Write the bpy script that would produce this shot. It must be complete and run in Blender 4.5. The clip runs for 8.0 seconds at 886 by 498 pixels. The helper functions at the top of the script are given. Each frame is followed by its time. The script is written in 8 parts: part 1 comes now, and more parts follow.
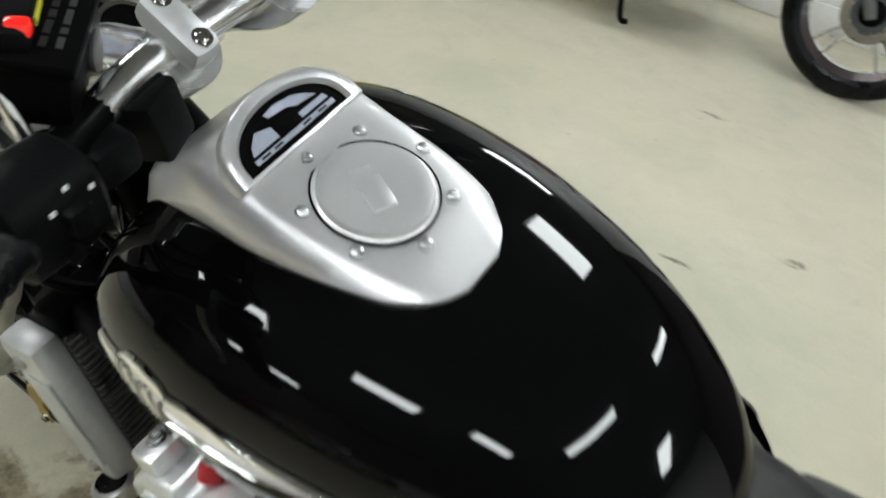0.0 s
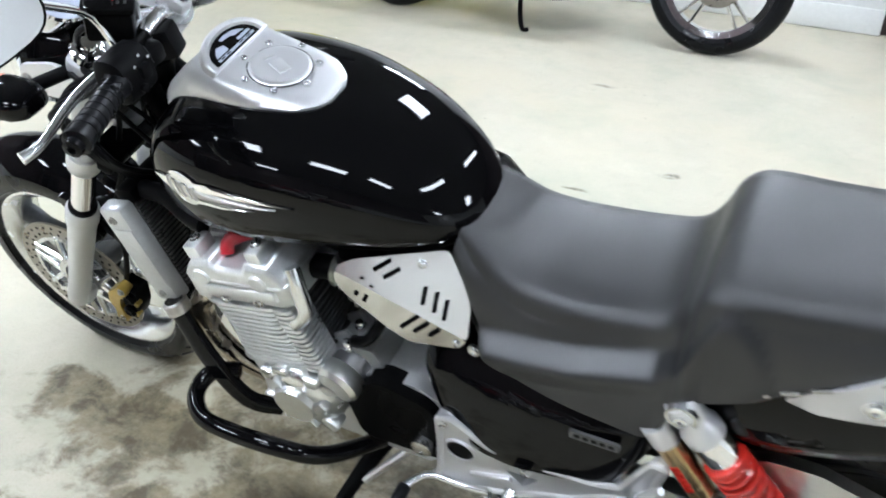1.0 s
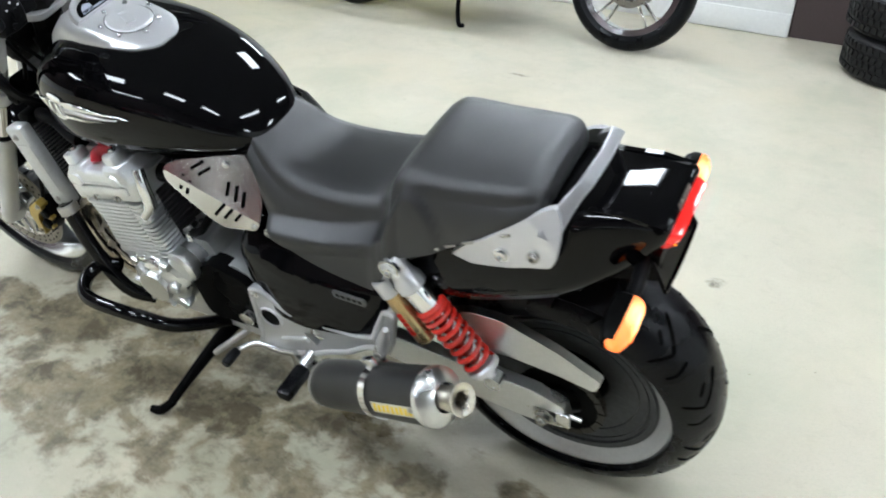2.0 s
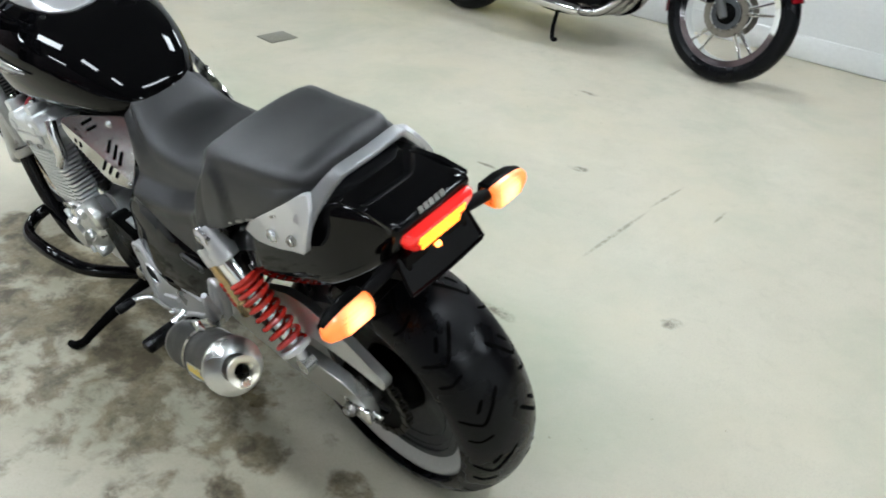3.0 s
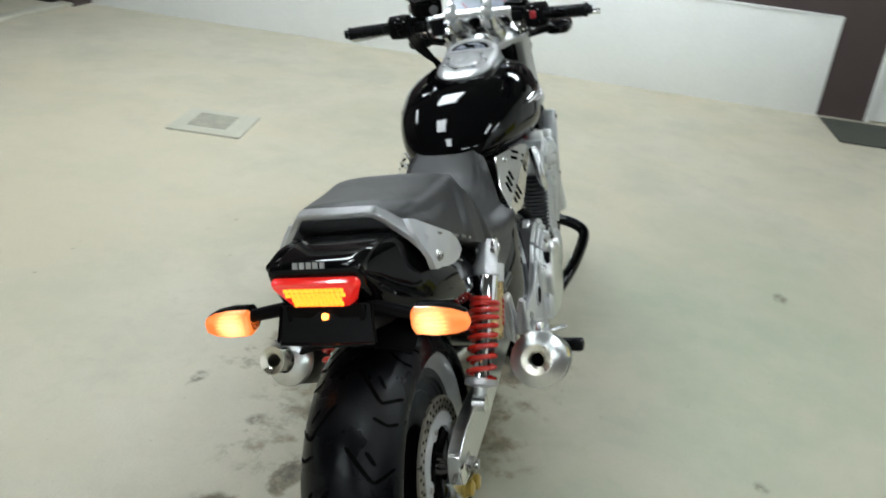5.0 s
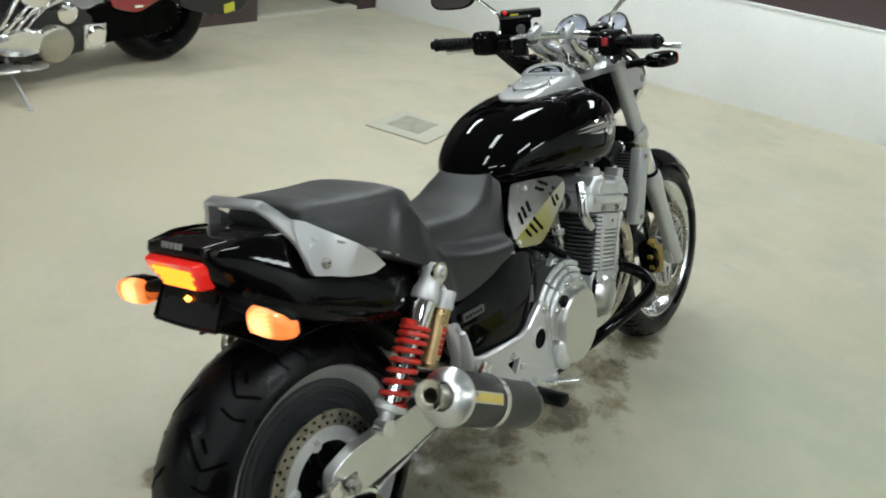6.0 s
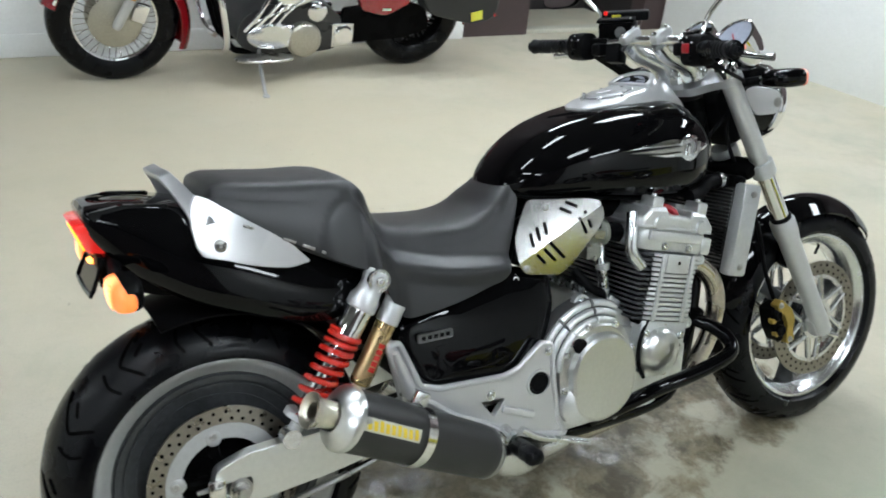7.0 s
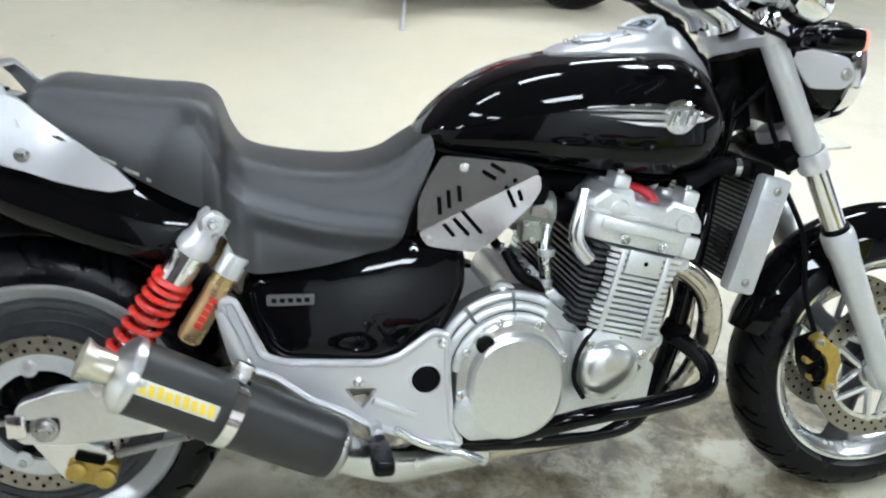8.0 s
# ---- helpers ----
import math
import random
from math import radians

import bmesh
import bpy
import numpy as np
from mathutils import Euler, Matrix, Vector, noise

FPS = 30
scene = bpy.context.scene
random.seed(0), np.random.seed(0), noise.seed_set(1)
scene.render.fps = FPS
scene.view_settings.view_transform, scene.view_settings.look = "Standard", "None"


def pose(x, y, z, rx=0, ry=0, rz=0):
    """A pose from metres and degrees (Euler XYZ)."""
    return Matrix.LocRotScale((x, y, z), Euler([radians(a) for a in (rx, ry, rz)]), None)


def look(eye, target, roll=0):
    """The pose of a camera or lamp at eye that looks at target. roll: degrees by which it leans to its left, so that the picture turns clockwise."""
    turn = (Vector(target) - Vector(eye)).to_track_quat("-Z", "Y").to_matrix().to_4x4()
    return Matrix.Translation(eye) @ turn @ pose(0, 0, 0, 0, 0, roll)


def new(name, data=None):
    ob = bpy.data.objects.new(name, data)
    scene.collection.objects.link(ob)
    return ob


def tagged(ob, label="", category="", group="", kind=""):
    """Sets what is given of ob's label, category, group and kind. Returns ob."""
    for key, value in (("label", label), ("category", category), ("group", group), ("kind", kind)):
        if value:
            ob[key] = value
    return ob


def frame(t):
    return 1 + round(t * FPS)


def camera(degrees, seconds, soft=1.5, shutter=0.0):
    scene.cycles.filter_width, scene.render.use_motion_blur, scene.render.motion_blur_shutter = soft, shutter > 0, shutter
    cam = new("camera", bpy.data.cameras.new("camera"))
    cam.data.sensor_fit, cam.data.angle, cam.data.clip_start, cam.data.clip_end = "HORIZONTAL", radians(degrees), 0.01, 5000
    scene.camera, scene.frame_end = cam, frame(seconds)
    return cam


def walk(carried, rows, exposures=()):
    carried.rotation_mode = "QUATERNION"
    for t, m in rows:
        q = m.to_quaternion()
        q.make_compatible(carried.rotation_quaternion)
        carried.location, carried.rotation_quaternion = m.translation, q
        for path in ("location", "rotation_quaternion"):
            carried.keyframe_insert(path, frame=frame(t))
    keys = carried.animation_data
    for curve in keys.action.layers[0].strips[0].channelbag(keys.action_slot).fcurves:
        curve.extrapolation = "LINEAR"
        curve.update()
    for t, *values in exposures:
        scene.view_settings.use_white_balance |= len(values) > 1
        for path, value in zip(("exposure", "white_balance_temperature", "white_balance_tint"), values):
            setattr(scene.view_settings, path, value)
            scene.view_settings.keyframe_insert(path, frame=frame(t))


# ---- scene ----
cam = camera(53.5, 8.0, soft=1.8, shutter=0.3)
PATH = [
    (0, (0.707, 0.721, 1.262), (1.379, -0.755, 0.093), 12.65),
    (0.5, (0.499, 1.043, 1.325), (1.098, -0.516, 0.225), 3.60),
    (0.7, (0.395, 1.141, 1.343), (1.049, -0.385, 0.227), 2.30),
    (1, (0.227, 1.268, 1.364), (0.961, -0.269, 0.316), 1.09),
    (1.5, (-0.049, 1.453, 1.401), (0.637, -0.123, 0.378), 2.31),
    (2, (-0.380, 1.508, 1.435), (0.402, -0.020, 0.408), 1.69),
    (2.2, (-0.534, 1.479, 1.440), (0.319, -0.011, 0.415), 2.46),
    (3.3, (-1.115, 0.944, 1.435), (0.159, -0.218, 0.422), 3.56),
    (3.5, (-1.204, 0.815, 1.434), (0.168, -0.230, 0.421), 4.39),
    (4, (-1.346, 0.479, 1.435), (0.278, -0.093, 0.418), 5.03),
    (4.5, (-1.379, 0.110, 1.445), (0.336, -0.024, 0.425), 7.04),
    (4.7, (-1.385, -0.032, 1.448), (0.383, 0.042, 0.516), 6.44),
    (5.8, (-1.087, -0.784, 1.510), (0.445, 0.150, 0.625), 9.00),
    (6, (-0.973, -0.893, 1.512), (0.504, 0.128, 0.630), 7.94),
    (6.5, (-0.647, -1.168, 1.521), (0.551, 0.166, 0.634), 6.58),
    (7, (-0.304, -1.238, 1.472), (0.615, 0.286, 0.561), 5.84),
    (7.5, (0.040, -1.245, 1.453), (0.742, 0.373, 0.511), 6.61),
    (8, (0.377, -1.188, 1.389), (0.794, 0.463, 0.340), 6.39),
]
walk(cam, [(t, look(eye, target, roll)) for t, eye, target, roll in PATH],
     exposures=[(0.0, -0.42, 6500, 11), (0.5, -0.16, 6030, 15), (1.0, 0.27, 5850, 16), (1.5, 0.18, 5980, 14), (2.0, 0.12, 5990, 14), (3.5, -0.27, 6080, 13), (4.0, -0.02, 5930, 14), (4.5, -0.32, 6010, 12),
                (5.8, -0.64, 6400, 9), (6.5, -0.55, 6130, 9), (7.0, -0.34, 6080, 12), (7.5, -0.12, 6060, 13), (8.0, 0.22, 5900, 13)])

# ---- light: an indoor hall lit by ceiling fluorescents ----
world = bpy.data.worlds.new("hall_air")
world.use_nodes = True
world.node_tree.nodes["Background"].inputs[0].default_value = (0.9, 0.95, 1.0, 1)
world.node_tree.nodes["Background"].inputs[1].default_value = 0.012
scene.world = world
CEIL = 2.75


# ---- materials ----



def material(name, color, rough=0.5, metal=0.0, vary=0.12, scale=8.0, fine=120.0, bump=0.1, rvary=0.1, coat=0.0, emit=0.0, emit_color=None,
             aniso=0.0, spec=0.5, transmission=0.0, object_random=0.0, sheen=0.0):
    """A principled surface with stains at two scales, a worn roughness and a fine relief."""
    m = bpy.data.materials.new(name)
    m.use_nodes = True
    nt = m.node_tree
    b = nt.nodes["Principled BSDF"]
    co = nt.nodes.new("ShaderNodeTexCoord")
    n1 = nt.nodes.new("ShaderNodeTexNoise")
    n1.inputs["Scale"].default_value, n1.inputs["Detail"].default_value = scale, 6
    n2 = nt.nodes.new("ShaderNodeTexNoise")
    n2.inputs["Scale"].default_value, n2.inputs["Detail"].default_value = fine, 3
    nt.links.new(co.outputs["Object"], n1.inputs["Vector"])
    nt.links.new(co.outputs["Object"], n2.inputs["Vector"])
    add = nt.nodes.new("ShaderNodeMath")
    add.operation = "ADD"
    nt.links.new(n1.outputs["Fac"], add.inputs[0])
    nt.links.new(n2.outputs["Fac"], add.inputs[1])
    ramp = nt.nodes.new("ShaderNodeMapRange")
    ramp.inputs["From Min"].default_value, ramp.inputs["From Max"].default_value = 0.6, 1.4
    ramp.inputs["To Min"].default_value, ramp.inputs["To Max"].default_value = 1 - vary, 1 + vary
    nt.links.new(add.outputs[0], ramp.inputs["Value"])
    mul = nt.nodes.new("ShaderNodeVectorMath")
    mul.operation = "SCALE"
    mul.inputs[0].default_value = color[:3]
    last = ramp.outputs[0]
    if object_random:
        info = nt.nodes.new("ShaderNodeObjectInfo")
        r2 = nt.nodes.new("ShaderNodeMapRange")
        r2.inputs["To Min"].default_value, r2.inputs["To Max"].default_value = 1 - object_random, 1 + object_random
        nt.links.new(info.outputs["Random"], r2.inputs["Value"])
        mm = nt.nodes.new("ShaderNodeMath")
        mm.operation = "MULTIPLY"
        nt.links.new(last, mm.inputs[0])
        nt.links.new(r2.outputs[0], mm.inputs[1])
        last = mm.outputs[0]
    nt.links.new(last, mul.inputs["Scale"])
    nt.links.new(mul.outputs[0], b.inputs["Base Color"])
    rr = nt.nodes.new("ShaderNodeMapRange")
    rr.inputs["From Min"].default_value, rr.inputs["From Max"].default_value = 0.3, 0.7
    rr.inputs["To Min"].default_value, rr.inputs["To Max"].default_value = max(0.01, rough - rvary), min(1, rough + rvary)
    nt.links.new(n1.outputs["Fac"], rr.inputs["Value"])
    nt.links.new(rr.outputs[0], b.inputs["Roughness"])
    b.inputs["Metallic"].default_value = metal
    b.inputs["Specular IOR Level"].default_value = spec
    b.inputs["Coat Weight"].default_value = coat
    b.inputs["Coat Roughness"].default_value = 0.03
    b.inputs["Sheen Weight"].default_value, b.inputs["Sheen Roughness"].default_value = sheen, 0.35
    b.inputs["Anisotropic"].default_value = aniso
    b.inputs["Transmission Weight"].default_value = transmission
    if emit:
        b.inputs["Emission Color"].default_value = emit_color or color
        b.inputs["Emission Strength"].default_value = emit
    if bump:
        bp = nt.nodes.new("ShaderNodeBump")
        bp.inputs["Strength"].default_value, bp.inputs["Distance"].default_value = bump, 0.002
        nt.links.new(n2.outputs["Fac"], bp.inputs["Height"])
        nt.links.new(bp.outputs[0], b.inputs["Normal"])
    return m


GLOSS_BLACK = material("gloss_black_paint", (0.002, 0.002, 0.0023), 0.03, vary=0.2, bump=0.0, rvary=0.012, spec=0.20)
SATIN_BLACK = material("satin_black_metal", (0.003, 0.003, 0.003), 0.32, vary=0.3, bump=0.04, spec=0.02)
DULL_BLACK = material("dull_black_plastic", (0.004, 0.004, 0.0044), 0.45, vary=0.25, bump=0.12, fine=400, spec=0.05)
SILVER = material("silver_paint", (0.62, 0.62, 0.63), 0.35, metal=0.6, vary=0.04, bump=0.03, fine=700, rvary=0.05, coat=0.3)
WARM_SILVER = material("fork_silver_paint", (0.56, 0.565, 0.56), 0.32, metal=0.4, vary=0.05, bump=0.02, rvary=0.05)
CAST = material("cast_aluminium", (0.70, 0.71, 0.71), 0.40, metal=0.85, vary=0.12, scale=22, bump=0.15, fine=350, rvary=0.10)
SATIN_ALU = material("satin_turned_aluminium", (0.72, 0.725, 0.71), 0.30, metal=1.0, vary=0.06, scale=5, bump=0.0, rvary=0.04)
CARB = material("dull_zinc_casting", (0.30, 0.31, 0.27), 0.45, metal=0.7, vary=0.2, scale=40, bump=0.1)
DARK_FIN = material("dark_fin_metal", (0.045, 0.047, 0.050), 0.42, metal=0.2, vary=0.2, bump=0.05, spec=0.35)
GREY_CAST = material("grey_cast_housing", (0.13, 0.13, 0.13), 0.42, metal=0.6, vary=0.15, bump=0.08, fine=350)
POLISHED = material("polished_aluminium", (0.76, 0.77, 0.77), 0.24, metal=1.0, vary=0.06, scale=18, bump=0.0, rvary=0.05)
BRUSHED = material("brushed_plate", (0.76, 0.75, 0.73), 0.13, metal=1.0, vary=0.05, bump=0.0, rvary=0.03)
CHROME = material("chrome", (0.86, 0.86, 0.86), 0.06, metal=1.0, vary=0.03, bump=0.0, rvary=0.03)
DULL_STEEL = material("dull_steel", (0.42, 0.41, 0.39), 0.32, metal=1.0, vary=0.15, bump=0.0)
TITAN = material("heat_tinted_pipe", (0.58, 0.53, 0.45), 0.25, metal=1.0, vary=0.2, scale=14, bump=0.02)
DARK_CAN = material("dark_grey_silencer_sleeve", (0.035, 0.035, 0.034), 0.36, metal=0.45, vary=0.12, bump=0.12, fine=600)
RUBBER = material("tyre_rubber", (0.0024, 0.0026, 0.0034), 0.29, vary=0.5, scale=11, bump=0.25, fine=260, rvary=0.2, spec=0.17)
SIDEWALL = material("car_tyre_rubber", (0.006, 0.006, 0.0065), 0.5, vary=0.35, scale=9, bump=0.25, fine=300, rvary=0.12, spec=0.25)
VINYL = material("black_grained_vinyl", (0.0075, 0.0078, 0.0083), 0.40, vary=0.12, scale=6, bump=0.3, fine=900, rvary=0.06, sheen=0.10, spec=0.7)
VINYL_SIDE = material("black_smooth_vinyl", (0.009, 0.0095, 0.0105), 0.40, vary=0.15, scale=6, bump=0.12, fine=900, rvary=0.06, spec=0.6)
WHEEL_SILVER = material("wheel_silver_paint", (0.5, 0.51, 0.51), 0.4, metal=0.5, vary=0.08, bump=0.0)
WHEEL_DARK = material("dark_grey_wheel_metal", (0.060, 0.064, 0.068), 0.42, metal=0.35, vary=0.3, scale=25, bump=0.03, spec=0.4)
DISC = material("brake_disc_steel", (0.30, 0.275, 0.235), 0.34, metal=1.0, vary=0.14, scale=30, bump=0.03)
GOLD = material("gold_caliper_paint", (0.40, 0.28, 0.06), 0.36, metal=0.55, vary=0.2, bump=0.08)
GOLD_PALE = material("gold_reservoir", (0.55, 0.4, 0.2), 0.3, metal=0.8, vary=0.1, bump=0.03)
RED_SPRING = material("red_spring_enamel", (0.55, 0.025, 0.015), 0.28, vary=0.1, bump=0.03, coat=0.4)
RED_PLASTIC = material("red_cap_plastic", (0.36, 0.010, 0.018), 0.4, vary=0.15)
RED_PAINT = material("deep_red_paint", (0.22, 0.004, 0.008), 0.12, vary=0.15, bump=0.0, coat=1.0)
YELLOW_PAINT = material("bright_yellow_paint", (0.62, 0.58, 0.03), 0.2, vary=0.05, bump=0.0, coat=0.8)
YELLOW = material("yellow_sticker", (0.62, 0.6, 0.05), 0.35, vary=0.1, bump=0.0)
DECAL_YELLOW = material("yellow_foil", (0.75, 0.55, 0.03), 0.4, vary=0.1, bump=0.0)
DECAL_PALE = material("pale_decal_foil", (0.6, 0.58, 0.5), 0.35, metal=0.3, vary=0.1, bump=0.0)
WHITE_MARK = material("white_marking", (0.7, 0.7, 0.7), 0.4, bump=0.0)
RADIATOR = material("radiator_fins", (0.06, 0.06, 0.06), 0.45, metal=0.7, vary=0.3, bump=0.1)
LENS_RED = material("red_lamp_lens", (0.4, 0.006, 0.005), 0.12, bump=0.0, coat=0.6, emit=0.8, emit_color=(1, 0.03, 0.02, 1))
LENS_LIT = material("lit_tail_lamp", (0.9, 0.25, 0.03), 0.2, bump=0.0, emit=3.6, emit_color=(1.0, 0.26, 0.012, 1))
LENS_AMBER = material("frosted_turn_lens", (0.95, 0.42, 0.16), 0.14, bump=0.0, vary=0.03, transmission=0.4, emit=1.2, emit_color=(1.0, 0.28, 0.05, 1))
FRONT_AMBER = material("pale_front_turn_lens", (0.75, 0.36, 0.28), 0.2, bump=0.0, emit=0.35, emit_color=(1.0, 0.24, 0.12, 1))
def glow_round_bulb(m, at_y, reach, hot, rim, power):
    """The lens shines yellow-white near its bulb and deep orange towards its ends."""
    nt = m.node_tree
    co = nt.nodes.new("ShaderNodeTexCoord")
    fold = nt.nodes.new("ShaderNodeVectorMath")
    fold.operation = "ABSOLUTE"
    nt.links.new(co.outputs["Object"], fold.inputs[0])
    away = nt.nodes.new("ShaderNodeVectorMath")
    away.operation = "DISTANCE"
    away.inputs[1].default_value = at_y
    nt.links.new(fold.outputs[0], away.inputs[0])
    k = nt.nodes.new("ShaderNodeMapRange")
    k.interpolation_type = "SMOOTHSTEP"
    k.inputs["From Min"].default_value, k.inputs["From Max"].default_value = 0.008, reach
    nt.links.new(away.outputs["Value"], k.inputs["Value"])
    mix = nt.nodes.new("ShaderNodeMix")
    mix.data_type = "RGBA"
    mix.inputs[6].default_value, mix.inputs[7].default_value = hot, rim
    nt.links.new(k.outputs[0], mix.inputs["Factor"])
    b = nt.nodes["Principled BSDF"]
    nt.links.new(mix.outputs[2], b.inputs["Emission Color"])
    b.inputs["Emission Strength"].default_value = power
    return m


glow_round_bulb(LENS_AMBER, (0.138, 0.184, 0.728), 0.040, (1.0, 0.66, 0.26, 1), (0.62, 0.11, 0.008, 1), 2.2)
BOWL = material("turn_lamp_bowl", (0.85, 0.74, 0.70), 0.35, metal=0.2, vary=0.12, scale=60, bump=0.0)
LENS_CLEAR = material("milky_turn_lens", (0.6, 0.42, 0.36), 0.2, bump=0.0, emit=0.25, emit_color=(1.0, 0.4, 0.2, 1))
BULB = material("bulb_glow", (1, 0.5, 0.1), 0.3, bump=0.0, emit=10.0, emit_color=(1.0, 0.26, 0.04, 1))
GAUGE_FACE = material("blue_gauge_face", (0.40, 0.43, 0.52), 0.25, vary=0.1, bump=0.0, coat=0.8)
MIRROR = material("mirror_glass", (0.85, 0.86, 0.88), 0.02, metal=1.0, vary=0.01, bump=0.0, rvary=0.0)
WHITE_WALL = material("white_wall_paint", (0.84, 0.85, 0.84), 0.5, vary=0.05, scale=2.5, fine=60, bump=0.15)
BROWN_WALL = material("dark_brown_wall_paint", (0.06, 0.040, 0.040), 0.5, vary=0.14, scale=4, fine=80, bump=0.3)
CEILING_PAINT = material("ceiling_paint", (0.11, 0.108, 0.105), 0.85, vary=0.06, scale=3, bump=0.1)
GREY_FRAME = material("light_fixture_enamel", (0.75, 0.75, 0.75), 0.4, vary=0.03, bump=0.0)
TUBE_GLOW = material("fluorescent_diffuser", (0.9, 0.92, 0.9), 0.4, bump=0.0, vary=0.02, emit=47.0, emit_color=(0.93, 1.0, 0.995, 1))
MAT_GREY = material("grey_door_mat", (0.06, 0.062, 0.05), 0.9, vary=0.3, scale=6, fine=500, bump=0.8)
CARD = material("pale_floor_board", (0.5, 0.49, 0.4), 0.7, vary=0.12, scale=5, bump=0.1)
RECESS_SHADE = material("recess_shade_paint", (0.015, 0.012, 0.012), 0.7, vary=0.2)


def concrete():
    """Worn sealed concrete: pale sheen, cloudy tint, grit, and wet brown stains gathered where the engine drips."""
    m = bpy.data.materials.new("stained_concrete")
    m.use_nodes = True
    nt = m.node_tree
    L = nt.links.new
    b = nt.nodes["Principled BSDF"]
    co = nt.nodes.new("ShaderNodeTexCoord")

    def nz(scale, detail=8, rough=0.6, dist=0.0):
        n = nt.nodes.new("ShaderNodeTexNoise")
        n.inputs["Scale"].default_value, n.inputs["Detail"].default_value = scale, detail
        n.inputs["Roughness"].default_value, n.inputs["Distortion"].default_value = rough, dist
        L(co.outputs["Object"], n.inputs["Vector"])
        return n.outputs["Fac"]

    def rng(v, a, b2, c, d):
        r = nt.nodes.new("ShaderNodeMapRange")
        r.interpolation_type = "SMOOTHSTEP"
        for k, x in zip(("From Min", "From Max", "To Min", "To Max"), (a, b2, c, d)):
            r.inputs[k].default_value = x
        L(v, r.inputs["Value"])
        return r.outputs[0]

    def op(kind, a, c):
        n = nt.nodes.new("ShaderNodeMath")
        n.operation = kind
        for i, x in enumerate((a, c)):
            if isinstance(x, (int, float)):
                n.inputs[i].default_value = x
            else:
                L(x, n.inputs[i])
        return n.outputs[0]

    warp = nt.nodes.new("ShaderNodeTexNoise")
    warp.inputs["Scale"].default_value, warp.inputs["Detail"].default_value = 9.0, 5
    L(co.outputs["Object"], warp.inputs["Vector"])
    shift = nt.nodes.new("ShaderNodeVectorMath")
    shift.operation = "MULTIPLY_ADD"
    shift.inputs[1].default_value = (0.09, 0.09, 0)
    L(warp.outputs["Color"], shift.inputs[0])
    L(co.outputs["Object"], shift.inputs[2])

    def near(x, y, rx, ry, turn=0):
        """One inside a ragged oval patch, fading to nought at its edge."""
        mp = nt.nodes.new("ShaderNodeMapping")
        mp.vector_type = "TEXTURE"
        mp.inputs["Scale"].default_value = (rx, ry, 1)
        k = 0.0 if turn else 0.045
        mp.inputs["Location"].default_value = (x + k, y + k, 0)
        mp.inputs["Rotation"].default_value = (0, 0, radians(turn))
        L(co.outputs["Object"] if turn else shift.outputs[0], mp.inputs["Vector"])
        ln = nt.nodes.new("ShaderNodeVectorMath")
        ln.operation = "LENGTH"
        L(mp.outputs[0], ln.inputs[0])
        return rng(ln.outputs["Value"], 0.25, 1.0, 1.0, 0.0)

    def mix(fac, a, c):
        n = nt.nodes.new("ShaderNodeMix")
        n.data_type = "RGBA"
        L(fac, n.inputs["Factor"])
        for sock, x in (("A", a), ("B", c)):
            s = [i for i in n.inputs if i.name == sock and i.type == "RGBA"][0]
            if isinstance(x, tuple):
                s.default_value = x
            else:
                L(x, s)
        return [o for o in n.outputs if o.type == "RGBA"][0]

    cloud = rng(nz(0.9, 6), 0.3, 0.7, 0.0, 1.0)
    base = mix(cloud, (0.515, 0.485, 0.418, 1), (0.585, 0.555, 0.485, 1))
    base = mix(rng(nz(3.0, 10, 0.7), 0.48, 0.72, 0.0, 0.7), base, (0.41, 0.40, 0.335, 1))
    base = mix(rng(nz(0.45, 4, 0.5), 0.4, 0.65, 0.0, 0.55), base, (0.46, 0.445, 0.375, 1))
    base = mix(rng(nz(11, 10, 0.75, 0.6), 0.5, 0.72, 0.0, 0.45), base, (0.39, 0.375, 0.31, 1))
    base = mix(rng(nz(70, 4), 0.6, 0.8, 0.0, 0.35), base, (0.3, 0.29, 0.24, 1))
    base = mix(rng(nz(150, 4, 0.7), 0.45, 0.70, 0.0, 0.32), base, (0.36, 0.35, 0.29, 1))
    base = mix(rng(nz(1.6, 12, 0.75, 0.6), 0.45, 0.78, 0.0, 0.4), base, (0.66, 0.64, 0.56, 1))
    base = mix(rng(nz(1.3, 7, 0.6, 0.3), 0.38, 0.72, 0.0, 0.75), base, (0.545, 0.50, 0.405, 1))
    base = mix(rng(nz(2.1, 9, 0.65, 0.4), 0.44, 0.74, 0.0, 0.7), base, (0.40, 0.415, 0.345, 1))
    # broad tints: a warm one along the far wall, a greenish one beside the machine
    warm = op("MULTIPLY", near(0.9, 2.6, 3.4, 2.1), rng(nz(1.1, 6, 0.6), 0.25, 0.7, 0.5, 1.0))
    base = mix(op("MULTIPLY", warm, 0.8), base, (0.585, 0.535, 0.425, 1))
    green_zone = op("MULTIPLY", op("MAXIMUM", near(1.5, -0.75, 1.5, 0.9), near(0.15, -0.35, 0.7, 0.6)), rng(nz(1.7, 8, 0.65), 0.25, 0.75, 0.3, 1.0))
    base = mix(op("MULTIPLY", green_zone, 0.9), base, (0.345, 0.385, 0.305, 1))
    # where drips gather under the machine
    wet = op("MULTIPLY", near(0.95, 0.30, 1.25, 0.75), 0.62)
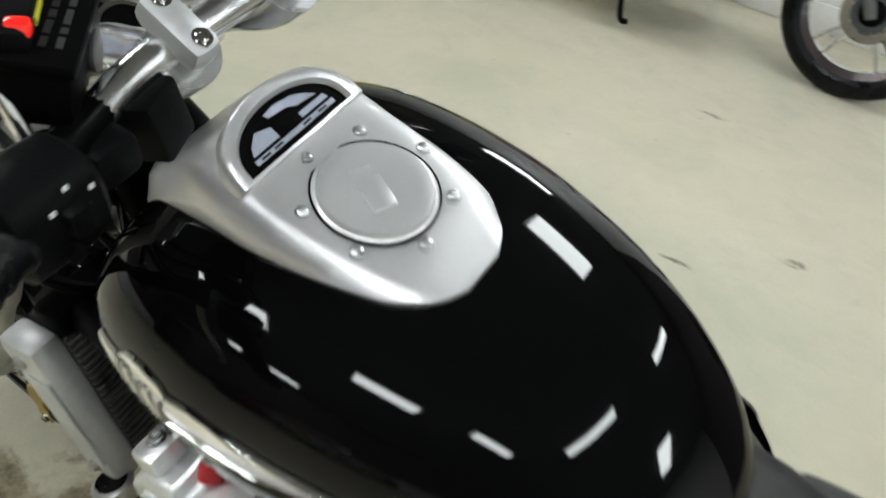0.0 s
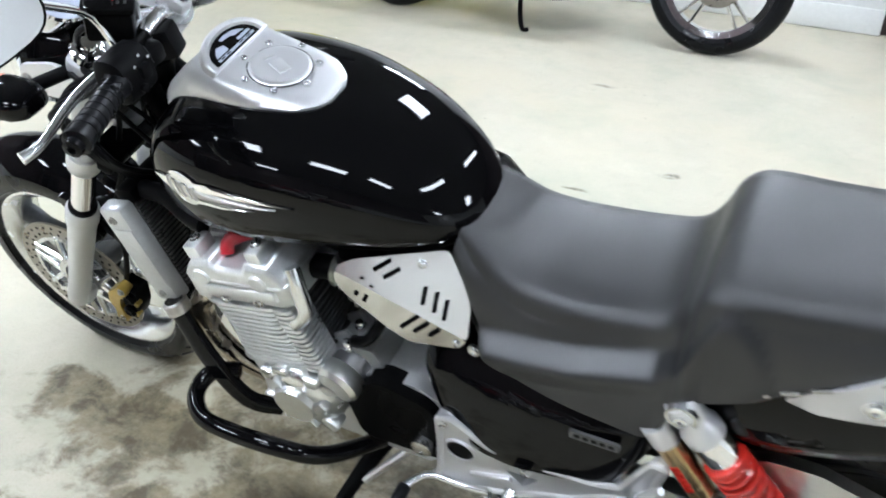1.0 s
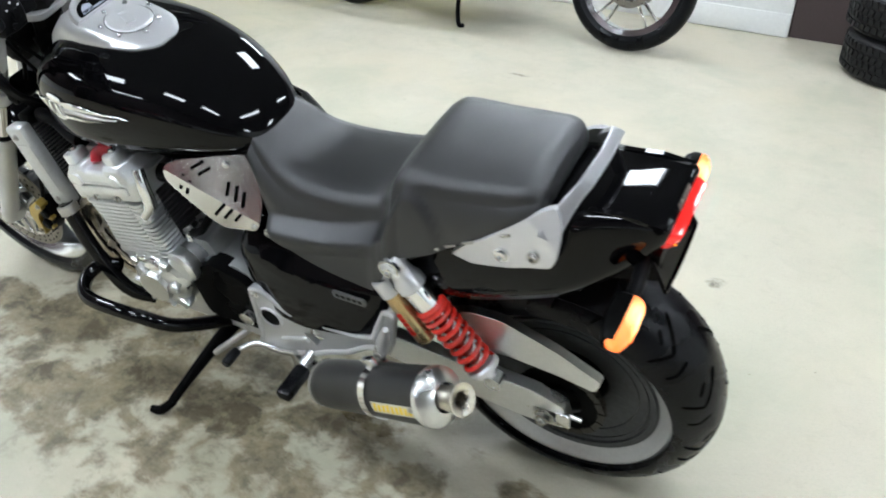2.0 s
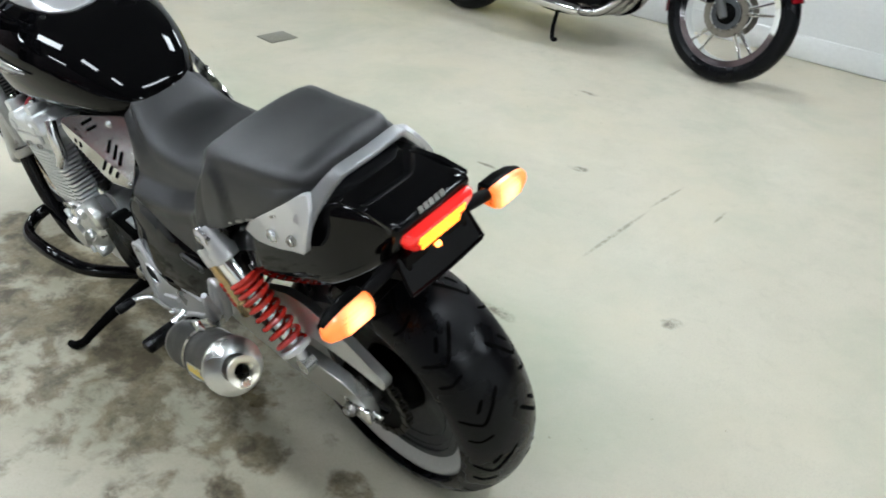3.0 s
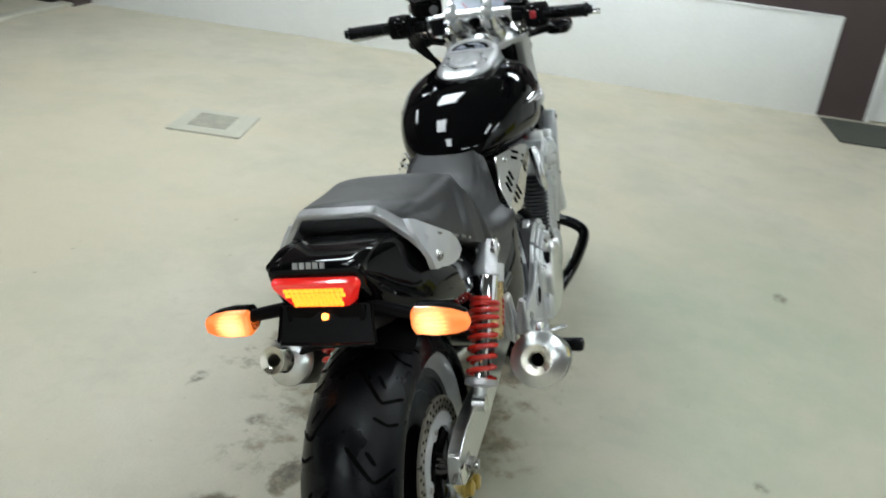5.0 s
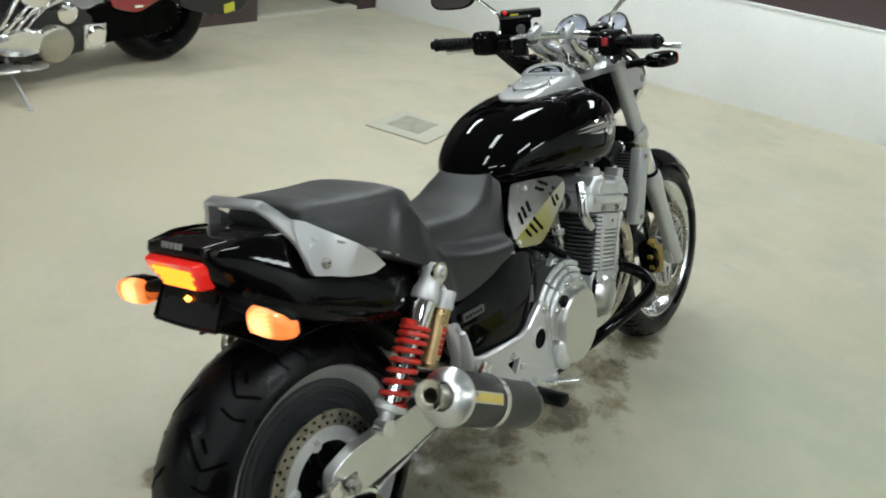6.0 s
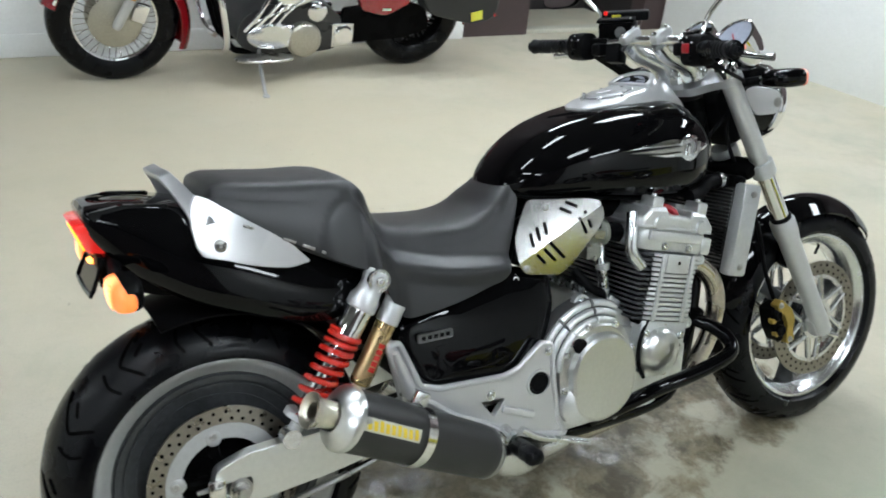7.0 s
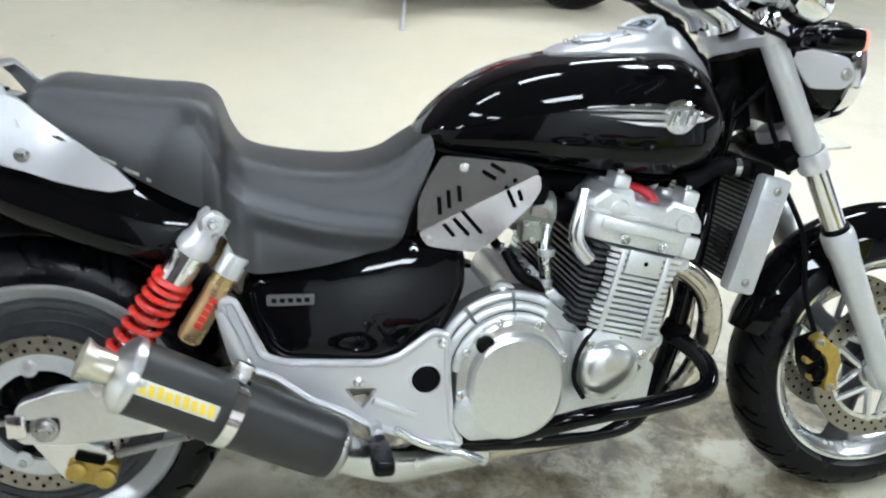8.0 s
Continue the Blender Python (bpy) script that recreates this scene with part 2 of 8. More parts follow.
    for x, y, rx, ry, k in ((1.42, 0.23, 0.30, 0.17, 1.0), (1.27, 0.42, 0.20, 0.12, 0.75), (1.66, 0.21, 0.18, 0.15, 0.8), (1.07, 0.30, 0.26, 0.17, 0.85), (0.82, 0.30, 0.26, 0.20, 0.95),
                            (0.98, -0.03, 0.17, 0.12, 1.15), (1.29, 0.0, 0.20, 0.13, 0.8), (0.52, 0.20, 0.20, 0.14, 0.9), (0.30, 0.28, 0.16, 0.11, 0.85), (0.23, 0.42, 0.12, 0.07, 0.7),
                            (0.06, 0.52, 0.13, 0.09, 0.95), (0.07, 0.22, 0.12, 0.09, 0.7), (0.60, 0.55, 0.07, 0.05, 0.7), (1.29, 0.45, 0.09, 0.06, 0.9), (1.55, -0.02, 0.2, 0.12, 0.6)):
        wet = op("MAXIMUM", wet, op("MULTIPLY", near(x, y, rx, ry), k))
    # dirt film together with the machine's shade, both put into the floor colour
    film_shade = op("MULTIPLY", op("MAXIMUM", near(0.95, 0.25, 1.35, 0.75), op("MULTIPLY", near(0.2, 0.2, 0.9, 0.6), 0.6)), rng(nz(3.1, 8, 0.65), 0.2, 0.8, 0.25, 1.0))
    base = mix(op("MULTIPLY", film_shade, 0.85), base, (0.235, 0.228, 0.165, 1))
    grit = rng(nz(55, 5, 0.7), 0.3, 0.7, 0.72, 1.0)
    blot = rng(op("ADD", op("ADD", op("MULTIPLY", nz(5.5, 8, 0.62, 0.5), 0.7), op("MULTIPLY", nz(15, 8, 0.68, 0.4), 0.42)), op("MULTIPLY", wet, 0.36)), 0.70, 0.84, 0.0, 1.0)
    blot = op("MULTIPLY", op("MULTIPLY", blot, rng(wet, 0.02, 0.35, 0.0, 1.0)), grit)
    tone = mix(rng(nz(9, 8, 0.7), 0.35, 0.65, 0.0, 1.0), (0.082, 0.060, 0.026, 1), (0.165, 0.132, 0.068, 1))
    base = mix(op("MULTIPLY", blot, 0.85), base, tone)
    core = op("MULTIPLY", rng(op("ADD", nz(11, 8, 0.7, 0.3), op("MULTIPLY", wet, 0.18)), 0.58, 0.78, 0.0, 1.0), rng(wet, 0.25, 0.7, 0.0, 1.0))
    base = mix(op("MULTIPLY", core, 0.75), base, (0.040, 0.030, 0.014, 1))
    pool = op("MULTIPLY", op("MAXIMUM", near(0.49, 0.15, 0.15, 0.12), near(1.03, 0.09, 0.12, 0.10)), rng(nz(20, 6, 0.6), 0.35, 0.55, 0.2, 1.0))
    # single spots and long scrapes
    spot = near(0.05, 0.53, 0.10, 0.075)
    for x, y, rx, ry in ((0.42, 0.58, 0.05, 0.04), (0.53, 0.81, 0.06, 0.03), (0.36, -0.19, 0.03, 0.05), (0.68, -0.75, 0.04, 0.03), (1.9, -0.9, 0.06, 0.04), (1.16, -2.24, 0.07, 0.03), (0.95, -1.28, 0.06, 0.02), (0.70, -1.52, 0.05, 0.03), (-0.10, -0.87, 0.04, 0.03), (0.28, -0.55, 0.08, 0.03), (1.30, -0.07, 0.05, 0.03)):
        spot = op("MAXIMUM", spot, near(x, y, rx, ry))
    spot = op("MULTIPLY", spot, rng(nz(38, 6, 0.65), 0.4, 0.6, 0.25, 1.0))
    base = mix(op("MULTIPLY", spot, 0.8), base, (0.09, 0.075, 0.045, 1))
    scrape = op("MAXIMUM", near(0.312, -1.20, 0.28, 0.012, 93), op("MAXIMUM", near(0.335, -1.57, 0.15, 0.010, 90), near(0.123, -1.57, 0.075, 0.009, 95)))
    scrape = op("MULTIPLY", scrape, rng(nz(30, 6, 0.7), 0.4, 0.55, 0.2, 0.9))
    base = mix(op("MULTIPLY", scrape, 0.75), base, (0.16, 0.145, 0.10, 1))
    specks = op("MULTIPLY", rng(nz(24, 6, 0.65), 0.66, 0.72, 0.0, 0.7), rng(nz(1.4, 3), 0.45, 0.6, 0.0, 1.0))
    base = mix(specks, base, (0.17, 0.15, 0.1, 1))
    scuff = op("MULTIPLY", rng(nz(5.0, 12, 0.8, 2.0), 0.66, 0.72, 0.0, 0.5), rng(nz(0.7, 3), 0.42, 0.58, 0.0, 1.0))
    base = mix(scuff, base, (0.26, 0.245, 0.185, 1))
    tint = nt.nodes.new("ShaderNodeVectorMath")
    tint.operation = "MULTIPLY"
    tint.inputs[1].default_value = (1.03, 1.0, 0.92)
    L(base, tint.inputs[0])
    L(tint.outputs[0], b.inputs["Base Color"])
    L(op("MULTIPLY", rng(nz(2.2, 8), 0.1, 0.7, 0.38, 0.62), rng(pool, 0.2, 0.8, 1.0, 0.35)), b.inputs["Roughness"])
    bp = nt.nodes.new("ShaderNodeBump")
    bp.inputs["Strength"].default_value, bp.inputs["Distance"].default_value = 0.42, 0.002
    L(op("ADD", nz(45, 8), op("MULTIPLY", nz(60, 3), op("MULTIPLY", pool, 2.0))), bp.inputs["Height"])
    L(bp.outputs[0], b.inputs["Normal"])
    return m


CONCRETE = concrete()


# ---- mesh tools ----
def part(name, bm, mat, parent=None, label="", sharp=38.0, bevel=0.0):
    """Links a bmesh as one mesh object, smooth but for edges sharper than the given angle."""
    bmesh.ops.recalc_face_normals(bm, faces=bm.faces[:])
    for f in bm.faces:
        f.smooth = True
    lim = radians(sharp)
    for e in bm.edges:
        if len(e.link_faces) == 2 and e.calc_face_angle(0) > lim:
            e.smooth = False
    me = bpy.data.meshes.new(name)
    bm.to_mesh(me)
    bm.free()
    for m in mat if isinstance(mat, (list, tuple)) else (mat,):
        me.materials.append(m)
    ob = new(name, me)
    if parent is not None:
        ob.parent = parent
    if bevel:
        md = ob.modifiers.new("edge", "BEVEL")
        md.width, md.segments, md.limit_method, md.angle_limit = bevel, 2, "ANGLE", radians(40)
        md.harden_normals = False
    if label:
        tagged(ob, label)
    return ob


def thing(name, label, category, m=None, group="", kind=""):
    ob = new(name)
    if m is not None:
        ob.matrix_basis = m
    return tagged(ob, label, category, group, kind)


def V(*a):
    return Vector(a)


def loft(rings, bm=None, caps=True, closed=False):
    """Skins closed rings of equal length."""
    bm = bm or bmesh.new()
    vs = [[bm.verts.new(p) for p in r] for r in rings]
    n = len(vs[0])
    for a, b in zip(vs, vs[1:] + ([vs[0]] if closed else [])):
        for i in range(n):
            bm.faces.new((a[i], a[(i + 1) % n], b[(i + 1) % n], b[i]))
    if caps and not closed:
        bm.faces.new(vs[0])
        bm.faces.new(vs[-1])
    return bm


def smooth(points, steps=6):
    """Catmull-Rom through points of any dimension."""
    p = [Vector(q) for q in points]
    out = []
    for i in range(len(p) - 1):
        a, b, c, d = p[max(i - 1, 0)], p[i], p[i + 1], p[min(i + 2, len(p) - 1)]
        for k in range(steps):
            t = k / steps
            out.append(0.5 * ((2 * b) + (c - a) * t + (2 * a - 5 * b + 4 * c - d) * t * t + (3 * b - a - 3 * c + d) * t ** 3))
    return out + [p[-1]]


def tube(points, r, segs=14, steps=6, bm=None, closed=False, taper=None):
    """A round bar along a smooth line; taper: a radius for each given point."""
    pts = smooth(points, steps) if steps > 1 else [Vector(q) for q in points]
    bm = bm or bmesh.new()
    rings, side = [], None
    for i, p in enumerate(pts):
        d = (pts[min(i + 1, len(pts) - 1)] - pts[max(i - 1, 0)]).normalized()
        if side is None:
            side = d.orthogonal().normalized()
        side = (side - d * side.dot(d)).normalized()
        up = d.cross(side)
        rad = r if taper is None else float(np.interp(i / max(steps, 1), range(len(taper)), taper))
        rings.append([p + side * (rad * math.cos(2 * math.pi * k / segs)) + up * (rad * math.sin(2 * math.pi * k / segs)) for k in range(segs)])
    return loft(rings, bm, closed=closed)


def lathe(profile, origin, axis, segs=32, bm=None, ring=False, start=0.0, caps=True):
    """Turns (radius, distance along axis) pairs; ring: the profile closes on itself."""
    bm = bm or bmesh.new()
    d = Vector(axis).normalized()
    s = d.orthogonal().normalized()
    u = d.cross(s)
    o = Vector(origin)
    rows = []
    for k in range(segs):
        a = 2 * math.pi * k / segs + start
        w = s * math.cos(a) + u * math.sin(a)
        rows.append([bm.verts.new(o + d * h + w * max(r, 1e-4)) for r, h in profile])
    n = len(profile)
    for k in range(segs):
        a, b = rows[k], rows[(k + 1) % segs]
        for i in range(n if ring else n - 1):
            j = (i + 1) % n
            bm.faces.new((a[i], b[i], b[j], a[j]))
    if not ring and caps:
        bm.faces.new([r[0] for r in rows])
        bm.faces.new([r[-1] for r in rows])
    return bm


def wheel_ring(profile, c, segs=48, bm=None):
    """A closed (radius, y) profile turned about the y axis through c."""
    return lathe(profile, c, (0, 1, 0), segs, bm, ring=True)


def box(sx, sy, sz, m=None, bm=None, bev=0.0):
    bm2 = bmesh.new()
    bmesh.ops.create_cube(bm2, size=1.0, matrix=Matrix.Diagonal((sx, sy, sz, 1)))
    if bev:
        bmesh.ops.bevel(bm2, geom=bm2.edges[:], offset=bev, segments=2, affect="EDGES", profile=0.5)
    if m is not None:
        bm2.transform(m)
    if bm is None:
        return bm2
    join(bm, bm2)
    return bm


def join(bm, other):
    table = {v: bm.verts.new(v.co) for v in other.verts}
    for f in other.faces:
        bm.faces.new([table[v] for v in f.verts])
    other.free()
    return bm


def at(x, y, z, rx=0, ry=0, rz=0):
    return pose(x, y, z, rx, ry, rz)


def plate(outline, y0, y1, holes=(), bev=0.0, f=None):
    """A flat plate of an (x, z) outline between two depths, with holes through it; f bends its points."""
    bm = bmesh.new()
    loops = []
    for loop in (outline, *holes):
        vs = [bm.verts.new((x, y0, z)) for x, z in loop]
        loops.append([bm.edges.new((vs[i], vs[(i + 1) % len(vs)])) for i in range(len(vs))])
    bmesh.ops.triangle_fill(bm, use_beauty=True, use_dissolve=False, edges=[e for lp in loops for e in lp])
    res = bmesh.ops.extrude_face_region(bm, geom=bm.faces[:])
    bmesh.ops.translate(bm, verts=[v for v in res["geom"] if isinstance(v, bmesh.types.BMVert)], vec=(0, y1 - y0, 0))
    if f:
        for v in bm.verts:
            v.co = Vector(f(v.co))
    return bm


def disc_outline(x, z, r, n=20, start=0.0):
    return [(x + r * math.cos(start + 2 * math.pi * i / n), z + r * math.sin(start + 2 * math.pi * i / n)) for i in range(n)]


def rounded(points, r=0.01, n=4):
    """Rounds the corners of a closed 2D outline."""
    out = []
    k = len(points)
    for i in range(k):
        a, b, c = Vector(points[i - 1]), Vector(points[i]), Vector(points[(i + 1) % k])
        da, dc = (a - b), (c - b)
        rr = min(r, da.length * 0.45, dc.length * 0.45)
        p, q = b + da.normalized() * rr, b + dc.normalized() * rr
        for j in range(n + 1):
            t = j / n
            out.append(tuple((1 - t) ** 2 * p + 2 * t * (1 - t) * b + t * t * q))
    return out


def bolt(parent, p, axis, r=0.007, h=0.006, mat=None, name="bolt"):
    d = Vector(axis).normalized()
    bm = lathe([(r * 1.35, -0.004), (r * 1.35, h * 0.3), (r, h * 0.35), (r, h), (r * 0.85, h * 1.15), (r * 0.45, h * 1.15), (r * 0.45, h * 0.6), (0.0005, h * 0.6)],
               p, d, 12)
    return part(name, bm, mat or CHROME, parent)



def strokes(parent, name, origin, right, up, widths, height, depth, mat, gap=0.15):
    """Plain raised strokes in a row."""
    o, r, u = Vector(origin), Vector(right).normalized(), Vector(up).normalized()
    n = r.cross(u)
    bm = bmesh.new()
    x = 0.0
    for w in widths:
        q = o + r * (x + w / 2)
        m = Matrix((( *r, 0), (*u, 0), (*n, 0), (0, 0, 0, 1))).transposed()
        m.translation = q
        box(w, height, depth, m, bm)
        x += w * (1 + gap)
    return part(name, bm, mat, parent)

# ---- the hall ----
X0, X1, Y0, Y1 = -4.6, 4.90, -3.6, 4.0
WAIN = 0.66


def setting(name, bm, mat, label, category="wall", bevel=0.0):
    ob = part(name, bm, mat, None, "", bevel=bevel)
    return tagged(ob, label, category, kind="structure")


def build_floor():
    bm = bmesh.new()
    bmesh.ops.create_grid(bm, x_segments=24, y_segments=24, size=7.0)
    setting("floor", bm, CONCRETE, "pale sealed concrete floor with brown oil stains", "floor")


FRONT = at(4.735, 2.5, 0, 0, 0, 4.6) @ at(-4.85, -2.5, 0)   # the front wall stands slightly askew


def wall_box(name, x0, x1, y0, y1, z0, z1, mat, label, parent=None, bev=0.0, m=None):
    bm = box(x1 - x0, y1 - y0, z1 - z0, at((x0 + x1) / 2, (y0 + y1) / 2, (z0 + z1) / 2), bev=bev)
    if x0 > 4.7 or m is not None:
        bm.transform(FRONT)
    if parent is not None:
        return part(name, bm, mat, parent, label)
    return setting(name, bm, mat, label)


def build_walls():
    T = 0.15
    # front wall with a doorway
    wall_box("wall_front", X1, X1 + T, -1.40, Y1 + T, -0.02, CEIL, BROWN_WALL, "dark brown painted wall above white wainscot")
    wall_box("wall_front_lintel", X1, X1 + T, -2.75, -1.73, 2.08, CEIL, BROWN_WALL, "dark brown wall over the doorway")
    wall_box("wall_front_side", X1, X1 + T, Y0 - T, -2.75, -0.02, CEIL, WHITE_WALL, "cream white wall beside the doorway")
    wall_box("wall_front_pier", X1, X1 + T, -1.73, -1.40, -0.02, CEIL, BROWN_WALL, "dark brown pier beside the white door")
    wall_box("wall_right", X0, 0.14, Y0 - T, Y0, -0.02, CEIL, BROWN_WALL, "dark brown painted wall")
    wall_box("wall_right_white", 0.14, X1 + 0.7, Y0 - T, Y0, -0.02, CEIL, WHITE_WALL, "white painted wall beside the brown one")
    wall_box("wall_left", X0, 3.38, Y1 + 0.02, Y1 + 0.02 + T, -0.02, CEIL, BROWN_WALL, "dark brown painted wall")
    wall_box("wall_left_corner", 4.45, X1, Y1 + 0.02, Y1 + 0.02 + T, -0.02, CEIL, BROWN_WALL, "dark brown wall piece in the corner")
    wall_box("wall_left_lintel", 3.38, 4.45, Y1 + 0.02, Y1 + 0.02 + T, 2.1, CEIL, BROWN_WALL, "dark brown wall over the dark opening")
    # these faces are near black: the recess's shade is put into their colour
    wall_box("wall_recess", 3.2, 4.6, Y1 + 0.75, Y1 + 0.85, -0.02, 2.3, RECESS_SHADE, "back of the recess, painted near black for its shade")
    wall_box("wall_recess_end", 3.2, 3.38, Y1 + 0.17, Y1 + 0.75, -0.02, 2.3, RECESS_SHADE, "side of the recess, painted near black for its shade")
    wall_box("wall_recess_side", 4.45, 4.6, Y1 + 0.17, Y1 + 0.75, -0.02, 2.3, RECESS_SHADE, "side of the recess, painted near black for its shade")
    wall_box("threshold", 3.38, 4.45, Y1 + 0.03, Y1 + 0.13, 0, 0.03, CARD, "pale worn threshold sill", bev=0.006)
    wall_box("wall_back", X0 - T, X0, Y0 - T, Y1 + T, -0.02, CEIL, WHITE_WALL, "white painted back wall")
    # white wainscot boards with a proud foot rail
    for name, x0, x1, y0, y1 in (("wainscot_front", X1 - 0.03, X1, -1.40, Y1, ), ("wainscot_left", X0, 2.82, Y1 - 0.02, Y1 + 0.02), ("wainscot_right", 0.14, X1 + 0.3, Y0, Y0 + 0.03),
                                 ):
        th = thing(name, "white painted wainscot boarding along the brown wall", "wainscot", kind="structure")
        wall_box("board", x0, x1, y0, y1, -0.004, WAIN, WHITE_WALL, "", th, 0.004)
        if y1 - y0 < 0.1:
            s = -1 if y0 > 0 else 1
            yy = y0 if s < 0 else y1
            wall_box("foot_rail", x0, x1, min(yy, yy + s * 0.012), max(yy, yy + s * 0.012), 0.004, 0.13, WHITE_WALL, "", th, 0.004)
        else:
            wall_box("cap", x0 - 0.008, x1, y0, y1, WAIN, WAIN + 0.015, WHITE_WALL, "", th, 0.003)
    # door
    door = thing("door_1", "plain white door standing shut in the brown wall", "door", kind="structure")
    wall_box("leaf", X1 + 0.02, X1 + 0.06, -2.72, -1.76, 0.01, 2.05, WHITE_WALL, "", door, 0.003)
    wall_box("jamb", X1 - 0.012, X1 + 0.08, -2.755, -2.71, 0, 2.1, WHITE_WALL, "", door, 0.004)
    wall_box("jamb", X1 - 0.012, X1 + 0.08, -1.765, -1.725, 0, 2.1, WHITE_WALL, "", door, 0.004)
    wall_box("head", X1 - 0.012, X1 + 0.08, -2.71, -1.765, 2.06, 2.1, WHITE_WALL, "", door, 0.004)
    bm = tube([(X1 + 0.02, -2.62, 1.0), (X1 - 0.03, -2.62, 1.0), (X1 - 0.035, -2.6, 1.0), (X1 - 0.035, -2.51, 1.0)], 0.009, 10, 3)
    bm.transform(FRONT)
    part("handle", bm, CHROME, door, "chrome lever handle")


def build_ceiling():
    bm = box(X1 - X0 + 1.6, Y1 - Y0 + 0.5, 0.1, at((X0 + X1) / 2 + 0.4, (Y0 + Y1) / 2, CEIL + 0.05))
    setting("ceiling", bm, CEILING_PAINT, "plain painted ceiling with fluorescent fixtures", "ceiling")


def ceiling_light(x, y, lx, ly, drop=0.0):
    """A fluorescent fixture: enamel tray and a glowing diffuser with its lamp."""
    z = CEIL - drop
    th = thing("ceiling_light", "white fluorescent ceiling light with a lit diffuser", "ceiling light", at(x, y, z), "ceiling lights of the hall")
    lx, ly = lx * 0.88, ly * 0.88
    bm = box(lx + 0.05, ly + 0.05, 0.05, at(0, 0, -0.026), bev=0.006)
    part("tray", bm, GREY_FRAME, th)
    bm = box(lx, ly, 0.03, at(0, 0, -0.066), bev=0.008)
    part("diffuser", bm, TUBE_GLOW, th)


# first six and (1.4, -2.95) follow mirrored lamps; the rest are added, unseen fill
LIGHTS = [(0.57, -1.2, 0.6, 0.42), (0.65, 1.5, 0.62, 0.24), (2.1, 1.5, 0.85, 0.42), (-0.35, 1.3, 0.6, 0.2), (-1.05, -0.05, 0.13, 1.15), (-1.15, -2.0, 0.13, 1.15),
          (3.95, -0.2, 0.50, 1.1), (3.9, 2.6, 0.36, 1.0), (1.4, -2.95, 0.9, 0.34), (-3.7, 1.6, 0.9, 0.42), (-3.0, -1.4, 0.9, 0.42), (2.0, 3.3, 1.1, 0.2)]

build_floor()
build_walls()
build_ceiling()
for spec in LIGHTS:
    ceiling_light(*spec)


def floor_items():
    # a pale board lying flat, a square drain plate, a mat, a filled saw cut
    th = thing("floor_board", "pale worn board lying flat on the concrete", "board", at(2.575, 1.86, 0.006, 0, 0, 9))
    part("panel", box(0.36, 0.37, 0.012, bev=0.003), CARD, th)
    part("stain", box(0.22, 0.2, 0.001, at(0.01, 0.01, 0.0068)), material("dark_board_stain", (0.33, 0.315, 0.25), 0.7, vary=0.35, scale=14, bump=0.1), th)
    bm = box(0.14, 0.16, 0.008, at(2.735, -1.645, 0.002, 0, 0, -4), bev=0.002)
    tagged(part("drain_cover", bm, material("grey_drain_plate", (0.2, 0.19, 0.15), 0.6, vary=0.3, scale=20, bump=0.4)), "small square grey drain cover set in concrete", "drain cover")
    bm = box(0.56, 1.3, 0.012, at(4.79, -2.08, 0.006, 0, 0, 6), bev=0.004)
    tagged(part("door_mat", bm, MAT_GREY), "dark grey rectangular mat before the door", "mat")


floor_items()

# ---- the black motorcycle; all its parts in its own upright axes: x ahead, y to its left ----
LEAN = Matrix(((1, 0, 0, 0), (0, 0.96389, 0.26629, 0), (0, -0.26629, 0.96389, -0.0105), (0, 0, 0, 1)))
bike = thing("motorcycle", "black naked motorcycle leaning on its side stand on concrete", "motorcycle", LEAN)
RA, FA = (0.028, 0.0, 0.3225), (1.645, 0.0, 0.3165)
RR, FR = 0.3055, 0.306


def tyre_profile(R, rim, w, crown):
    """(radius, y) points of a tyre from bead to bead over the crown."""
    pts = []
    for i in range(17):
        a = -1 + 2 * i / 16
        ang = a * radians(82)
        pts.append((R - crown * (1 - math.cos(ang)) * 0.92, w / 2 * math.sin(ang) / math.sin(radians(82))))
    side = pts[-1]
    pts += [(side[0] - (side[0] - rim) * 0.5, w / 2 * 0.99), (rim + 0.012, w / 2 * 0.86), (rim - 0.004, w / 2 * 0.74)]
    pts += [(rim - 0.004, -w / 2 * 0.74), (rim + 0.012, -w / 2 * 0.86), (side[0] - (side[0] - rim) * 0.5, -w / 2 * 0.99)]
    return pts


def tread(parent, c, R, w, crown, n, marks, width):
    """Sunken dark grooves, each a bent line of (share of the half width, angle) points, alternating sides."""
    bm = bmesh.new()
    for k in range(n):
        for s in (-1, 1):
            a0 = 2 * math.pi * (k + (0.5 if s > 0 else 0)) / n
            for line in marks:
                pts = smooth([V(q, d, 0) for q, d in line], 5)
                rows = []
                for j, p in enumerate(pts):
                    d = (pts[min(j + 1, len(pts) - 1)] - pts[max(j - 1, 0)])
                    t = V(d.x * w / 2, d.y * R, 0).normalized()
                    half = width / 2 * (0.35 if j in (0, len(pts) - 1) else 1.0)
                    row = []
                    for e in (-1, 1):
                        q = p.x + e * half * -t.y / (w / 2)
                        ang = q * radians(82)
                        r = R - crown * (1 - math.cos(ang)) * 0.92 + 0.0011
                        y = s * w / 2 * math.sin(ang) / math.sin(radians(82))
                        a = a0 + p.y + e * half * t.x / R
                        row.append(bm.verts.new((c[0] + r * math.cos(a), c[1] + y, c[2] + r * math.sin(a))))
                    rows.append(row)
                for p, q2 in zip(rows, rows[1:]):
                    bm.faces.new((p[0], p[1], q2[1], q2[0]))
    tagged(part("tread", bm, SIPE, parent), kind="stuff")


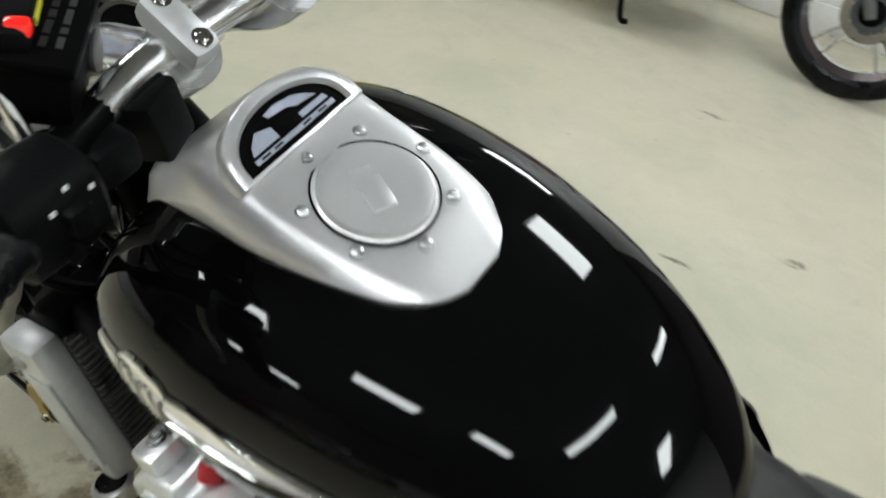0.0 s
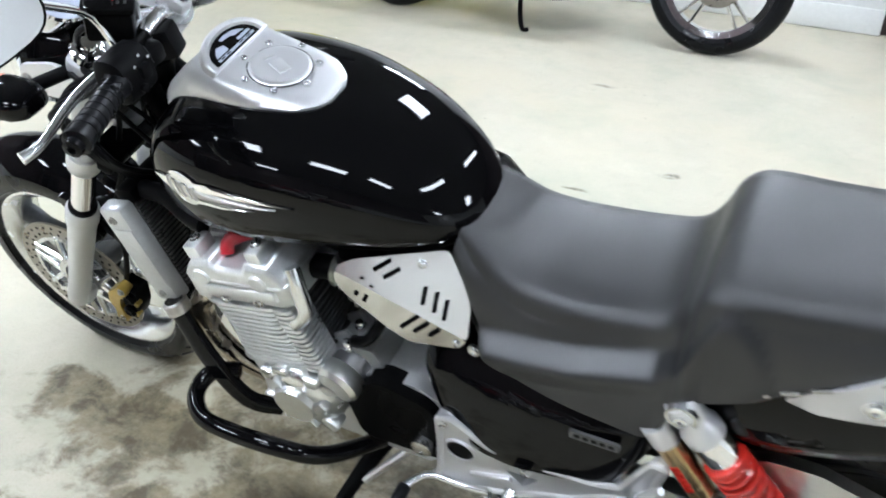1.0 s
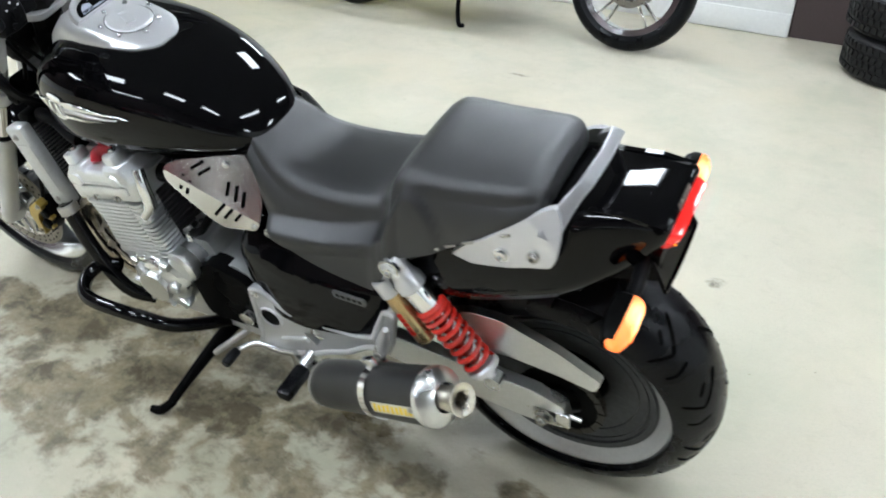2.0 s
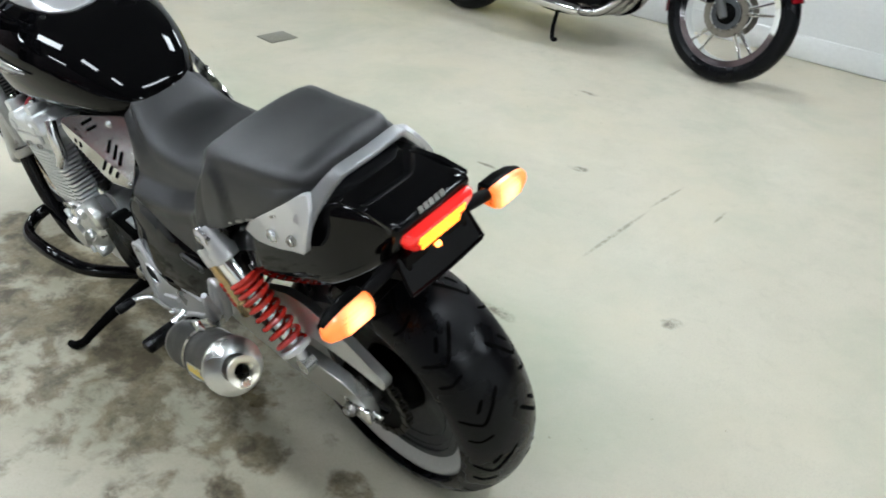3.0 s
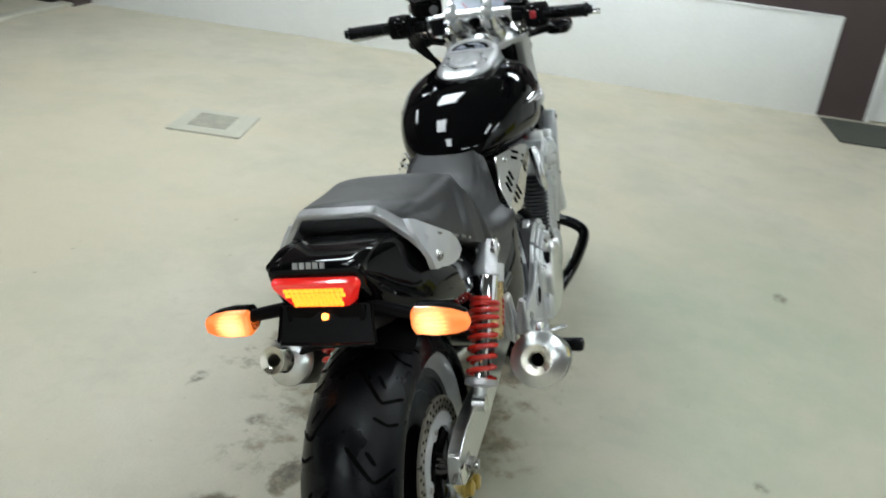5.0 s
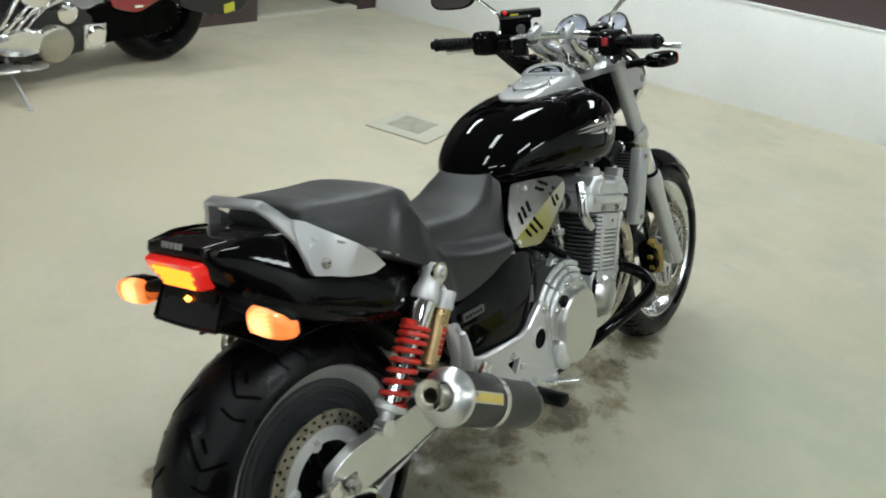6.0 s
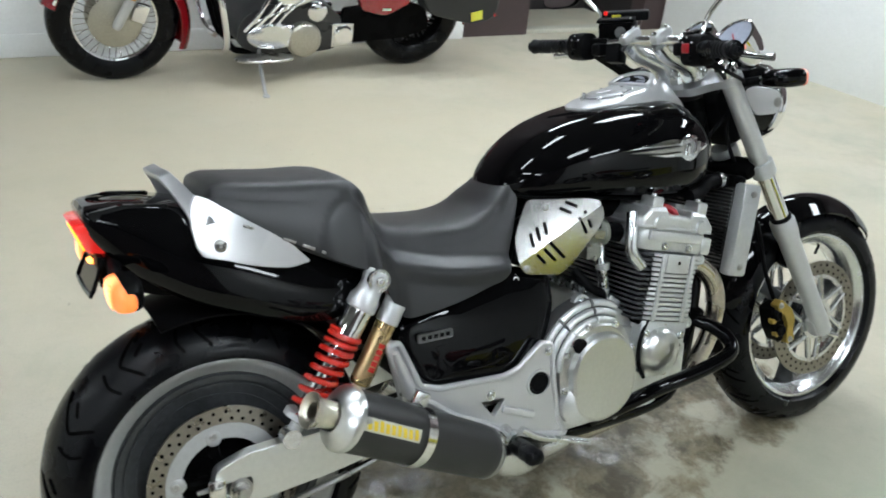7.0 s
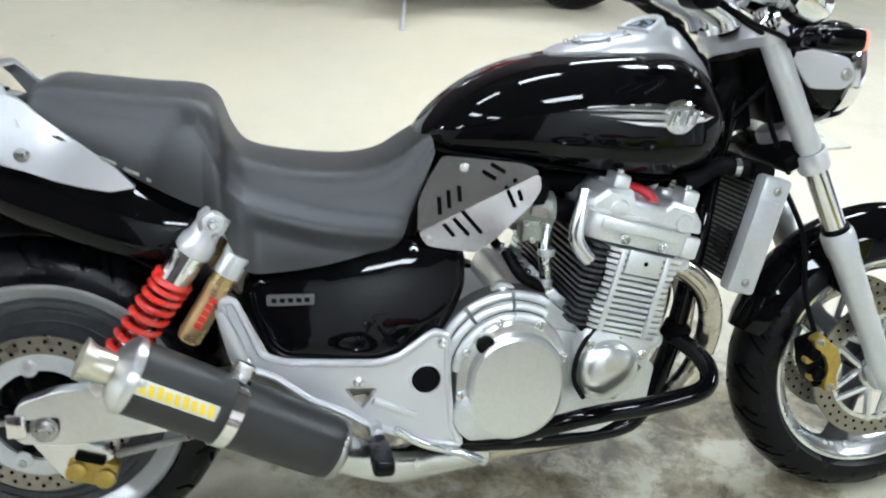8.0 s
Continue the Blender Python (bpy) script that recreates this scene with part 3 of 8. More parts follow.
REAR_MARKS = (((0.10, 0.0), (0.30, 0.11), (0.46, 0.19), (0.56, 0.185), (0.82, 0.11)), ((0.36, 0.02), (0.50, 0.10)), ((0.40, 0.30), (0.62, 0.33), (0.80, 0.30)))
FRONT_MARKS = (((0.12, 0.0), (0.40, 0.10), (0.80, 0.20)), ((0.35, 0.0), (0.70, 0.08)))
SIPE = material("dark_tread_groove", (0.0015, 0.0015, 0.0015), 0.8, vary=0.1, bump=0.0, spec=0.03)


def rotor(parent, c, y, r0, r1, th, holes=True, name="brake_disc"):
    bm = bmesh.new()
    segs = 60
    prof = [(r0, y - th / 2), (r1, y - th / 2), (r1, y + th / 2), (r0, y + th / 2)]
    wheel_ring(prof, c, segs, bm)
    d = part(name, bm, DISC, parent, "drilled steel brake disc")
    if holes:
        bm = bmesh.new()
        for k in range(36):
            for i in range(2):
                a = 2 * math.pi * (k + 0.5 * i) / 36
                r = r0 + (r1 - r0) * (0.3 + 0.4 * i)
                lathe([(0.0035, -th / 2 - 0.0008), (0.0035, th / 2 + 0.0008)], (c[0] + r * math.cos(a), c[1] + y, c[2] + r * math.sin(a)), (0, 1, 0), 8, bm)
        tagged(part("drilled_ring", bm, SIPE, d), kind="stuff")
    return d


def front_wheel():
    w = part("front_wheel", wheel_ring([(0.223, -0.05), (0.229, -0.05), (0.229, -0.042), (0.216, -0.036), (0.205, 0.0), (0.216, 0.036), (0.229, 0.042), (0.229, 0.05), (0.223, 0.05), (0.203, 0.034), (0.192, 0.0), (0.203, -0.034)], FA), POLISHED, bike,
             "silver cast front wheel with three paired spokes")
    part("tyre", wheel_ring(tyre_profile(FR, 0.222, 0.122, 0.064), FA, 110), RUBBER, w, "black road tyre with slanting grooves")
    tread(w, FA, FR, 0.122, 0.064, 20, FRONT_MARKS, 0.005)
    part("hub", lathe([(0.018, -0.075), (0.045, -0.07), (0.045, -0.05), (0.034, -0.04), (0.034, 0.04), (0.045, 0.05), (0.045, 0.07), (0.018, 0.075)], FA, (0, 1, 0), 28), WHEEL_DARK, w)
    for k in range(3):
        a = 2 * math.pi * k / 3 + 0.4
        rings = []
        for r, hw, ht in ((0.03, 0.03, 0.03), (0.08, 0.02, 0.024), (0.15, 0.018, 0.018), (0.2, 0.034, 0.022)):
            cc, ss = math.cos(a), math.sin(a)
            ring = []
            for i in range(12):
                t = 2 * math.pi * i / 12
                u, v = hw * math.cos(t), ht * math.sin(t)
                ring.append((FA[0] + r * cc - u * ss, v, FA[2] + r * ss + u * cc))
            rings.append(ring)
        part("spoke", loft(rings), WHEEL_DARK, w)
    for s in (-1, 1):
        d = rotor(w, FA, s * 0.066, 0.118, 0.158, 0.005)
        # openwork carrier
        c = bmesh.new()
        for k in range(6):
            for e in (-1, 1):
                a = 2 * math.pi * k / 6 + e * 0.02
                b2 = 2 * math.pi * k / 6 + e * 0.42
                st = tube([(FA[0] + 0.05 * math.cos(a), s * 0.068, FA[2] + 0.05 * math.sin(a)), (FA[0] + 0.122 * math.cos(b2), s * 0.067, FA[2] + 0.122 * math.sin(b2))], 0.0075, 8, 1)
                part("strut", st, POLISHED, d)
        wheel_ring([(0.112, s * 0.067 - 0.004), (0.121, s * 0.067 - 0.004), (0.121, s * 0.067 + 0.004), (0.112, s * 0.067 + 0.004)], FA, 48, c)
        wheel_ring([(0.04, s * 0.07 - 0.006), (0.056, s * 0.07 - 0.006), (0.056, s * 0.07 + 0.004), (0.04, s * 0.07 + 0.004)], FA, 32, c)
        part("carrier", c, POLISHED, d, "bright openwork disc carrier")
    part("valve", tube([(FA[0] + 0.09, 0, FA[2] + 0.18), (FA[0] + 0.06, -0.01, FA[2] + 0.16)], 0.004, 8, 1), DULL_BLACK, w)


def rear_wheel():
    w = part("rear_wheel", wheel_ring([(0.216, -0.078), (0.224, -0.081), (0.230, -0.079), (0.230, -0.072), (0.212, -0.064), (0.196, 0.0), (0.212, 0.064), (0.230, 0.072), (0.230, 0.079), (0.224, 0.081), (0.216, 0.078), (0.210, 0.070), (0.194, 0.060), (0.184, 0.0), (0.194, -0.060), (0.210, -0.070)], RA), WHEEL_SILVER, bike,
             "wide silver cast rear wheel")
    part("tyre", wheel_ring(tyre_profile(RR, 0.226, 0.194, 0.088), RA, 120), RUBBER, w, "wide black rear tyre with worn grooves")
    tread(w, RA, RR, 0.194, 0.088, 13, REAR_MARKS, 0.0062)
    # barrel, dishes and spokes are dark grey inside the silver rim
    part("barrel", wheel_ring([(0.191, -0.064), (0.187, -0.03), (0.187, 0.03), (0.191, 0.064), (0.181, 0.062), (0.177, 0.03), (0.177, -0.03), (0.181, -0.062)], RA), WHEEL_DARK, w, "dark inner wheel barrel")
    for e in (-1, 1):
        dish = part("dish", wheel_ring([(0.05, e * 0.030), (0.12, e * 0.042), (0.186, e * 0.058), (0.209, e * 0.066), (0.209, e * 0.061), (0.12, e * 0.036), (0.05, e * 0.026)], RA), WHEEL_DARK, w, "dark wheel dish")
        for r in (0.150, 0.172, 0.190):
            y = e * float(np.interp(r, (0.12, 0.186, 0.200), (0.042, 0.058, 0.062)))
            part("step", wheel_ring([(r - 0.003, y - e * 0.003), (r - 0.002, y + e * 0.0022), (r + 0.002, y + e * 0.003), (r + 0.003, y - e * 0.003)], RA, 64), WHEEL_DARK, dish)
    part("hub", lathe([(0.02, -0.085), (0.05, -0.08), (0.075, -0.05), (0.085, -0.03), (0.085, 0.03), (0.075, 0.06), (0.05, 0.085), (0.02, 0.09)], RA, (0, 1, 0), 32), SATIN_BLACK, w)
    for k in range(5):
        a = 2 * math.pi * k / 5 + 0.3
        cc, ss = math.cos(a), math.sin(a)
        rings = []
        for r, hw, ht in ((0.06, 0.034, 0.035), (0.11, 0.024, 0.028), (0.185, 0.036, 0.03)):
            rings.append([(RA[0] + r * cc - hw * math.cos(t) * ss, ht * math.sin(t), RA[2] + r * ss + hw * math.cos(t) * cc) for t in [2 * math.pi * i / 12 for i in range(12)]])
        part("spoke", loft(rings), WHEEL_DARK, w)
    d = rotor(w, RA, -0.092, 0.108, 0.142, 0.005)
    c = bmesh.new()
    wheel_ring([(0.082, -0.097), (0.11, -0.097), (0.11, -0.088), (0.082, -0.088)], RA, 40, c)
    part("carrier", c, WHEEL_SILVER, d, "grey disc carrier")
    for k in range(5):
        a = 2 * math.pi * k / 5 + 0.5
        ca, sa = math.cos(a), math.sin(a)
        part("carrier_lug", lathe([(0.015, 0), (0.015, 0.008), (0.012, 0.010), (0.001, 0.010)], (RA[0] + 0.088 * ca, -0.09, RA[2] + 0.088 * sa), (0, -1, 0), 16), WHEEL_SILVER, d)
        part("carrier_spoke", tube([(RA[0] + 0.03 * ca, -0.080, RA[2] + 0.03 * sa), (RA[0] + 0.055 * math.cos(a + 0.1), -0.084, RA[2] + 0.055 * math.sin(a + 0.1)), (RA[0] + 0.08 * ca, -0.086, RA[2] + 0.08 * sa)], 0.011, 8, 3), SATIN_BLACK, d)
        bolt(d, (RA[0] + 0.093 * math.cos(a), -0.097, RA[2] + 0.093 * math.sin(a)), (0, -1, 0), 0.007, 0.006, DULL_STEEL)
    # sprocket and chain on the left
    bm = bmesh.new()
    teeth = 40
    pts = []
    for k in range(teeth * 2):
        r = 0.084 if k % 2 else 0.089
        a = math.pi * k / teeth
        pts.append((RA[0] + r * math.cos(a), RA[2] + r * math.sin(a)))
    part("sprocket", plate(pts, 0.094, 0.101, [disc_outline(RA[0], RA[2], 0.05, 20)]), SATIN_BLACK, w, "toothed dark rear sprocket")


front_wheel()
rear_wheel()

# ---- fuel tank ----
TANK_X = [0.650, 0.663, 0.697, 0.750, 0.813, 0.890, 0.958, 1.026, 1.085, 1.134, 1.170, 1.189]
TANK_TOP = [0.783, 0.806, 0.842, 0.880, 0.909, 0.928, 0.938, 0.943, 0.943, 0.925, 0.886, 0.840]
TANK_BOT = [0.772, 0.768, 0.760, 0.755, 0.749, 0.740, 0.731, 0.726, 0.722, 0.731, 0.757, 0.804]
TANK_HW = [0.032, 0.066, 0.104, 0.133, 0.155, 0.173, 0.182, 0.184, 0.176, 0.161, 0.139, 0.110]


def tank_at(x):
    return [float(np.interp(x, TANK_X, t)) for t in (TANK_TOP, TANK_BOT, TANK_HW)]


def tank_power(x):
    """The roundness of the upper section: a ridge at the tail, squarer shoulders ahead."""
    return 2.25 + 0.75 * min(1.0, max(0.0, (x - 0.65) / 0.27))


TANK_WAIST, TANK_UNDER = 0.40, 4.2


def tank_ring(x, n=48):
    top, bot, hw = tank_at(x)
    zs = bot + TANK_WAIST * (top - bot)
    ring = []
    for i in range(n):
        t = 2 * math.pi * i / n
        c, s = math.cos(t), math.sin(t)
        if s >= 0:
            e = 2 / tank_power(x)
            y, z = hw * math.copysign(abs(c) ** e, c), zs + (top - zs) * abs(s) ** e
        else:
            e = 2 / TANK_UNDER
            y, z = hw * math.copysign(abs(c) ** e, c) * (1 - 0.10 * abs(s)), zs - (zs - bot) * abs(s) ** e
        ring.append(Vector((x, y, z)))
    return ring


def tank_z(x, y):
    """Height of the tank's upper skin."""
    top, bot, hw = tank_at(x)
    zs = bot + TANK_WAIST * (top - bot)
    q, k = min(abs(y) / hw, 0.999), tank_power(x)
    return zs + (top - zs) * (1 - q ** k) ** (1 / k)


def tank_y(x, z):
    """Half width of the tank's skin at a height."""
    top, bot, hw = tank_at(x)
    zs = bot + TANK_WAIST * (top - bot)
    if z >= zs:
        k = tank_power(x)
        return hw * (1 - min((z - zs) / (top - zs), 0.999) ** k) ** (1 / k)
    q = min((zs - z) / (zs - bot), 0.999)
    return hw * (1 - q ** TANK_UNDER) ** (1 / TANK_UNDER) * (1 - 0.10 * q)


def fuel_tank():
    tables = []
    for t in (TANK_TOP, TANK_BOT, TANK_HW):
        s = smooth([(x, y, 0) for x, y in zip(TANK_X, t)], 3)
        tables.append(([p.x for p in s], [p.y for p in s]))
    for src, (xs, ys) in zip((TANK_TOP, TANK_BOT, TANK_HW), tables):
        src[:] = ys
    TANK_X[:] = tables[0][0]
    rings = [tank_ring(x) for x in TANK_X]
    a, z = rings[0], rings[-1]
    ca, cz = sum(a, Vector()) / len(a), sum(z, Vector()) / len(z)
    rings.insert(0, [ca + (p - ca) * 0.6 + V(-0.006, 0, 0) for p in a])
    rings += [[cz + (p - cz) * 0.75 + V(0.008, 0, 0) for p in z], [cz + (p - cz) * 0.4 + V(0.011, 0, 0) for p in z]]
    t = part("fuel_tank", loft(rings), GLOSS_BLACK, bike, "glossy black painted fuel tank", sharp=70)
    # folded seam along the lower edge
    for s in (-1, 1):
        line = [(x, s * (tank_y(x, tank_at(x)[1] + 0.012) + 0.001), tank_at(x)[1] + 0.008) for x in np.linspace(0.66, 1.15, 14)]
        part("seam", tube(line, 0.004, 8, 3), SATIN_BLACK, t)
    return t


tank = fuel_tank()

PANEL_X = [0.887, 0.895, 0.908, 0.93, 0.98, 1.03, 1.055, 1.08, 1.10, 1.13, 1.165, 1.19]
PANEL_HW = [0.02, 0.038, 0.052, 0.067, 0.080, 0.086, 0.086, 0.085, 0.083, 0.077, 0.066, 0.048]
PANEL_Z = [0.929, 0.9335, 0.938, 0.9445, 0.955, 0.9655, 0.974, 0.983, 0.978, 0.953, 0.922, 0.894]


def top_panel():
    """The silver saddle on the tank with its filler cap and display."""
    xs = [p.x for p in smooth([(x, 0, 0) for x in PANEL_X], 4)]
    hws = [p.y for p in smooth([(x, y, 0) for x, y in zip(PANEL_X, PANEL_HW)], 4)]
    zs = [p.y for p in smooth([(x, y, 0) for x, y in zip(PANEL_X, PANEL_Z)], 4)]
    rings = []
    for x, hw, zc in zip(xs, hws, zs):
        ring = []
        n = 14
        for i in range(n + 1):
            q = -1 + 2 * i / n
            y = hw * q
            ze = tank_z(min(x, 1.18), hw) + 0.004
            f = 1 - max(0.0, (abs(q) - 0.72) / 0.28) ** 2.2
            z = max(ze + (zc - ze) * f, tank_z(min(x, 1.18), y) + 0.004)
            ring.append((x, y, z))
        zl = tank_z(min(x, 1.18), hw) - 0.012
        ring += [(x, hw * 0.96, zl), (x, -hw * 0.96, zl)]
        rings.append(ring)
    p = part("tank_panel", loft(rings), SILVER, bike, "silver painted panel around the filler cap", sharp=55)
    tilt = math.degrees(math.atan2(0.965 - 0.9545, 0.05))
    nrm = Vector((-math.sin(radians(tilt)) * 0.8, 0, 1)).normalized()
    c = Vector((0.982, 0, 0.9565))
    groove = part("filler_cap", lathe([(0.0455, -0.004), (0.0475, 0.0005), (0.0465, 0.0016), (0.0445, 0.0022), (0.0425, 0.0056), (0.036, 0.0066), (0.032, 0.0058), (0.001, 0.0058)], c, nrm, 44), SILVER, p, "round silver fuel filler cap")
    part("gap_ring", lathe([(0.0475, 0.0), (0.0492, 0.0), (0.0492, 0.0009), (0.0475, 0.0009)], c, nrm, 44, ring=True), SIPE, groove)
    fr = nrm.cross(V(0, 1, 0)).normalized()
    m = Matrix(((*fr, 0), (0, 1, 0, 0), (*nrm, 0), (0, 0, 0, 1))).transposed()
    m.translation = c + nrm * 0.007
    part("key_flap", join(box(0.03, 0.02, 0.003, m @ at(0.004, 0.006, 0, 0, 0, 25), bev=0.0012), box(0.003, 0.018, 0.002, m @ at(-0.02, -0.004, 0, 0, 0, 25))), SILVER, groove)
    for k in range(7):
        a = 2 * math.pi * (k + 0.3) / 7
        q = c + fr * (0.0575 * math.cos(a)) + V(0, 1, 0) * (0.0575 * math.sin(a))
        q.z += 0.001
        bolt(p, q, nrm, 0.0042, 0.003, POLISHED, "cap_screw")
    # display: raised rim, blue face, dark marks
    gx = Vector((0.86, 0, 0.5)).normalized()
    gn = Vector((-gx.z, 0, gx.x))
    g0 = Vector((1.046, 0, 0.9715))

    def dome(scale_u, scale_w, lift, n=22, off=0.0):
        pts = []
        for i in range(n + 1):
            a = math.pi * i / n
            pts.append(g0 + gx * (off + scale_u * math.sin(a) ** 0.8) + V(0, 1, 0) * (scale_w * math.cos(a)) + gn * lift)
        return pts
    rim = loft([dome(0.053, 0.072, -0.02), dome(0.053, 0.07, 0.002), dome(0.050, 0.066, 0.0055), dome(0.040, 0.057, 0.0055, off=0.003), dome(0.036, 0.053, -0.001, off=0.003)])
    hood = part("display_hood", rim, SILVER, p, "silver hood round the small display", sharp=50)
    face = bmesh.new()
    face.faces.new([face.verts.new(q) for q in dome(0.0375, 0.0545, 0.0012, off=0.003)])
    part("display_face", face, SATIN_BLACK, hood, "dark display face")
    m2 = Matrix(((*gx, 0), (0, 1, 0, 0), (*gn, 0), (0, 0, 0, 1))).transposed()
    m2.translation = g0 + gn * 0.0018
    for out in ([(0.008, -0.044), (0.012, -0.044), (0.012, 0.044), (0.008, 0.044)], [(0.0145, -0.042), (0.019, -0.040), (0.019, -0.012), (0.0145, -0.012)], [(0.0145, 0.014), (0.0145, 0.042), (0.021, 0.038), (0.028, 0.028), (0.024, 0.014)],
                [(0.022, -0.036), (0.028, -0.028), (0.033, -0.018), (0.0355, 0.0), (0.034, 0.012), (0.030, 0.010), (0.028, -0.008), (0.024, -0.016)]):
        bm = plate([(x, y) for x, y in out], 0, 0.0006, f=lambda q: (q[0], q[2], q[1]))
        bm.transform(m2)
        part("display_field", bm, GAUGE_FACE, hood, "pale blue display field")
    for y in (-0.03, -0.012, 0.02, 0.034):
        part("display_mark", box(0.0016, 0.009, 0.0004, m2 @ at(0.010, y, 0.0009)), DULL_BLACK, hood)


top_panel()


def emblem(s):
    """Chrome winged badge on the tank side."""
    def skin(x, z, lift):
        x, z = 1.055 + (x - 1.055) * 1.14, 0.843 + (z - 0.843) * 0.98
        return (x, s * (tank_y(x, z) + lift), z)
    def blade(outline, lift):
        bm = bmesh.new()
        c = Vector((sum(p[0] for p in outline) / len(outline), sum(p[1] for p in outline) / len(outline)))
        lo = [bm.verts.new(skin(x, z, -0.004)) for x, z in outline]
        hi = [bm.verts.new(skin(x, z, lift * 0.7)) for x, z in outline]
        inner = [bm.verts.new(skin(c.x + (x - c.x) * 0.72, c.y + (z - c.y) * 0.6, lift)) for x, z in outline]
        n = len(outline)
        for a, b2 in ((lo, hi), (hi, inner)):
            for i in range(n):
                bm.faces.new((a[i], a[(i + 1) % n], b2[(i + 1) % n], b2[i]))
        bm.faces.new(inner)
        return bm
    e = part("tank_emblem", blade(disc_outline(1.066, 0.842, 0.028, 26), 0.0022), POLISHED, bike, "chrome winged emblem")
    for out in ([(1.045, 0.862), (1.02, 0.866), (0.975, 0.861), (0.90, 0.850), (0.96, 0.852), (1.04, 0.851)],
                [(1.045, 0.849), (0.98, 0.848), (0.925, 0.845), (0.98, 0.839), (1.045, 0.838)],
                [(1.045, 0.836), (1.0, 0.836), (0.955, 0.838), (1.0, 0.829), (1.045, 0.826)],
                [(1.09, 0.852), (1.11, 0.848), (1.128, 0.842), (1.11, 0.834), (1.09, 0.832)]):
        part("wing", blade(out, 0.005), DULL_STEEL if out[0][1] == 0.849 else CHROME, e)
    for k in range(5):
        x = 1.046 + 0.011 * k
        part("bar", blade([(x - 0.004, 0.829), (x + 0.002, 0.829), (x + 0.008, 0.853), (x + 0.002, 0.853)], 0.0055), CHROME if k % 2 else DULL_STEEL, e)
    part("crest", blade([(1.040, 0.861), (1.092, 0.861), (1.084, 0.868), (1.066, 0.872), (1.048, 0.868)], 0.004), CHROME, e)


emblem(1)
emblem(-1)

# ---- seat ----
SEAT = [  # x, top, bottom, half width at the top edge, half width at the foot
    (0.044, 0.850, 0.832, 0.078, 0.090), (0.054, 0.864, 0.828, 0.102, 0.114), (0.078, 0.871, 0.815, 0.114, 0.132), (0.12, 0.867, 0.79, 0.120, 0.144), (0.2, 0.860, 0.742, 0.124, 0.158),
    (0.27, 0.857, 0.706, 0.127, 0.164), (0.300, 0.851, 0.694, 0.126, 0.166), (0.322, 0.832, 0.678, 0.121, 0.168), (0.340, 0.790, 0.634, 0.114, 0.164), (0.366, 0.758, 0.594, 0.112, 0.162),
    (0.42, 0.744, 0.592, 0.112, 0.159), (0.49, 0.737, 0.602, 0.111, 0.157), (0.55, 0.737, 0.616, 0.108, 0.152), (0.60, 0.750, 0.632, 0.100, 0.146), (0.638, 0.776, 0.69, 0.090, 0.126), (0.672, 0.800, 0.765, 0.074, 0.100)]


WING_X = [0.203, 0.216, 0.234, 0.255, 0.275, 0.292, 0.303, 0.316, 0.336, 0.362, 0.403, 0.473, 0.545, 0.60, 0.64]
WING_Z = [0.746, 0.770, 0.804, 0.829, 0.841, 0.836, 0.818, 0.790, 0.746, 0.720, 0.706, 0.688, 0.678, 0.673, 0.670]


def seat_wing(x, z):
    """How far the moulded side of the seat swells out: a rounded roll under a slanting line, then a flatter skirt."""
    if not 0.203 < x < 0.655:
        return 0.0
    down = float(np.interp(x, WING_X, WING_Z)) - z
    if down <= 0:
        return 0.0
    rise = min(1.0, down / 0.026)
    rise = rise * rise * (3 - 2 * rise)
    fall = min(1.0, max(0.0, (down - 0.026) / 0.035))
    fall = fall * fall * (3 - 2 * fall)
    size = 0.009 + 0.021 * min(1.0, max(0.0, (x - 0.30) / 0.06))
    ends = min(1.0, (x - 0.203) / 0.035, (0.655 - x) / 0.05)
    return size * rise * (1 - 0.28 * fall * min(1.0, max(0.0, (x - 0.33) / 0.05))) * ends


def seat():
    sm = smooth([V(a, b, c) for a, b, c, _, _ in SEAT], 9)
    sw = smooth([V(a, d, e) for a, _, _, d, e in SEAT], 9)
    rings = []
    for p, q in zip(sm, sw):
        x, top, bot, wt, wb = p.x, p.y, p.z, q.y, q.z
        ring = []
        half = []
        h = top - bot
        edge = min(0.03, h * 0.45)
        half.append((0.0, top + 0.003))
        half.append((wt * 0.45, top + 0.002))
        half.append((wt * 0.8, top - 0.002))
        half.append((wt * 0.97, top - edge * 0.25))
        half.append((wt + (wb - wt) * 0.10, top - edge * 0.7))
        for k in range(1, 35):
            f = k / 34
            zz = top - edge + (bot - top + edge) * f
            half.append((wt + (wb - wt) * (0.14 + 0.86 * f ** 0.75) + 0.004 * math.sin(math.pi * f) + seat_wing(x, zz), zz))
        half.append((wb * 0.92, bot - 0.006))
        half.append((wb * 0.6, bot - 0.004))
        ring = [(x, y, z) for y, z in half] + [(x, -y, z) for y, z in reversed(half[1:])]
        rings.append(ring)
    bm = loft(rings)
    for f in bm.faces:   # the moulded flanks are a smoother, shinier vinyl
        c = f.calc_center_median()
        f.material_index = 1 if seat_wing(c.x, c.z) > 0.002 and abs(c.y) > 0.1 else 0
    s = part("seat", bm, (VINYL, VINYL_SIDE), bike, "black stepped two-person vinyl seat", sharp=75)
    for e in (-1, 1):
        for k in range(5):
            f = k / 4
            part("edge_tab", box(0.024, 0.004, 0.005, at(0.10 + 0.13 * f, e * (0.146 + 0.018 * f), 0.795 - 0.062 * f, 0, 25, 0), bev=0.001), DULL_STEEL, s)
    part("base", box(0.34, 0.2, 0.03, at(0.5, 0, 0.605), bev=0.008), DULL_BLACK, s)


seat()

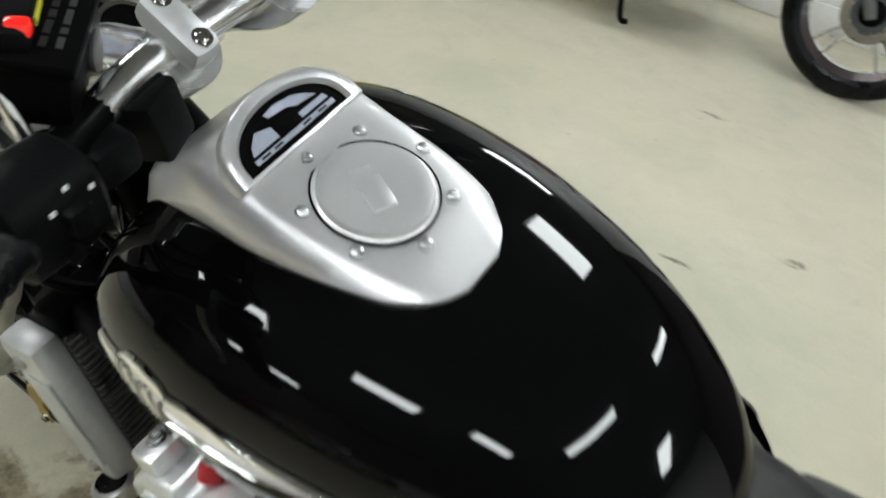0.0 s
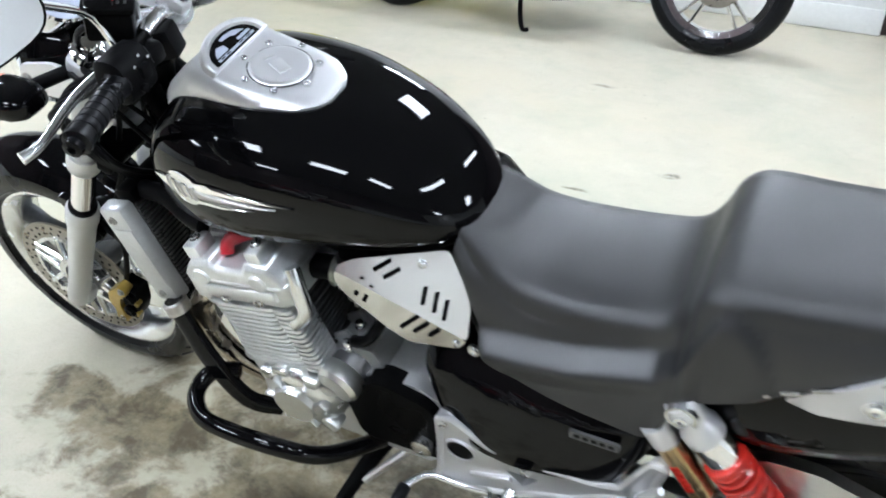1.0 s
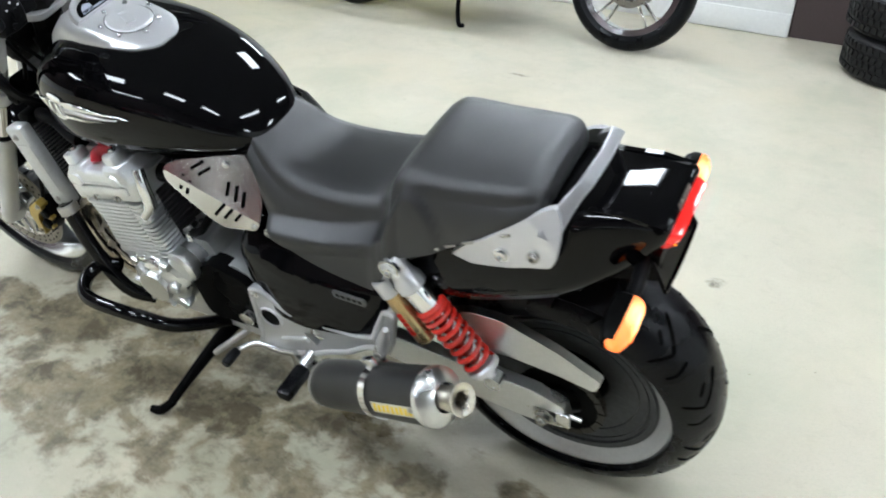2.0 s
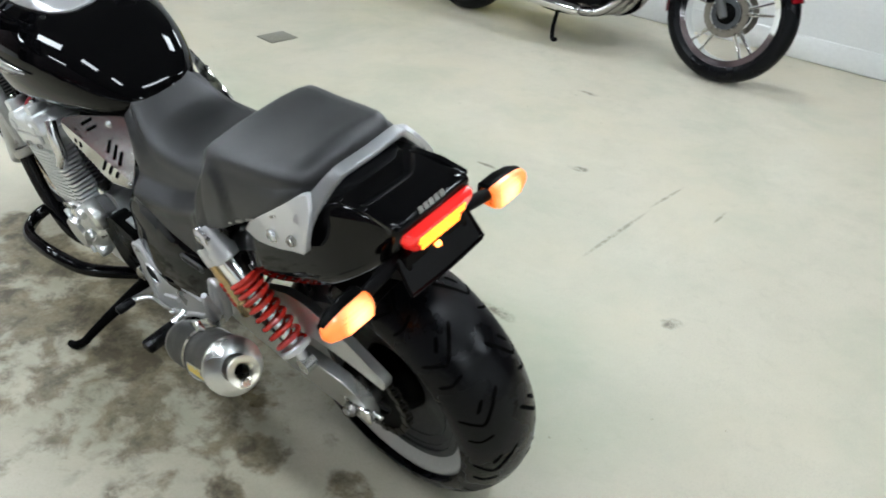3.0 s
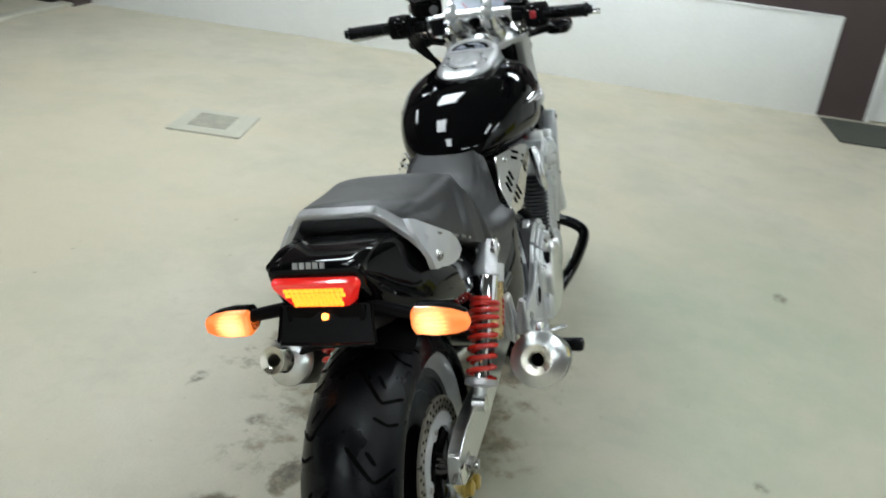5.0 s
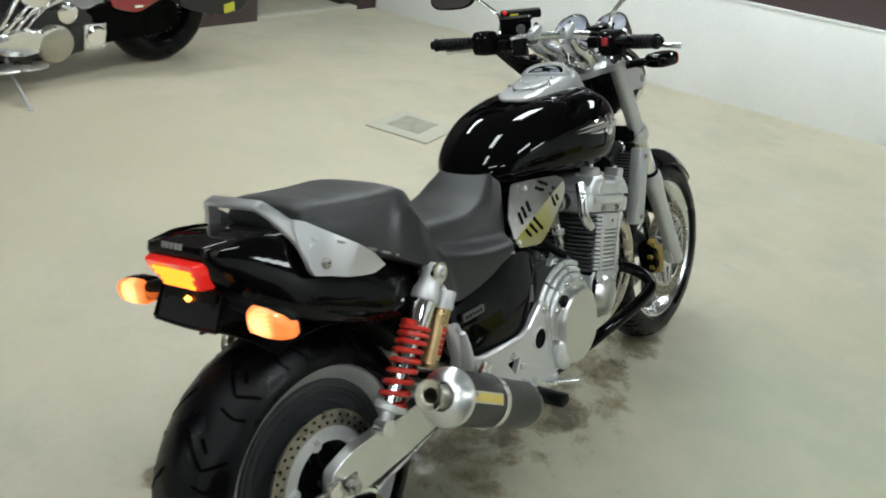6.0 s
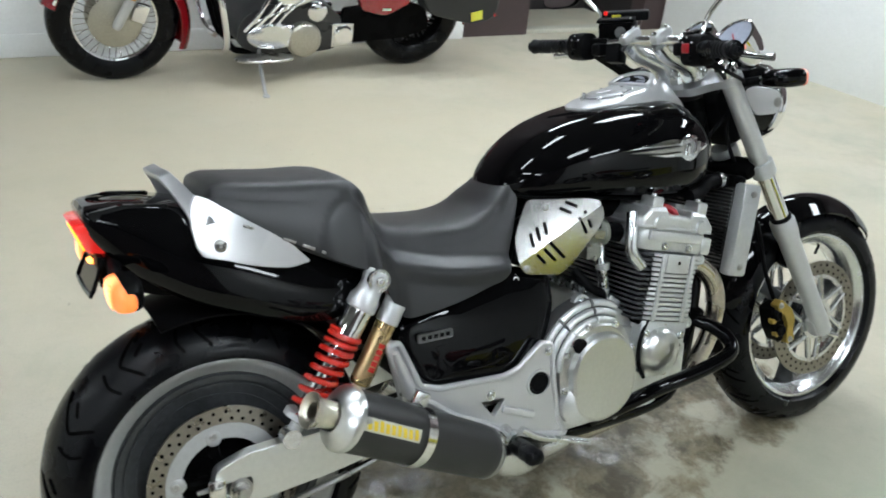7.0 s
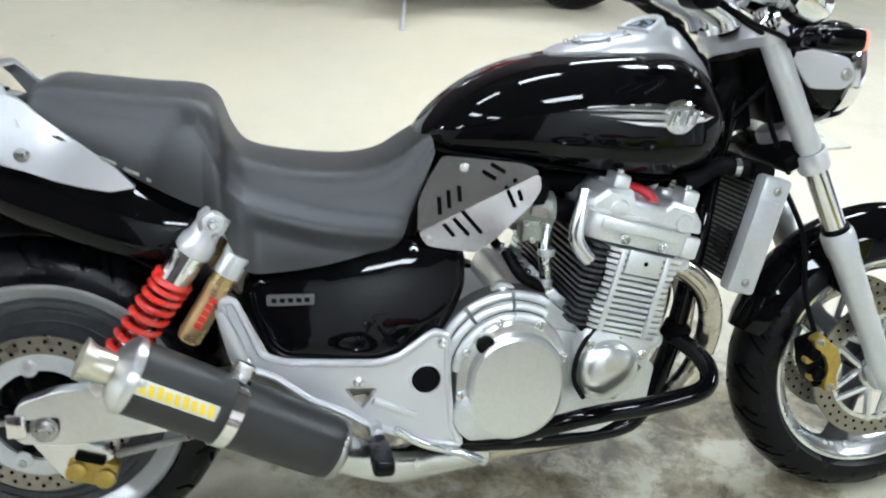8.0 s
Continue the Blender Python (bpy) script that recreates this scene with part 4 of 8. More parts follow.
# ---- tail ----
TAIL = [  # x, top, bottom, half width top, half width bottom
    (-0.154, 0.838, 0.826, 0.076, 0.074), (-0.146, 0.845, 0.800, 0.083, 0.081), (-0.115, 0.847, 0.758, 0.090, 0.092), (-0.07, 0.846, 0.716, 0.098, 0.112), (0.0, 0.836, 0.672, 0.110, 0.140),
    (0.08, 0.81, 0.640, 0.120, 0.152), (0.16, 0.765, 0.612, 0.128, 0.157), (0.22, 0.73, 0.600, 0.132, 0.156), (0.27, 0.705, 0.602, 0.132, 0.148), (0.31, 0.69, 0.606, 0.128, 0.138)]


def tail():
    sm = smooth([V(a, b, c) for a, b, c, _, _ in TAIL], 4)
    sw = smooth([V(a, d, e) for a, _, _, d, e in TAIL], 4)
    rings = []
    for p, q in zip(sm, sw):
        x, top, bot, wt, wb = p.x, p.y, p.z, q.y, q.z
        h = top - bot
        half = [(0, top), (wt * 0.7, top), (wt * 0.92, top - h * 0.03), (wt, top - h * 0.12), (wt + (wb - wt) * 0.5 + 0.004, top - h * 0.45), (wb + 0.002, top - h * 0.75), (wb * 0.97, bot + h * 0.06), (wb * 0.85, bot)]
        rings.append([(x, y, z) for y, z in half] + [(x, -y, z) for y, z in reversed(half[1:])])
    t = part("tail_cowl", loft(rings), GLOSS_BLACK, bike, "glossy black tail cowl", sharp=60)
    # upper shelf with a raised lip
    lip = [(-0.148, 0.842), (-0.09, 0.8495), (-0.02, 0.842), (-0.02, 0.83), (-0.14, 0.826)]
    for s in (-1, 1):
        part("side_fin", plate(rounded(lip, 0.008), s * 0.078, s * 0.088), GLOSS_BLACK, t)
    strokes(t, "tail_marking", (-0.1525, 0.034, 0.8445), (0, -1, 0), (0.35, 0, 0.94), [0.009] * 5, 0.011, 0.0012, DULL_STEEL, 0.35)
    part("inner_fender", loft([[(x, y, z) for y, z in ((0.075, zt - 0.05), (0.07, zt), (0, zt + 0.012), (-0.07, zt), (-0.075, zt - 0.05), (-0.07, zt - 0.05), (0, zt - 0.006), (0.07, zt - 0.05))] for x, zt in ((-0.14, 0.765), (-0.05, 0.735), (0.1, 0.7), (0.24, 0.68))]), DULL_BLACK, bike, "black inner mudguard under the tail")
    # black mudguard hugging the tyre
    rings = []
    for ang in np.linspace(radians(28), radians(106), 16):
        sec = [(0.340 - 0.02 * abs(q) ** 2.5, 0.112 * q) for q in np.linspace(-1, 1, 9)]
        rings.append([(RA[0] + r * math.cos(ang), y, RA[2] + r * math.sin(ang)) for r, y in sec + [(r - 0.005, y * 0.97) for r, y in reversed(sec)]])
    part("rear_mudguard", loft(rings), DULL_BLACK, bike, "black rear mudguard over the tyre", sharp=60)
    # tail lamp
    rings = []
    for x, g, drop in ((-0.10, 1.0, 0), (-0.15, 1.0, 0), (-0.165, 0.95, 0.002), (-0.171, 0.86, 0.004)):
        out = [(0.078, 0.824), (0.081, 0.809), (0.054, 0.764), (-0.054, 0.764), (-0.081, 0.809), (-0.078, 0.824)]
        rings.append([(x + (0.824 - z) * 0.35, y * g, 0.794 + (z - 0.794) * g) for y, z in rounded(out, 0.01, 3)])
    lamp = part("tail_lamp", loft(rings), LENS_RED, bike, "lit red tail lamp", sharp=50)
    bm = bmesh.new()
    for i in range(12):
        for j in range(4):
            y = -0.05 + 0.1 * i / 11
            z = 0.776 + 0.03 * j / 3
            if abs(y) > 0.042 + (z - 0.774) * 0.4:
                continue
            box(0.003, 0.008, 0.0088, at(-0.1715 + (0.824 - z) * 0.35, y, z), bm, bev=0.001)
    tagged(part("reflector", bm, LENS_LIT, lamp, "glowing orange reflector"), kind="stuff")
    # plate holder under the lamp
    pl = part("plate_bracket", plate(rounded([(-0.088, 0.702), (0.088, 0.702), (0.082, 0.765), (-0.082, 0.765)], 0.012), 0, 0.004, [disc_outline(0.066, 0.742, 0.005, 10), disc_outline(-0.066, 0.742, 0.005, 10)],
                                      f=lambda p: (-0.130 + (0.765 - p[2]) * -0.45 + p[1], p[0], p[2])), GLOSS_BLACK, bike, "bare black number plate bracket")
    for e in (-1, 1):
        part("rim", tube([(-0.131, e * 0.083, 0.762), (-0.1585, e * 0.089, 0.705)], 0.003, 8, 1), SATIN_BLACK, pl)
    part("lower_rim", tube([(-0.1585, 0.086, 0.703), (-0.1605, 0, 0.701), (-0.1585, -0.086, 0.703)], 0.003, 8, 3), GLOSS_BLACK, pl)
    part("plate_lamp", lathe([(0.006, 0), (0.006, 0.006), (0.004, 0.008), (0.001, 0.009)], (-0.140, 0.0, 0.748), (-0.8, 0, -0.5), 16), BULB, pl, "small glowing plate lamp")
    # turn signals on stalks
    for s in (-1, 1):
        st = part("rear_turn_signal", tube([(-0.115, s * 0.07, 0.752), (-0.12, s * 0.12, 0.745), (-0.12, s * 0.155, 0.738)], 0.011, 12, 3, taper=[0.013, 0.012, 0.011]), DULL_BLACK, bike, "turn signal on a black stalk")
        rings = []
        for y, hz, hx, dz in ((0.150, 0.019, 0.018, 0), (0.156, 0.0245, 0.023, 0), (0.19, 0.0255, 0.024, -0.002), (0.222, 0.0215, 0.020, -0.004), (0.240, 0.0145, 0.013, -0.006), (0.246, 0.005, 0.005, -0.007)):
            rings.append([(-0.122 + hx * math.copysign(abs(math.cos(t)) ** 0.7, math.cos(t)), s * y, 0.73 + dz + hz * math.copysign(abs(math.sin(t)) ** 0.7, math.sin(t))) for t in [2 * math.pi * i / 20 for i in range(20)]])
        lens = part("lens", loft(rings), LENS_AMBER, st, "lit pale orange turn lens")
        part("bowl", loft([[(-0.115 + (q[0] + 0.122) * 0.5, q[1], 0.729 + (q[2] - 0.729) * 0.86) for q in r] for r in rings[:5]]), BOWL, st)
        for k in range(6):
            zz = 0.712 + 0.0072 * k
            part("rib", box(0.0016, 0.058, 0.0022, at(-0.1452 + 0.003 * abs(k - 2.5) / 2.5, s * 0.186, zz), bev=0.0005), LENS_AMBER, lens)
        part("bulb", lathe([(0.0005, -0.006), (0.0032, -0.005), (0.0052, -0.003), (0.006, 0.0), (0.0052, 0.003), (0.0032, 0.005), (0.0005, 0.006)], (-0.136, s * 0.180, 0.728), (0, 1, 0), 22), BULB, st, "glowing bulb")
        part("housing", loft([[(q[0] + 0.007, q[1], q[2] + 0.001) for q in r] for r in rings[:5]]), SATIN_BLACK, st)


tail()

# ---- grab rail ----


def grab_rail():
    line = [(0.026, 0.138, 0.804, 0.006, 0.019), (0.020, 0.121, 0.826, 0.0062, 0.017), (0.008, 0.101, 0.849, 0.0062, 0.014), (-0.004, 0.084, 0.869, 0.0062, 0.012), (-0.012, 0.073, 0.880, 0.0062, 0.0115), (-0.015, 0.060, 0.885, 0.0062, 0.0115), (-0.018, 0.0, 0.886, 0.0062, 0.0115)]
    full = [V(*p[:3]) for p in line] + [V(p[0], -p[1], p[2]) for p in reversed(line[:-1])]
    size = [p[3:] for p in line] + [p[3:] for p in reversed(line[:-1])]
    pts = smooth(full, 5)
    rings = []
    for i, p in enumerate(pts):
        d = (pts[min(i + 1, len(pts) - 1)] - pts[max(i - 1, 0)]).normalized()
        k = i / 5
        th = float(np.interp(k, range(len(size)), [q[0] for q in size]))
        wd = float(np.interp(k, range(len(size)), [q[1] for q in size]))
        # the flat faces outward on the flanks and up on the bridge
        up = V(0.97, 0, 0.25) if abs(p.y) < 0.1 else V(1, 0, 0.3)
        wdir = (up - d * up.dot(d)).normalized()
        if abs(d.x) > 0.6:
            z = V(0, 0, 1)
            wdir = (z - d * z.dot(d)).normalized()
        nd = d.cross(wdir)
        rings.append((p, wdir, nd, th, wd))
    # blend the turning axes to avoid a kink
    axes = [r[1] for r in rings]
    for _ in range(6):
        axes = [axes[0]] + [((a + b + c) if (a.dot(b) > 0 and c.dot(b) > 0) else b).normalized() for a, b, c in zip(axes, axes[1:], axes[2:])] + [axes[-1]]
    loops = []
    for i, (p, _, _, th, wd) in enumerate(rings):
        d = (pts[min(i + 1, len(pts) - 1)] - pts[max(i - 1, 0)]).normalized()
        w = (axes[i] - d * axes[i].dot(d)).normalized()
        n = d.cross(w)
        loops.append([p + w * (wd * math.copysign(abs(math.cos(t)) ** 0.3, math.cos(t))) + n * (th * math.copysign(abs(math.sin(t)) ** 0.3, math.sin(t))) for t in [2 * math.pi * k / 16 for k in range(24)]])
    r = part("grab_rail", loft(loops), SILVER, bike, "silver painted grab rail behind the seat", sharp=42)
    foot = rounded([(0.203, 0.721), (0.165, 0.716), (0.130, 0.722), (0.091, 0.732), (0.054, 0.746), (0.016, 0.757), (0.006, 0.776), (0.004, 0.806), (0.008, 0.836), (0.020, 0.856), (0.040, 0.848), (0.062, 0.832), (0.097, 0.808), (0.134, 0.783), (0.172, 0.755)], 0.006, 3)
    for s in (-1, 1):
        part("side_plate", plate(foot, 0.0, 0.012, f=lambda p: (p[0], s * (0.143 + p[1] - 0.55 * max(0.0, p[2] - 0.785) - 0.10 * max(0.0, p[0] - 0.16)), p[2])), SILVER, r, "flat cast side of the rail", sharp=25, bevel=0.004)
        bolt(r, (0.046, s * 0.154, 0.772), (0, s, 0), 0.008, 0.006, DULL_STEEL)
    bolt(r, (0.104, 0.154, 0.757), (0, 1, 0), 0.011, 0.006, POLISHED, "helmet_lock")


grab_rail()

# ---- engine ----


def xz_block(outline, hw, mat, name, parent, label="", bevel=0.004, r=0.008):
    return part(name, plate(rounded(outline, r, 3), -hw, hw), mat, parent, label, bevel=bevel)


AX = Vector((0.22, 0, 0.975)).normalized()   # cylinder axis, leaning ahead
CX = Vector((0.975, 0, -0.22)).normalized()


def engine():
    e = xz_block([(0.66, 0.34), (0.685, 0.46), (0.74, 0.492), (0.82, 0.482), (0.92, 0.462), (1.03, 0.435), (1.08, 0.39), (1.07, 0.31), (0.98, 0.265), (0.74, 0.262)], 0.165, CAST, "crankcase", bike, "silver cast aluminium engine crankcase")
    o = Vector((0.972, 0, 0.464))
    m = Matrix(((*CX, 0), (0, 1, 0, 0), (*AX, 0), (0, 0, 0, 1))).transposed()
    m.translation = o
    part("cylinder_core", box(0.125, 0.375, 0.16, m @ at(0.012, 0, 0.075), bev=0.006), SATIN_BLACK, e)
    part("cylinder_base", box(0.138, 0.384, 0.055, m @ at(0.023, 0, -0.020), bev=0.008), CAST, e)
    for s in (-1, 1):
        for x in (-0.028, 0.074):
            bolt(e, m @ V(x, s * 0.192, -0.022), (0, s, 0), 0.007, 0.006, POLISHED)
    for k in range(14):
        z = 0.010 + 0.0108 * k
        grow = 0.004 * math.sin(k * 0.6)
        p = rounded([(-0.046 - grow, -0.198), (0.092 + grow, -0.198), (0.092 + grow, 0.198), (-0.046 - grow, 0.198)], 0.022, 3)
        bm = loft([[m @ V(x, y, z) for x, y in p], [m @ V(x, y, z + 0.0072) for x, y in p]])
        part("cooling_fin", bm, CAST, e, bevel=0.0012)
        ef = rounded([(-0.082, 0.140), (-0.040, 0.140), (-0.040, 0.1985), (-0.082, 0.1985)], 0.014, 3)
        part("fin_end", loft([[m @ V(x, y, z) for x, y in ef], [m @ V(x, y, z + 0.0068) for x, y in ef]]), CAST, e)
        # the fins' rear stretch is darker than the silver fins ahead
        q = rounded([(-0.078 + grow, -0.195), (-0.043, -0.195), (-0.043, 0.195), (-0.078 + grow, 0.195)], 0.012, 3)
        part("dark_fin", loft([[m @ V(x, y, z) for x, y in q], [m @ V(x, y, z + 0.005) for x, y in q]]), DARK_FIN, e)
    # two upright ribs and a plain boss tie the fin edges on the right
    for x in (-0.022, 0.062):
        part("fin_rib", box(0.010, 0.006, 0.150, m @ at(x, -0.199, 0.084), bev=0.002), CAST, e)
    part("fin_boss", box(0.066, 0.008, 0.042, m @ at(0.02, -0.197, 0.138), bev=0.003), CAST, e)
    part("boss_hole", lathe([(0.004, 0), (0.004, 0.0008)], m @ V(0.022, -0.2012, 0.140), (0, -1, 0), 10), SIPE, e)
    # sloping deck behind the cylinders with its row of studs and webs
    deck = part("case_deck", plate(rounded([(0.800, 0.470), (0.822, 0.528), (0.872, 0.520), (0.918, 0.486), (0.930, 0.455)], 0.010, 3), -0.158, 0.150), CAST, e, "cast deck of the crankcase", bevel=0.004)
    for y in (-0.140, -0.095, -0.05, -0.005, 0.04, 0.085, 0.13):
        part("deck_web", box(0.055, 0.007, 0.020, at(0.898, y, 0.512, 0, 38, 0), bev=0.002), CAST, deck)
        bolt(deck, (0.868, y + 0.020, 0.522), (0.25, 0, 1), 0.008, 0.012, POLISHED, "stud_nut")
    # upright water pipe and its union beside the rear face
    part("water_pipe", tube([(0.868, -0.128, 0.515), (0.872, -0.130, 0.56), (0.866, -0.128, 0.605), (0.872, -0.115, 0.645)], 0.0115, 14, 4), POLISHED, e, "bright upright water pipe")
    for z in (0.545, 0.600):
        part("pipe_union", lathe([(0.0115, -0.007), (0.0155, -0.006), (0.0155, 0.006), (0.0115, 0.007)], (0.870, -0.1295, z), (0, 0, 1), 16), CAST, e)
    for z, x in ((0.004, 0.098), (0.150, 0.100)):
        part("side_lug", lathe([(0.014, -0.022), (0.014, 0.0), (0.011, 0.006), (0.006, 0.006), (0.006, 0.002), (0.001, 0.002)], m @ V(x, -0.180, z), (0, -1, 0), 18), CAST, e)
        part("side_lug", lathe([(0.014, -0.022), (0.014, 0.0), (0.011, 0.006), (0.006, 0.006), (0.006, 0.002), (0.001, 0.002)], m @ V(x, 0.180, z), (0, 1, 0), 18), CAST, e)
    head = part("cylinder_head", loft([[m @ V(x * g, y * g2, z) for x, y in rounded([(-0.098, -0.196), (0.098, -0.196), (0.098, 0.196), (-0.098, 0.196)], 0.025, 3)] for z, g, g2 in ((0.162, 0.94, 0.98), (0.17, 1.0, 1.0), (0.205, 1.0, 1.0), (0.212, 0.97, 0.985))]), CAST, e, "cast aluminium cylinder head", bevel=0.002)
    # valve cover: two ridged cam boxes with chamfered flanks and a sunk valley between them
    prof = [(-0.102, 0.212), (-0.102, 0.228), (-0.084, 0.254), (-0.040, 0.258), (-0.030, 0.242), (0.028, 0.242), (0.036, 0.256), (0.078, 0.252), (0.102, 0.228), (0.102, 0.212)]
    cov = part("valve_cover", loft([[m @ V(x * g, y, 0.212 + (z - 0.212) * h) for x, z in prof] for y, g, h in ((-0.201, 0.985, 0.80), (-0.194, 1.0, 1.0), (0.194, 1.0, 1.0), (0.201, 0.985, 0.80))]), CAST, e, "cast aluminium valve cover", sharp=14, bevel=0.003)
    for y in (-0.125, -0.045, 0.045, 0.125):
        part("cover_rib", box(0.060, 0.007, 0.014, m @ at(-0.002, y, 0.246), bev=0.002), CAST, cov)
        for x in (-0.062, 0.058):
            part("cam_cap_boss", box(0.034, 0.030, 0.012, m @ at(x, y, 0.258), bev=0.004), CAST, cov)
    for s in (-1, 1):
        for x in (-0.060, 0.070):
            part("cover_tower", box(0.030, 0.044, 0.030, m @ at(x, s * 0.170, 0.262), bev=0.005), CAST, cov)
            bolt(cov, m @ V(x, s * 0.170, 0.277), AX, 0.007, 0.006, POLISHED)
        part("end_step", box(0.150, 0.010, 0.022, m @ at(-0.004, s * 0.201, 0.196), bev=0.004), CAST, cov)
        part("end_lug", box(0.030, 0.016, 0.040, m @ at(0.098, s * 0.188, 0.182), bev=0.006), CAST, cov)
    part("cover_lip", loft([[m @ V(x, y, z) for x, y in rounded([(-0.106, -0.203), (0.106, -0.203), (0.106, 0.203), (-0.106, 0.203)], 0.016, 3)] for z in (0.210, 0.217)]), CAST, cov, bevel=0.0015)
    for s in (-1, 1):
        for x in (-0.055, 0.066):
            part("cam_end_cap", lathe([(0.017, -0.02), (0.017, 0.004), (0.014, 0.008), (0.001, 0.009)], m @ V(x, s * 0.197, 0.222), (0, s, 0), 20), CAST, cov)
        for x in (-0.027, 0.043):
            bolt(head, m @ V(x, s * 0.197, 0.174), (0, s, 0), 0.007, 0.006, POLISHED)
    # intake stubs and carburettors behind the cylinders
    for y in (-0.122, -0.05, 0.05, 0.115):
        a = m @ V(-0.09, y, 0.185)
        st = part("intake_stub", tube([a, a + V(-0.03, 0, 0.008), a + V(-0.06, 0, 0.012)], 0.021, 14, 3), DULL_BLACK, e)
        c = a + V(-0.085, 0, 0.012)
        cb = part("carburettor", lathe([(0.022, -0.035), (0.026, -0.03), (0.026, 0.03), (0.03, 0.035)], c, (1, 0, 0), 18), CARB, e, "dull cast carburettor body")
        part("dome", lathe([(0.027, 0.0), (0.027, 0.03), (0.022, 0.04), (0.001, 0.043)], c + V(0, 0, 0.012), (0, 0, 1), 18), DULL_BLACK, cb)
        part("float_bowl", box(0.04, 0.036, 0.04, at(*(c + V(0, 0, -0.035))), bev=0.006), CARB, cb)
        part("throttle_lever", plate(rounded([(c.x - 0.012, c.z - 0.004), (c.x + 0.016, c.z - 0.010), (c.x + 0.020, c.z + 0.006), (c.x - 0.008, c.z + 0.012)], 0.003, 2), y + math.copysign(0.028, y), y + math.copysign(0.032, y)), DULL_STEEL, cb)
        for dx, dz in ((-0.014, -0.022), (0.014, -0.022), (0.0, -0.052)):
            bolt(cb, c + V(dx, math.copysign(0.018, y), dz), (0, math.copysign(1, y), 0), 0.0045, 0.004, DULL_STEEL, "screw")
    # added black block, darkens the gap seen behind the carburettors
    part("intake_filler", box(0.1, 0.24, 0.12, at(0.735, 0, 0.69), bev=0.02), DULL_BLACK, bike, "added black filler box behind the intakes")
    # polished breather elbow
    for s in (-1, 1):
        part("coolant_elbow", tube([m @ V(-0.108, s * 0.17, 0.235), m @ V(-0.112, s * 0.182, 0.20), m @ V(-0.108, s * 0.188, 0.155), m @ V(-0.076, s * 0.190, 0.125)], 0.0135, 14, 4), POLISHED, e, "bright metal coolant elbow")
    part("red_cap", tube([m @ V(-0.03, -0.11, 0.246), m @ V(-0.012, -0.14, 0.256), m @ V(0.012, -0.160, 0.250), m @ V(0.020, -0.168, 0.234)], 0.0080, 12, 4), RED_PLASTIC, e, "red ignition lead cap")
    part("red_cap", tube([m @ V(-0.01, 0.13, 0.262), m @ V(0.018, 0.152, 0.262), m @ V(0.022, 0.165, 0.245)], 0.012, 12, 4), RED_PLASTIC, e, "red ignition lead cap")
    # clutch cover on the right with a ribbed crown
    pts = smooth([V(*p, 0) for p in ((0.705, 0.40), (0.709, 0.445), (0.738, 0.49), (0.79, 0.51), (0.845, 0.50), (0.884, 0.46), (0.895, 0.40), (0.883, 0.34), (0.84, 0.302), (0.78, 0.292), (0.728, 0.314), (0.707, 0.35), (0.705, 0.40))], 4)[:-1]
    c0 = V(0.80, 0.415, 0)

    def rim(g, y):
        return [(c0.x + (p.x - c0.x) * g, y, c0.y + (p.y - c0.y) * g) for p in pts]
    cc = part("clutch_cover", loft([rim(1.04, -0.15), rim(1.04, -0.188), rim(1.0, -0.197), rim(0.90, -0.203), rim(0.86, -0.206)]), SATIN_ALU, e, "bright round clutch cover", sharp=28)
    c1 = V(0.8055, 0.398, 0)
    part("clutch_face", loft([[(c1.x + (p.x - c0.x) * g, y, c1.y + (p.y - c0.y) * g) for p in pts] for g, y in ((0.90, -0.195), (0.90, -0.208), (0.86, -0.220), (0.80, -0.224))]), SATIN_ALU, cc, "raised turned face", sharp=28)
    for k in range(3):
        rr = 0.102 + 0.0150 * k
        for a0, a1 in ((128, 172), (92, 125), (60, 89)):
            line = [(0.80 + rr * 0.98 * math.cos(t), -0.196 + 0.009 * k, 0.400 + rr * 1.06 * math.sin(t)) for t in np.linspace(radians(a0), radians(a1), 7)]
            part("rib", tube(line, 0.0080, 10, 2), CAST, cc)
    # bed greyer than the silver ribs, its colour stands for shade in the gaps
    part("rib_bed", loft([[(0.80 + r * math.cos(t), y, 0.400 + r * 1.06 * math.sin(t)) for t in np.linspace(radians(62), radians(163), 14)] + [(0.80 + 0.06 * math.cos(t), y, 0.40 + 0.06 * math.sin(t)) for t in np.linspace(radians(163), radians(62), 14)] for r, y in ((0.140, -0.14), (0.140, -0.176), (0.098, -0.193))]), GREY_CAST, cc)
    part("oil_cap", lathe([(0.016, -0.004), (0.016, 0.008), (0.012, 0.012), (0.001, 0.012)], (0.748, -0.206, 0.465), (0, -1, 0), 20), DULL_BLACK, cc, "black oil filler cap")
    part("cap_seat", lathe([(0.017, -0.006), (0.0215, -0.004), (0.0215, 0.003), (0.017, 0.004)], (0.748, -0.204, 0.465), (0, -1, 0), 26), POLISHED, cc)
    part("lower_lobe", lathe([(0.045, -0.01), (0.045, 0.008), (0.035, 0.016), (0.001, 0.017)], (0.745, -0.205, 0.335), (0, -1, 0), 28), CAST, cc)
    for a in np.linspace(0, 2 * math.pi, 9)[:-1]:
        bolt(cc, (0.80 + 0.093 * math.cos(a + 0.3), -0.203, 0.402 + 0.103 * math.sin(a + 0.3)), (0, -1, 0), 0.006, 0.007, POLISHED)
    # pulse cover on the right, generator on the left
    ac = part("pulse_cover", lathe([(0.064, -0.02), (0.064, 0.010), (0.061, 0.018), (0.053, 0.034), (0.049, 0.040), (0.041, 0.045), (0.020, 0.047), (0.001, 0.0475)], (0.978, -0.165, 0.40), (0.12, -1, 0), 34), SATIN_ALU, e, "domed bright engine end cover", sharp=30)
